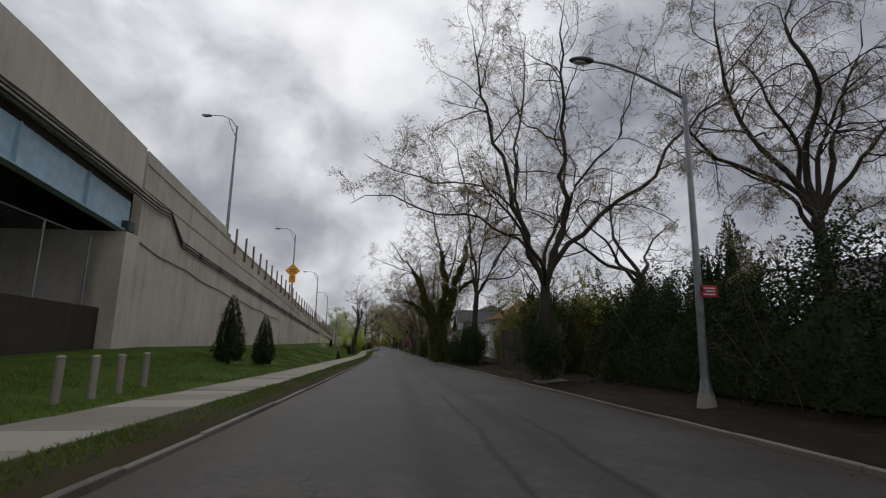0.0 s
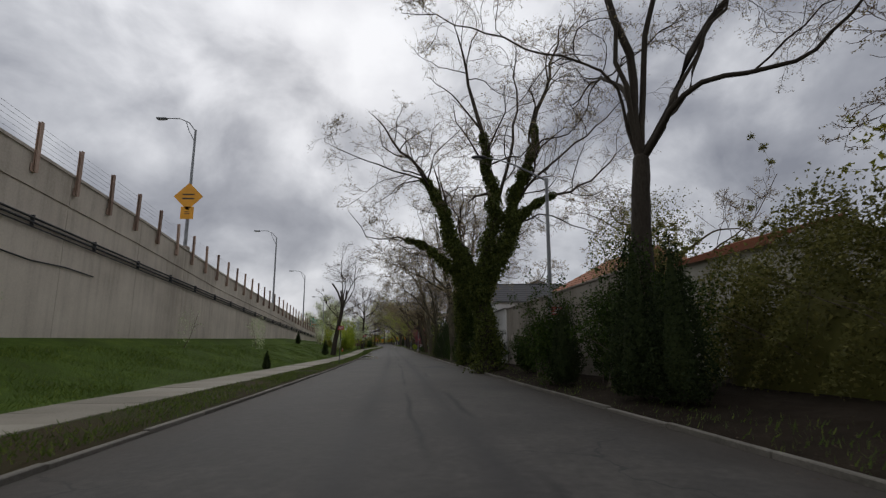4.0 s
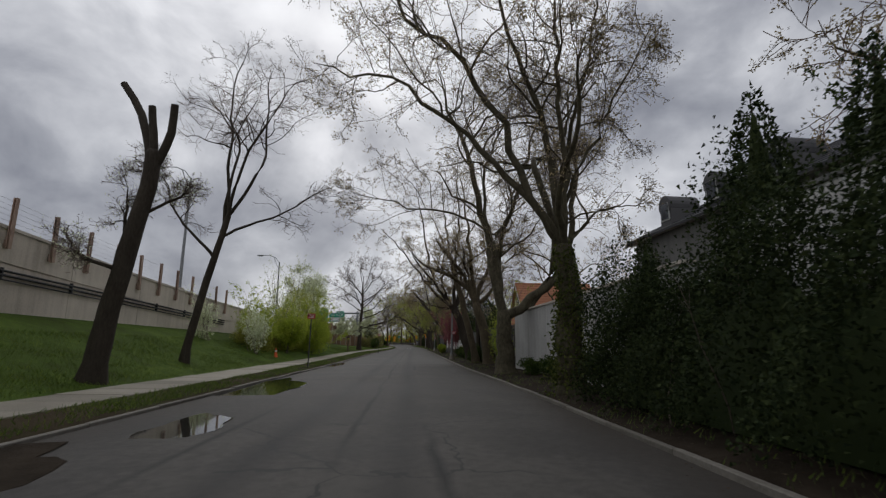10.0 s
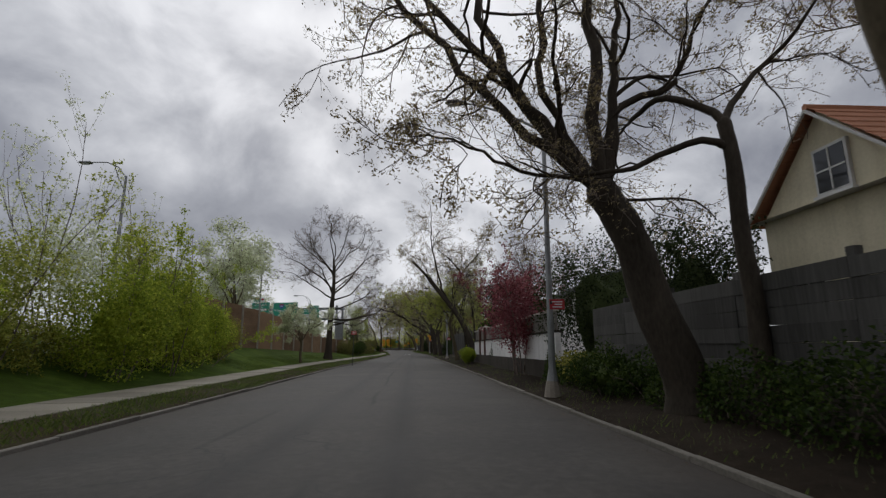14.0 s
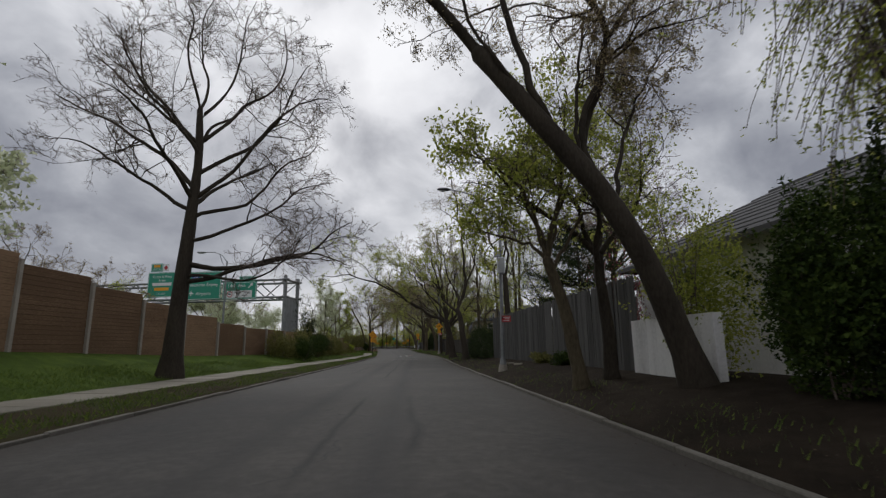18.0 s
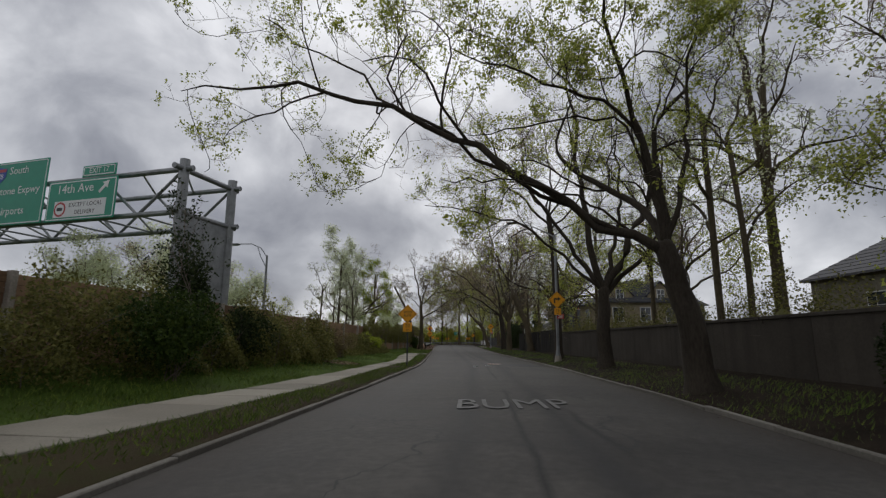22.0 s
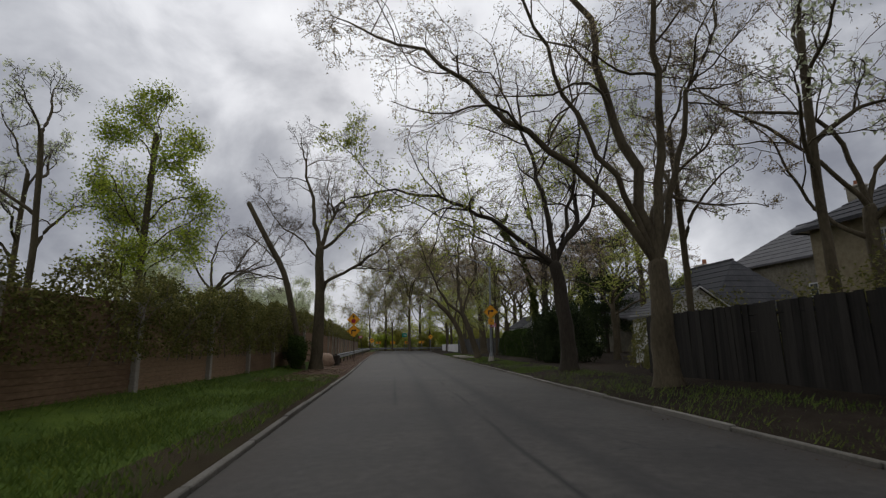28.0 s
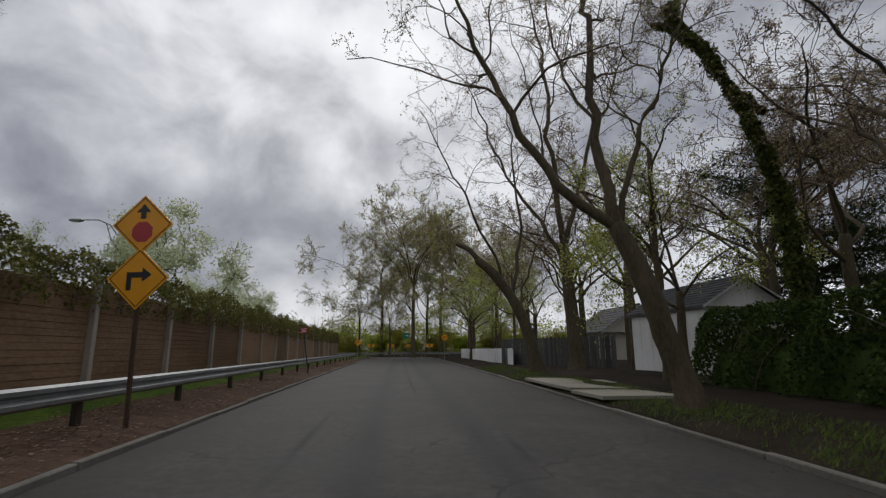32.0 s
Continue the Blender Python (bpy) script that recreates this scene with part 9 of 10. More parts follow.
hedge("clipped dark hedge beside the garage", off(4.7), 278.0, 289.0, 1.4, 2.2, LEAF_IVY, 87, 380, 0.09, "hedge", ground_r, 0.08)
hedge("brown brush behind the yew trees", off(2.6), 143, 152, 1.0, 1.6, LEAF_HEDGE, 88, 160, 0.09, "thicket", ground_r, 0.6)
hedge("dark leafy brush above the low wall", off(4.6), 203, 236, 1.6, 2.2, LEAF_OLIVE, 89, 150, 0.075, "thicket", ground_r, 0.7)
hedge("leafy brush behind the board fence", off(5.0), 237, 262, 1.6, 2.2, LEAF_OLIVE, 90, 150, 0.075, "thicket", ground_r, 0.7)

# ---- plants on the left ----
CON2 = conifer("dense small conifer on the grass bank", (-9.75, 27.6, gl(-9.75, 27.6)), 3.6, 0.8, 52, 5000, size=0.1, taper=0.62)
again(CON2, ((-9.0, 31.3, gl(-9.0, 31.3), 120, 0.84), (-11.6, 95.0, gl(-11.6, 95), 20, 0.5), (-15.2, 96.2, gl(-15.2, 96.2), 200, 0.42), (-9.0, 63.0, gl(-9, 63), 60, 0.3)))
tree("dead broken tree trunk with jagged stubs", (-11.5, 100.2, gl(-11.5, 100.2)), 0.32, [(0.4, 0, 3.0), (0.95, 0, 5.8), (1.0, 0, 6.9)], [(0.55, 175, 50, 2.2), (0.7, 10, 40, 2.0), (0.45, 200, 40, 2.0), (0.8, 120, 50, 1.8)], seed=91, bark=BARK_DARK, detail=0.5, name="dead_tree", limb_r=0.22, broken=((172, 68, 3.6, 0.98), (170, 84, 2.2, 0.98), (6, 62, 2.3, 0.98)), leaves=1500, leaf=LEAF_PALE)
tree("slim bare tree beside the dead trunk", (-12.9, 108.2, gl(-12.9, 108.2)), 0.19, [(0.6, 0, 3.5), (1.4, 0, 6.8)], [(1, (-11.3, 108.3, 16.7)), (0.95, (-8.2, 108.5, 14.6)), (0.85, (-7.2, 108.2, 8.6)), (0.9, (-13.3, 108.7, 13.8)), (1, (-9.7, 107.7, 14.8)), (0.7, (-15.1, 108.2, 9.5))], seed=92, bark=BARK_DARK, detail=0.6, name="bare_tree")
tree("large bare oak on the grass", (-14.7, 178.8, gl(-14.7, 178.8)), 0.42, [(0.1, 0, 4), (0.4, 0, 8.0), (0.3, 0, 12.0)], [(1, (-13.9, 178.8, 18.8)), (1, (-15.6, 178.7, 18.0)), (0.95, (-12.2, 178.9, 18.0)), (0.86, (-17.6, 178.6, 16.6)), (0.84, (-10.8, 178.8, 16.6)), (0.77, (-19.6, 178.8, 15.0), 0.9), (0.74, (-9.4, 179, 14.8), 0.9), (0.68, (-21.3, 178.9, 13.2), 0.8), (0.64, (-8.3, 178.6, 12.6), 0.8), (0.6, (-20.8, 178.6, 10.6), 0.7), (0.57, (-9.0, 178.9, 10.6), 0.7), (0.48, (-8.2, 178.8, 8.7), 0.6), (0.4, (-7.3, 178.9, 6.9), 0.7), (0.35, (-9.6, 178.6, 5.6), 0.5), (0.33, (-7.7, 179, 5.0), 0.6), (0.85, 90, 55, 6), (0.8, 275, 55, 6), (0.64, 255, 30, 6), (0.6, 95, 35, 6)], seed=93, bark=BARK_DARK, twig=TWIG, detail=1.0, fan=(8, 7, 6, 4), name="oak_tree", limb_r=0.55, rough=0.2, lift=0.05, fine=0.0075, taper=0.72)
pole = thing("wooden_pole", "short weathered timber pole on the bank", "pole", "", pose(-15.75, 132.7, gl(-15.75, 132.7) - 0.2, 0, 1.2, 0))
part("shaft", rod((0, 0, 0), (0, 0, 3.9), 0.085, 0.07, 12), POST_CONC, pole)
part("cap", rod((0, 0, 3.88), (0, 0, 3.95), 0.08, 0.03, 12), DARK_RUST, pole)
cone = thing("traffic_cone", "orange traffic cone standing at the wall's foot", "traffic cone", "", pose(-13.6, 123.4, gl(-13.6, 123.4)))
part("base", box((0.36, 0.36, 0.04), (0, 0, 0.02), 0.01), ORANGE, cone)
part("cone_body", rod((0, 0, 0.03), (0, 0, 0.7), 0.14, 0.03, 16), ORANGE, cone)
part("reflective_band", rod((0, 0, 0.4), (0, 0, 0.52), 0.086, 0.066, 16), SIGN_WHITE, cone)
bush("young sapling in pale leaf on the bank", (-13.0, 73.7, gl(-13, 73.7)), (0.7, 0.7, 1.7), LEAF_PALE, 94, 420, 0.08, "sapling", 1)
bush("thin sapling on the grass bank", (-13.2, 61.5, gl(-13.2, 61.5)), (0.5, 0.5, 1.4), LEAF_PALE, 95, 160, 0.06, "sapling", 1)
bush("thin sapling on the grass bank", (-12.4, 47.5, gl(-12.4, 47.5)), (0.5, 0.5, 1.3), LEAF_PALE, 96, 140, 0.06, "sapling", 1)
for k, (sx, sy, hx, hy, hz, mat, nn, tl) in enumerate(((-14.5, 121, 1.2, 1.6, 1.6, LEAF_PALE, 1500, 0.8), (-15.8, 125, 1.8, 2.4, 1.9, LEAF_FRESH, 5500, 0.6), (-14.8, 129.5, 1.9, 2.6, 1.9, LEAF_FRESH, 7000, 0.5), (-16.0, 133.5, 2.0, 2.6, 2.6, LEAF_YOUNG, 5000, 0.7), (-14.6, 137.5, 2.0, 2.6, 2.3, LEAF_FRESH, 8000, 0.4), (-17.0, 138.0, 1.8, 2.4, 3.4, LEAF_PALE, 3500, 0.8), (-15.0, 142.0, 2.2, 2.8, 2.6, LEAF_FRESH, 9000, 0.4), (-17.6, 143.0, 2.0, 2.6, 3.6, LEAF_YOUNG, 5000, 0.7), (-15.8, 147.0, 2.2, 2.6, 2.4, LEAF_FRESH, 8000, 0.4), (-18.4, 148.5, 1.6, 2.2, 3.2, LEAF_PALE, 3000, 0.8), (-17.0, 152.0, 1.7, 2.2, 1.7, LEAF_HEDGE, 4000, 0.3), (-16.5, 118.0, 1.0, 1.4, 1.5, LEAF_PALE, 900, 0.9))):
    bush("spring shrub with bright green leaves" if mat is LEAF_FRESH else "tall loose shrub in pale spring leaf" if mat is not LEAF_HEDGE else "dark brown-green shrub on the bank", (sx, sy, gl(sx, sy)), (hx, hy, hz), mat, 100 + k, nn, 0.09, tall=tl, solid=0.45 if mat is LEAF_FRESH or mat is LEAF_HEDGE else 0.0, group="shrubs on the bank")
hedge("low tangle of bramble on the bank", lambda y: kerb_l(y) - verge(y) - 5.2, 122, 152, 2.6, 0.95, LEAF_HEDGE, 130, 200, 0.08, "bramble", lambda x, y: ground_l(x, y), 0.7, "shrubs on the bank", solid=False)
tree("small spring tree in pale leaf", (-14.9, 166.0, gl(-14.9, 166)), 0.13, [(0, 0, 2.0)], [(1, 100, 70, 4), (1, 10, 55, 3.5), (1, 190, 55, 3.5), (1, 280, 55, 3.5), (0.9, 140, 45, 3)], seed=140, detail=0.3, leaves=9000, leaf=LEAF_PALE, leaf_size=0.11, name="cherry_tree", group="spring trees")
PALE = tree("white-green blossoming tree behind the wall", (-24, 170, 0.5), 0.18, [(0, 0, 3.0)], [(1, a, e, 5.5) for a, e in ((0, 50), (70, 60), (140, 52), (210, 56), (280, 50), (90, 80))], seed=141, detail=0.12, fine=0.009, leaves=10000, leaf=LEAF_PALE, leaf_size=0.145, name="cherry_tree", group="spring trees", loose=0.25, limb_r=0.4)
again(PALE, ((-22.5, 169, 1.0, 40, 1.45), (-23.5, 300, 0.2, 140, 1.0), (-27, 313, 0.2, 200, 0.8), (-26, 217, 0.3, 80, 0.7), (-28, 236, 0.3, 20, 0.85), (-27, 272, 0.2, 250, 0.9), (-29, 327, 0.2, 10, 0.9), (-41, 245, 0.3, 60, 1.5), (-37, 242, 0.3, 200, 0.95), (-20.6, 275, 0.2, 30, 0.66)))
tree("many-stemmed bare tree with fine twigs behind the brown wall", (-18.6, 243, 0.3), 0.2, [(0, 0, 3.1)], [(1, (-19.5, 242, 5.4)), (1, (-20, 243, 8)), (1, (-19.5, 244, 10.1)), (1, (-17.5, 243, 10.1)), (1, (-16.2, 244, 9)), (1, (-14.4, 243, 7.6)), (1, (-14.2, 242, 5.5)), (1, (-21.5, 243, 6.9)), (1, (-19, 245, 8.2)), (1, (-15.2, 241, 5.6))], seed=241, bark=BARK, detail=0.15, leaves=3000, leaf_size=0.08, name="bare_tree", group="spring trees", limb_r=0.55)
tree("tall narrow poplar in pale green leaf", (-20.0, 259.8, 0.3), 0.15, [(0, 0, 5), (0.1, 0, 10)], [(0.12 + 0.062 * k, (k * 137) % 360, 60, 4.0 - 0.1 * k) for k in range(15)], seed=142, detail=0.35, leaves=24000, leaf=LEAF_FRESH, leaf_size=0.09, name="poplar_tree", group="spring trees", fan=(9, 7, 6, 4), limb_r=0.22, loose=0.2)
tree("tall poplar with silvery young leaves", (-19.6, 241.2, 0.3), 0.13, [(0, 0, 5), (0.1, 0, 9.4)], [(0.2 + 0.066 * k, (k * 137) % 360, 58, 4.3 - 0.1 * k) for k in range(13)], seed=143, detail=0.35, leaves=15000, leaf=LEAF_PALE, leaf_size=0.1, name="poplar_tree", group="spring trees", fan=(8, 6, 5, 3), limb_r=0.25, loose=0.15)
tree("bare tree with two stems beside the brown wall", (-14.3, 267.2, 0.2), 0.32, [(0.1, 0, 4.5), (0, 0, 6.5)], [(1, ((-14.8, 267.4, 9.1), (-15.5, 268.1, 12), (-16.1, 269.3, 14.6)), 0.9), (1, ((-13.9, 267.2, 6.8), (-12.9, 267.1, 7.8), (-11.6, 267, 9.2), (-10.9, 266.8, 10.5)), 0.8), (0.6, ((-13.7, 267.1, 5), (-12.4, 266.9, 5.5), (-11, 266.6, 6.5), (-9.6, 266.2, 7.6)), 0.7), (1, ((-14, 267.4, 7.9), (-14.1, 268.1, 10.1), (-14.3, 269.1, 12.3)), 0.6), (0.9, ((-15.4, 267.3, 7.3), (-16.7, 267.4, 8.3), (-18.1, 267.7, 10.2)), 0.4), (1, 80, 60, 6)], seed=144, bark=BARK, detail=0.8, name="bare_tree", rough=0.19)
tree("bare tree with a sawn-off limb behind the brown wall", (-26.2, 281, 0.2), 0.3, [(0.1, 0, 5.6)], [(1, ((-25, 281, 7.6), (-23.3, 280.7, 7.7), (-21.5, 280.6, 7.0), (-20.7, 280.5, 6.9)), 1.1), (1, ((-23.3, 280.7, 7.8), (-22, 280.5, 8.4), (-21.5, 280.4, 10.2), (-20.9, 280.2, 13)), 0.6), (1, ((-23, 280.7, 7.8), (-21, 280.5, 8.2), (-19.6, 280.3, 10.4), (-18, 280, 12.4)), 0.5), (1, 20, 60, 7), (1, 100, 70, 7), (1, 250, 60, 6)], seed=146, bark=BARK, detail=0.8, name="bare_tree", rough=0.19)
tree("leaning dead stem with a sawn top", (-15.0, 267.0, 0.2), 0.19, [(-1.1, 0, 5.2), (-2.1, 0, 6.8), (-3.3, 0, 9.1)], [(0.6, 200, 40, 2.5), (0.7, 20, 50, 2.2), (0.5, 190, 20, 3.0)], seed=145, bark=BARK, detail=0.3, name="dead_tree", limb_r=0.2)
hedge("dark green and brown shrubs along the noise wall", lambda y: noise_x(y) + 1.6, 198, 219, 2.1, 1.6, LEAF_OLIVE, 150, 320, 0.085, "shrub_border", lambda x, y: ground_l(x, y), 1.1, "shrubs on the bank", solid=False)
hedge("loose low shrubs in front of the brown wall", lambda y: noise_x(y) + 1.2, 219, 238, 1.4, 0.5, LEAF_OLIVE, 154, 200, 0.075, "shrub_border", lambda x, y: ground_l(x, y), 1.2, "shrubs on the bank", solid=False)
bush("russet twiggy shrub in front of the brown wall", (-13.9, 221.6, gl(-13.9, 221.6)), (0.95, 1.3, 0.85), LEAF_DRY, 155, 2600, 0.06, stems=16, tall=0.3, group="shrubs on the bank")
hedge("dry brown vines hanging over the wall top", lambda y: noise_x(y) - 0.1, 252, 344, 0.9, 1.3, LEAF_OLIVE, 152, 230, 0.085, "climbing_vine", lambda x, y: back_z(y) + np.interp(y, [252, 274], [1.4, 1.85]), 0.4, "vines", solid=False)
hedge("green vine over the brown wall", lambda y: noise_x(y) + 0.22, 234, 268, 0.6, 1.7, LEAF_OLIVE, 153, 320, 0.07, "climbing_vine", lambda x, y: back_z(y) + 0.7, 0.6, "vines", solid=False)
for k, (sx, sy, hx, hy, hz, mat) in enumerate(((-13.6, 199, 0.9, 1.6, 1.1, LEAF_IVY), (-13.9, 206, 1.0, 1.8, 1.3, LEAF_IVY), (-14.4, 211, 1.0, 1.4, 1.1, LEAF_EVER), (-14.6, 229.5, 0.8, 1.4, 0.8, LEAF_OLIVE), (-14.7, 233.5, 0.8, 1.5, 0.85, LEAF_FRESH), (-15.2, 266.0, 0.6, 1.2, 1.0, LEAF_IVY))):
    bush("shrub growing in front of the brown wall", (sx, sy, gl(sx, sy)), (hx, hy, hz), mat, 160 + k, 3200, 0.08, solid=0.5, group="shrubs on the bank")
bush("dark conifer sapling by the gantry foot", (-15.5, 209, 0.5), (0.9, 0.9, 2.4), LEAF_EVER, 170, 2500, 0.1, tall=0.3)


tree("slender weeping sapling with hanging green shoots", (1.0, 162.4, gr(1.0, 162.4)), 0.09, [(-0.2, 0, 3.0), (-0.4, 0, 5.2)], [(1, 190, 65, 1.3), (1, 140, 70, 1.6), (0.85, 230, 60, 1.3), (0.9, 60, 65, 1.4), (0.75, 310, 55, 1.3), (1, 100, 80, 1.9), (0.65, 180, 50, 1.2)], seed=171, bark=BARK_DARK, detail=0.1, leaves=7000, leaf=LEAF_YOUNG, leaf_size=0.05, twig_lift=-0.4, name="willow_tree", weep=240)
for k, (sx, sy, hx, hz, mat) in enumerate(((-46, 372, 4.5, 2.6, LEAF_HEDGE), (-38, 369, 4.0, 2.3, LEAF_FRESH), (-31, 371, 3.8, 2.6, LEAF_YOUNG), (-24.5, 368, 3.4, 2.0, LEAF_HEDGE), (-18.5, 370, 3.2, 2.4, LEAF_FRESH), (-12.5, 369, 3.0, 1.9, LEAF_YOUNG), (-7, 371, 3.2, 2.5, LEAF_HEDGE), (-1.5, 368, 3.2, 2.2, LEAF_FRESH), (4, 370, 3.4, 2.6, LEAF_HEDGE), (10.5, 369, 4.0, 2.8, LEAF_YOUNG), (18, 371, 4.5, 2.8, LEAF_HEDGE), (-27, 380, 5, 4.2, LEAF_YOUNG), (-16, 382, 5, 4.4, LEAF_HEDGE), (-5, 381, 5, 4.2, LEAF_YOUNG), (7, 382, 5.5, 4.4, LEAF_HEDGE))):
    bush("dense spring brush across the end of the road", (sx, sy, 0.2), (hx, 2.2, hz), mat, 180 + k, 2600, 0.2, "brush", solid=0.6, group="brush at the end")


def wood(name, label, x0, x1, y0, y1, h, n, size, leaf, seed, base=0.2):
    """A far belt of trees: a deep mass of leaves with an uneven top, on thin stems."""
    rng = np.random.default_rng(seed)
    x, y = rng.uniform(x0, x1, n), rng.uniform(y0, y1, n)
    q = x if x1 - x0 > y1 - y0 else y
    top = h * (0.72 + 0.2 * np.sin(q * 0.37 + seed) + 0.14 * np.sin(q * 0.83 + 2 * seed) + 0.1 * np.sin(q * 1.9))
    z = base + top * rng.uniform(0, 1, n) ** 0.8
    p = np.stack([x, y, z], 1)
    m = n // 30
    a = np.stack([rng.uniform(x0, x1, m), rng.uniform(y0, y1, m), np.full(m, base - 0.2)], 1)
    b = a + np.stack([rng.normal(size=m) * 0.6, rng.normal(size=m) * 0.6, h * rng.uniform(0.6, 1.15, m)], 1)
    v1, f1 = leaf_shapes(p, size, rng, 0.1, 0.75)
    v2, f2 = spikes(a, b, np.full(m, 0.07))
    ob = link(name, mesh_np(name, np.concatenate([v1, v2]), np.concatenate([f1, f2 + len(v1)]), [leaf, TWIG], np.concatenate([np.zeros(len(f1), int), np.ones(len(f2), int)])))
    return tagged(ob, label, "trees", kind="stuff")


wood("far_trees", "far belt of trees and brush in young leaf", -75, 45, 384, 398, 8.5, 16000, 0.5, LEAF_YOUNG, 301)
wood("far_trees", "far belt of darker trees behind", -90, 60, 400, 412, 11, 12000, 0.6, LEAF_HEDGE, 302)
wood("far_trees", "green brush beyond the highway", -62, -50, 150, 375, 4.6, 15000, 0.42, LEAF_FRESH, 303)
wood("far_trees", "brown and green trees beyond the highway", -72, -60, 140, 380, 7.0, 15000, 0.5, LEAF_HEDGE, 304)
mulch = strip("mulch", np.arange(261, 346, 1.5), [lambda y: (kerb_l(y) - 2.7 + 0.3 * np.sin(y), 0.165 + 0 * y), lambda y: (kerb_l(y) - 1.3, 0.16 + 0 * y), lambda y: (kerb_l(y) - 0.45, 0.112 + 0 * y), lambda y: (kerb_l(y) - 0.125, 0.056 + 0 * y)], [MULCH])
mulch_z = lambda x, y: np.maximum(ground_l(x, y), np.interp(kerb_l(y) - x, [0.12, 0.45, 1.3, 2.7], [0.056, 0.112, 0.16, 0.165])) * (kerb_l(y) - x > 1.3) + np.interp(kerb_l(y) - x, [0.12, 0.45, 1.3], [0.056, 0.112, 0.16]) * (kerb_l(y) - x <= 1.3) + 0.008
tagged(link("mulch", mulch), "brown leaf mulch between the kerb and the guard rail", "mulch", kind="structure")


# ---- grass, leaves and litter ----
def scatter(name, label, category, fx, z, y0, y1, n, seed, mat, size, upright=True):
    """Many small blades or leaves over a strip of the plan."""
    rng = np.random.default_rng(seed)
    y = rng.uniform(y0, y1, n)
    lo, hi = fx(y)
    x = lo + (hi - lo) * rng.uniform(0, 1, n)
    keep = np.sin(x * 2.1 + y * 0.7) + np.sin(y * 1.3 - x) + rng.normal(size=n) > -0.6
    x, y = x[keep], y[keep]
    p = np.stack([x, y, z(x, y)], 1)
    if upright:
        tip = p + np.stack([rng.normal(size=len(p)) * 0.5, rng.normal(size=len(p)) * 0.5, np.ones(len(p))], 1) * (size * rng.uniform(0.5, 1.3, len(p)))[:, None]
        v, f = blades(p - np.array([0, 0, 0.01]), tip, np.full(len(p), 0.011))
    else:
        v, f = leaf_shapes(p + np.array([0, 0, 0.012]), size, rng, 0, 0.7)
        v[:, 2] = np.repeat(p[:, 2], 4) + 0.004 + np.abs(v[:, 2] - np.repeat(p[:, 2], 4)) * 0.25
    return tagged(link(name, mesh_np(name, v, f, mat)), label, category, kind="stuff")


scatter("grass", "short green grass on the verge and bank", "grass", lambda y: (kerb_l(y) - verge(y) - 6.5, kerb_l(y) - verge(y) - 1.95), lambda x, y: ground_l(x, y), 4, 125, 90000, 201, BLADE, 0.11)
VERGE_Z = lambda x, y: 0.05 + 0.08 * np.clip((kerb_l(y) - x - 0.12) / (verge(y) - 0.12), 0, 1)
scatter("grass", "sparse grass on the dirt verge", "grass", lambda y: (kerb_l(y) - verge(y), kerb_l(y) - verge(y) * 0.4), VERGE_Z, 4, 40, 9000, 202, BLADE, 0.09)
scatter("grass", "patchy grass on the verge beside the kerb", "grass", lambda y: (kerb_l(y) - verge(y), kerb_l(y) - 0.22), VERGE_Z, 38, 241, 62000, 210, BLADE, 0.09)
scatter("fallen_leaves", "dry leaves and grit on the dirt verge", "leaf litter", lambda y: (kerb_l(y) - verge(y), kerb_l(y) - 0.2), VERGE_Z, 2, 60, 2600, 211, LEAF_LITTER, 0.05, False)
scatter("grass", "weedy grass on the verge below the trees", "grass", lambda y: (kerb_r(y) + 0.12, kerb_r(y) + 2.6), lambda x, y: ground_r(x, y), 203, 264, 26000, 212, BLADE, 0.1)
scatter("grass", "thin weeds at the foot of the walls", "grass", lambda y: (kerb_r(y) + 0.1, kerb_r(y) + 1.9), lambda x, y: ground_r(x, y), 18, 203, 15000, 213, BLADE, 0.1)
scatter("leaf_pile", "heap of pale brown leaves on the grass", "leaf litter", lambda y: (-13.6 + 0 * y + (y - 218.4) ** 2 * 0.5, -11.8 - (y - 218.4) ** 2 * 0.5), lambda x, y: ground_l(x, y) + 0.06, 217.4, 219.4, 900, 214, LEAF_FALLEN, 0.11, False)
scatter("leaf_pile", "pale brown leaves heaped beside the kerb", "leaf litter", lambda y: (kerb_l(y) - 3.0, kerb_l(y) - 0.3), mulch_z, 258.5, 268, 5000, 215, LEAF_FALLEN, 0.1, False)
scatter("grass", "green grass in front of the brown wall", "grass", lambda y: (kerb_l(y) - verge(y) - 4.5, kerb_l(y) - verge(y) - walk_w(y) - 0.05), lambda x, y: ground_l(x, y), 150, 268, 60000, 203, BLADE, 0.11)
scatter("grass", "thin uneven grass between the kerb and the brown wall", "grass", lambda y: (kerb_l(y) - 3.6, kerb_l(y) - 0.2), lambda x, y: np.interp(kerb_l(y) - x, [0.2, 0.9, 1.4], [0.102, 0.125, 0.14]) + 0 * y, 241, 262, 26000, 208, BLADE, 0.09)
scatter("fallen_leaves", "dry brown leaves on the dirt verge", "leaf litter", lambda y: (kerb_r(y) + 0.15, kerb_r(y) + 2.6), lambda x, y: ground_r(x, y), 2, 290, 15000, 204, LEAF_LITTER, 0.05, False)
scatter("fallen_leaves", "brown leaf litter in front of the guard rail", "leaf litter", lambda y: (kerb_l(y) - 2.6, kerb_l(y) - 0.18), mulch_z, 258, 335, 20000, 205, LEAF_FALLEN, 0.08, False)
scatter("grass", "thin grass on the verge by the driveway", "grass", lambda y: (kerb_r(y) + 0.2, kerb_r(y) + 2.2), lambda x, y: ground_r(x, y), 262, 310, 34000, 206, BLADE, 0.09)
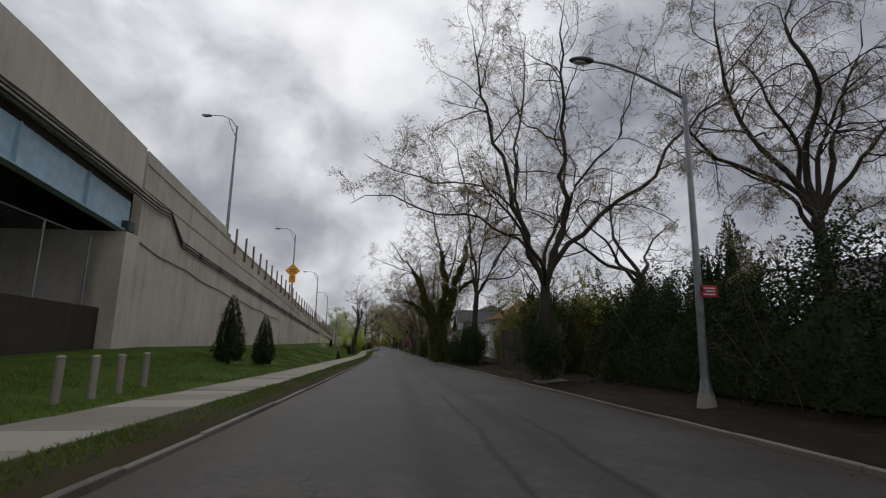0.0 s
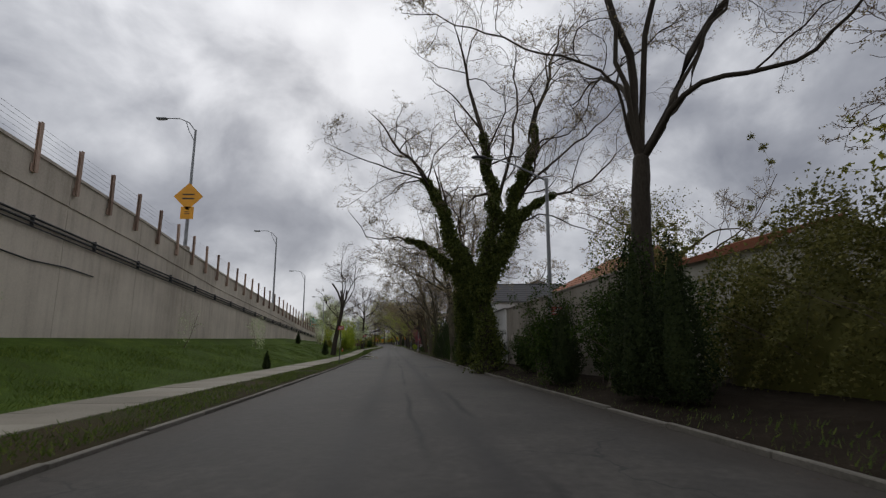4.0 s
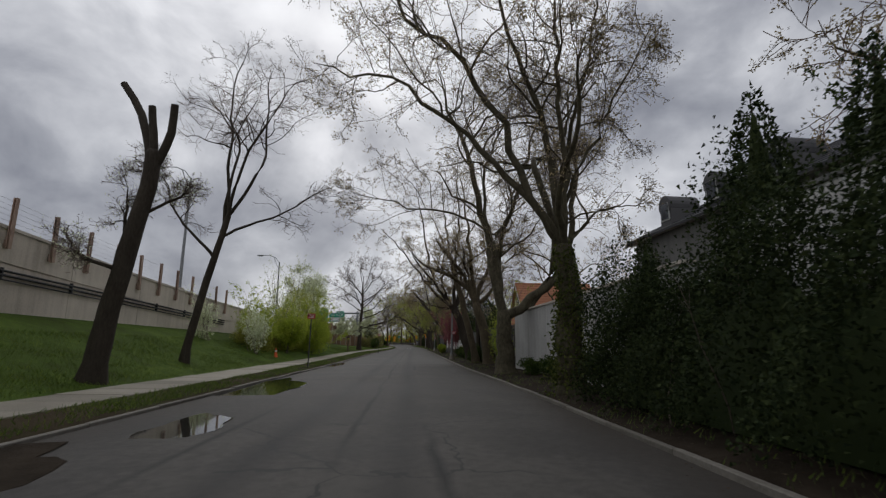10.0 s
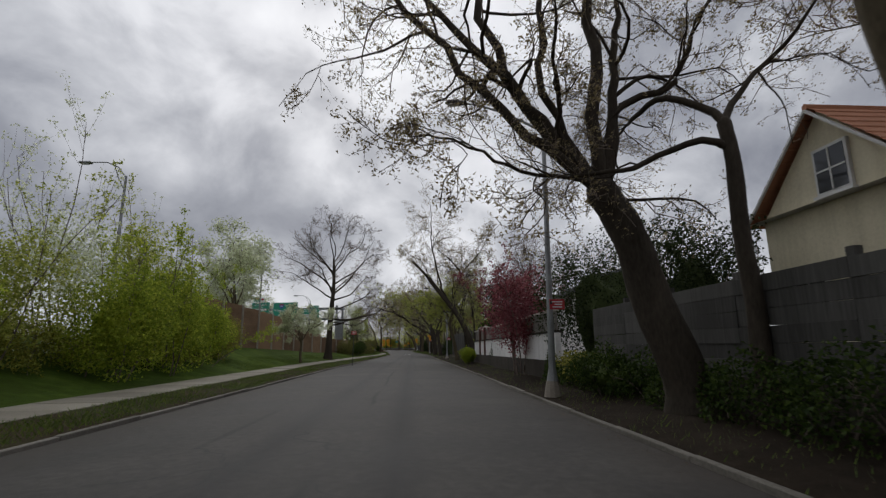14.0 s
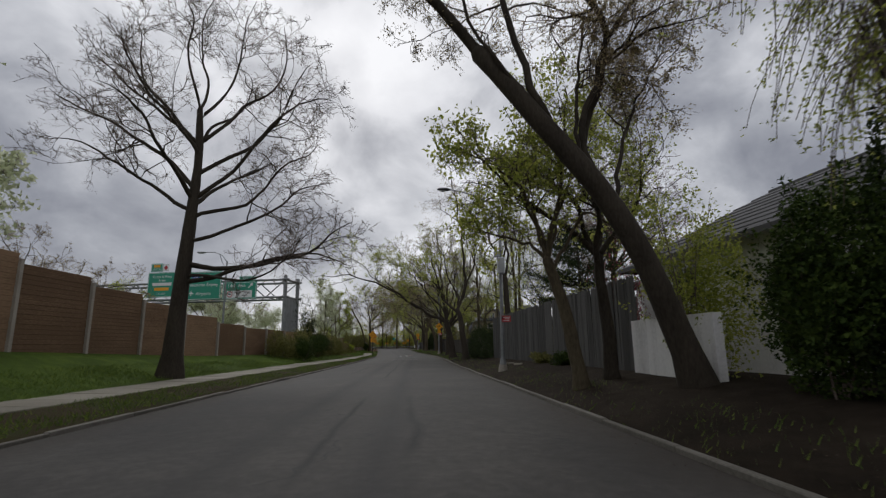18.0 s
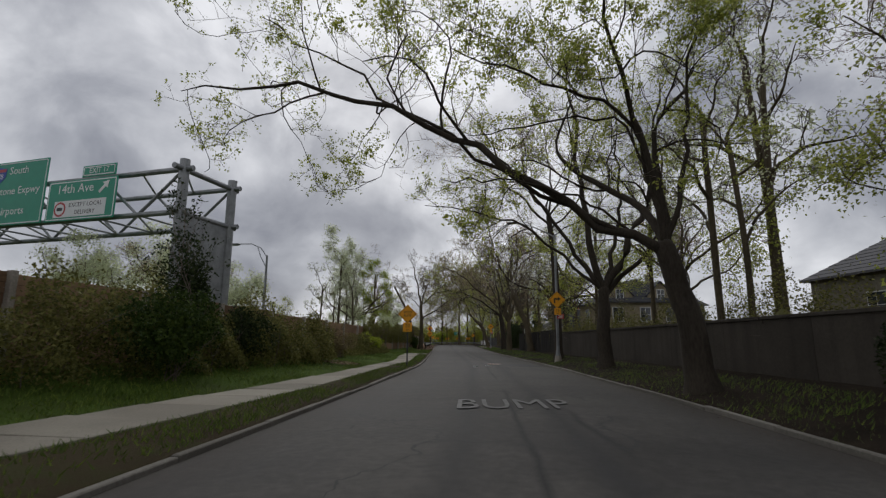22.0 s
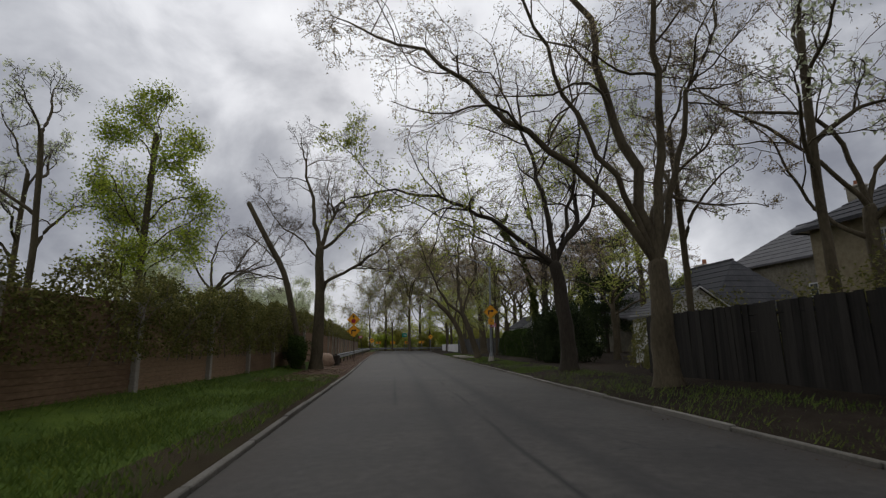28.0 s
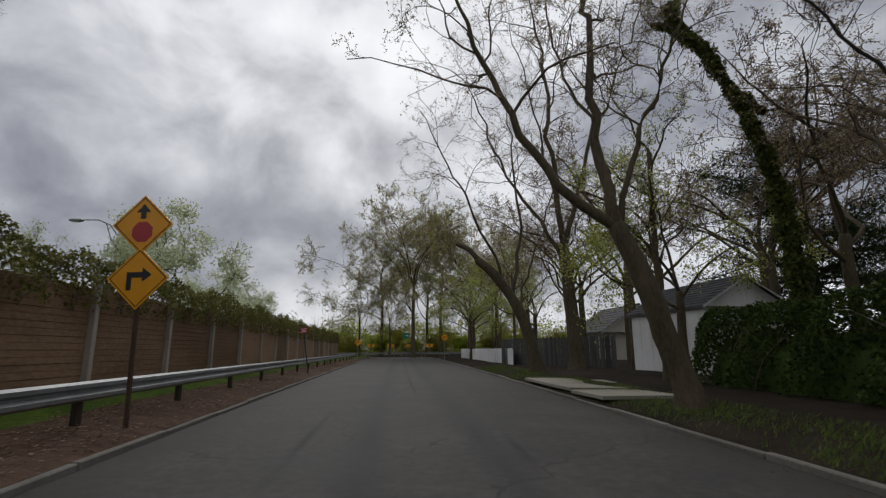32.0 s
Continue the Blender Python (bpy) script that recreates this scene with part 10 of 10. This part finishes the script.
scatter("twig_litter", "grit and leaf scraps in the gutter", "leaf litter", lambda y: (kerb_r(y) - 0.45, kerb_r(y) - 0.04), lambda x, y: 0.0 * y - 0.012, 2, 290, 5000, 207, LEAF_LITTER, 0.045, False)

patch("puddle", "shallow rain puddle that mirrors the sky", -6.9, 100.5, 0.95, 5.2, WET, 1, 0.006, along(kerb_l, 100), "puddle")
patch("puddle", "long thin puddle along the gutter", -8.35, 119.5, 0.28, 4.4, WET, 2, 0.006, along(kerb_l, 120), "puddle")
patch("puddle", "small puddle in a dip of the road", -5.6, 94.0, 0.55, 1.5, WET, 3, 0.006, 4, "puddle")
for k, (lx, ly, lw) in enumerate(((-5.5, 221.3, 0.32), (-6.2, 220.1, 0.2))):
    patch("litter", "crumpled scrap of white paper on the ground", lx, ly, lw * 0.5, lw * 0.32, SIGN_WHITE, 30 + k, 0.03, 20 * k, "litter")
patch("mud_patch", "dark mud washed over the road edge", -6.6, 90.5, 1.0, 2.2, DIRT, 4, 0.002, 5, "mud patch")
patch("asphalt_patch", "darker square of newer asphalt", 1.0, 66.5, 0.8, 2.6, SEALED, 5, 0.002, 2)
patch("asphalt_patch", "darker patch of newer asphalt", -1.2, 88.0, 1.4, 1.8, SEALED, 6, 0.002, 2)
patch("asphalt_patch", "darker patch of newer asphalt", 3.0, 16.5, 1.1, 1.3, SEALED, 7, 0.002, 2)
patch("asphalt_patch", "darker patch of newer asphalt", -3.6, 222.5, 0.9, 1.4, SEALED, 9, 0.002, 0)
lid = thing("manhole_cover", "round iron manhole cover set in the road", "manhole cover", "", pose(-5.15, 223.4, 0.026))
part("rim", rod((0, 0, -0.02), (0, 0, 0.012), 0.42, sides=28), DARK_STEEL, lid)
part("plate", rod((0, 0, 0.0), (0, 0, 0.02), 0.36, sides=28), RUST, lid)
mark = thing("road_marking", "worn white word painted on the road", "road marking", "", pose(-5.45, 205.0, 0.058) @ Matrix.Diagonal((1.0, 2.3, 1, 1)))
words("BUMP", 0.95, ROADPAINT, mark, (0, 0, 0), "letters", (0, 0, 2), 0.002)


# ---- the lie of the road ----
def bend(y):
    """How far the road swings to the left there: the plan above is drawn along it."""
    t, tail = np.clip(y, 95, 190) - 95, np.clip(y - 190, 0, 300)
    return -0.000275 * t * t - 0.05225 * tail


def fall(y):
    """How high the road lies there: it falls gently and then runs level."""
    t = 200 - np.clip(y, -90, 200)
    return 0.00005 * t * t


def lay_along_road():
    """Sets every thing, and every piece of a long one, along the road's bend and fall."""
    tops = [ob for ob in bpy.data.objects if ob.parent is None and ob.type in {"MESH", "EMPTY"}]

    def reach(ob, m):
        """The y's that an object and its parts cover."""
        m = m @ ob.matrix_basis
        ys = []
        if ob.type == "MESH" and len(ob.data.vertices):
            co = np.empty(len(ob.data.vertices) * 3, dtype=np.float32)
            ob.data.vertices.foreach_get("co", co)
            c = co.reshape(-1, 3) @ np.array(m.to_3x3())[1] + m[1][3]
            ys = [float(c.min()), float(c.max())]
        for q in kids.get(ob, ()):
            ys += reach(q, m)
        return ys

    def shift(ob, y, tilt):
        m = ob.matrix_basis.copy()
        p = m.to_translation()
        turn, slope = float(bend(y + 0.5) - bend(y - 0.5)), float(fall(y + 0.5) - fall(y - 0.5))
        r = Matrix.Rotation(-math.atan(turn), 4, "Z") @ (Matrix.Rotation(math.atan(slope), 4, "X") if tilt else Matrix())
        pivot = Vector((p.x, y, p.z))
        ob.matrix_basis = Matrix.Translation(pivot + Vector((float(bend(y)), 0, float(fall(y))))) @ r @ Matrix.Translation(-pivot) @ m

    kids = {}
    for ob in bpy.data.objects:
        if ob.parent is not None:
            kids.setdefault(ob.parent, []).append(ob)

    def displace(ob):
        if ob.data.users > 1:
            ob.data = ob.data.copy()
        co = np.empty(len(ob.data.vertices) * 3, dtype=np.float32)
        ob.data.vertices.foreach_get("co", co)
        co = co.reshape(-1, 3)
        co[:, 0] += bend(co[:, 1])
        co[:, 2] += fall(co[:, 1])
        ob.data.vertices.foreach_set("co", co.ravel())
        ob.data.update()

    def lay(ob):
        """A long thing is drawn at the origin: its own mesh bends, its placed pieces move."""
        if abs(ob.location.y) > 0.01:
            shift(ob, ob.location.y, True)
            return
        if ob.type == "MESH":
            displace(ob)
        for q in kids.get(ob, ()):
            lay(q)

    for top in tops:
        ys = reach(top, Matrix())
        if max(ys) - min(ys) < 14 and top.get("kind") != "structure":
            shift(top, top.location.y if min(ys) - 1 < top.location.y < max(ys) + 1 else (max(ys) + min(ys)) / 2, False)
        else:
            lay(top)


lay_along_road()
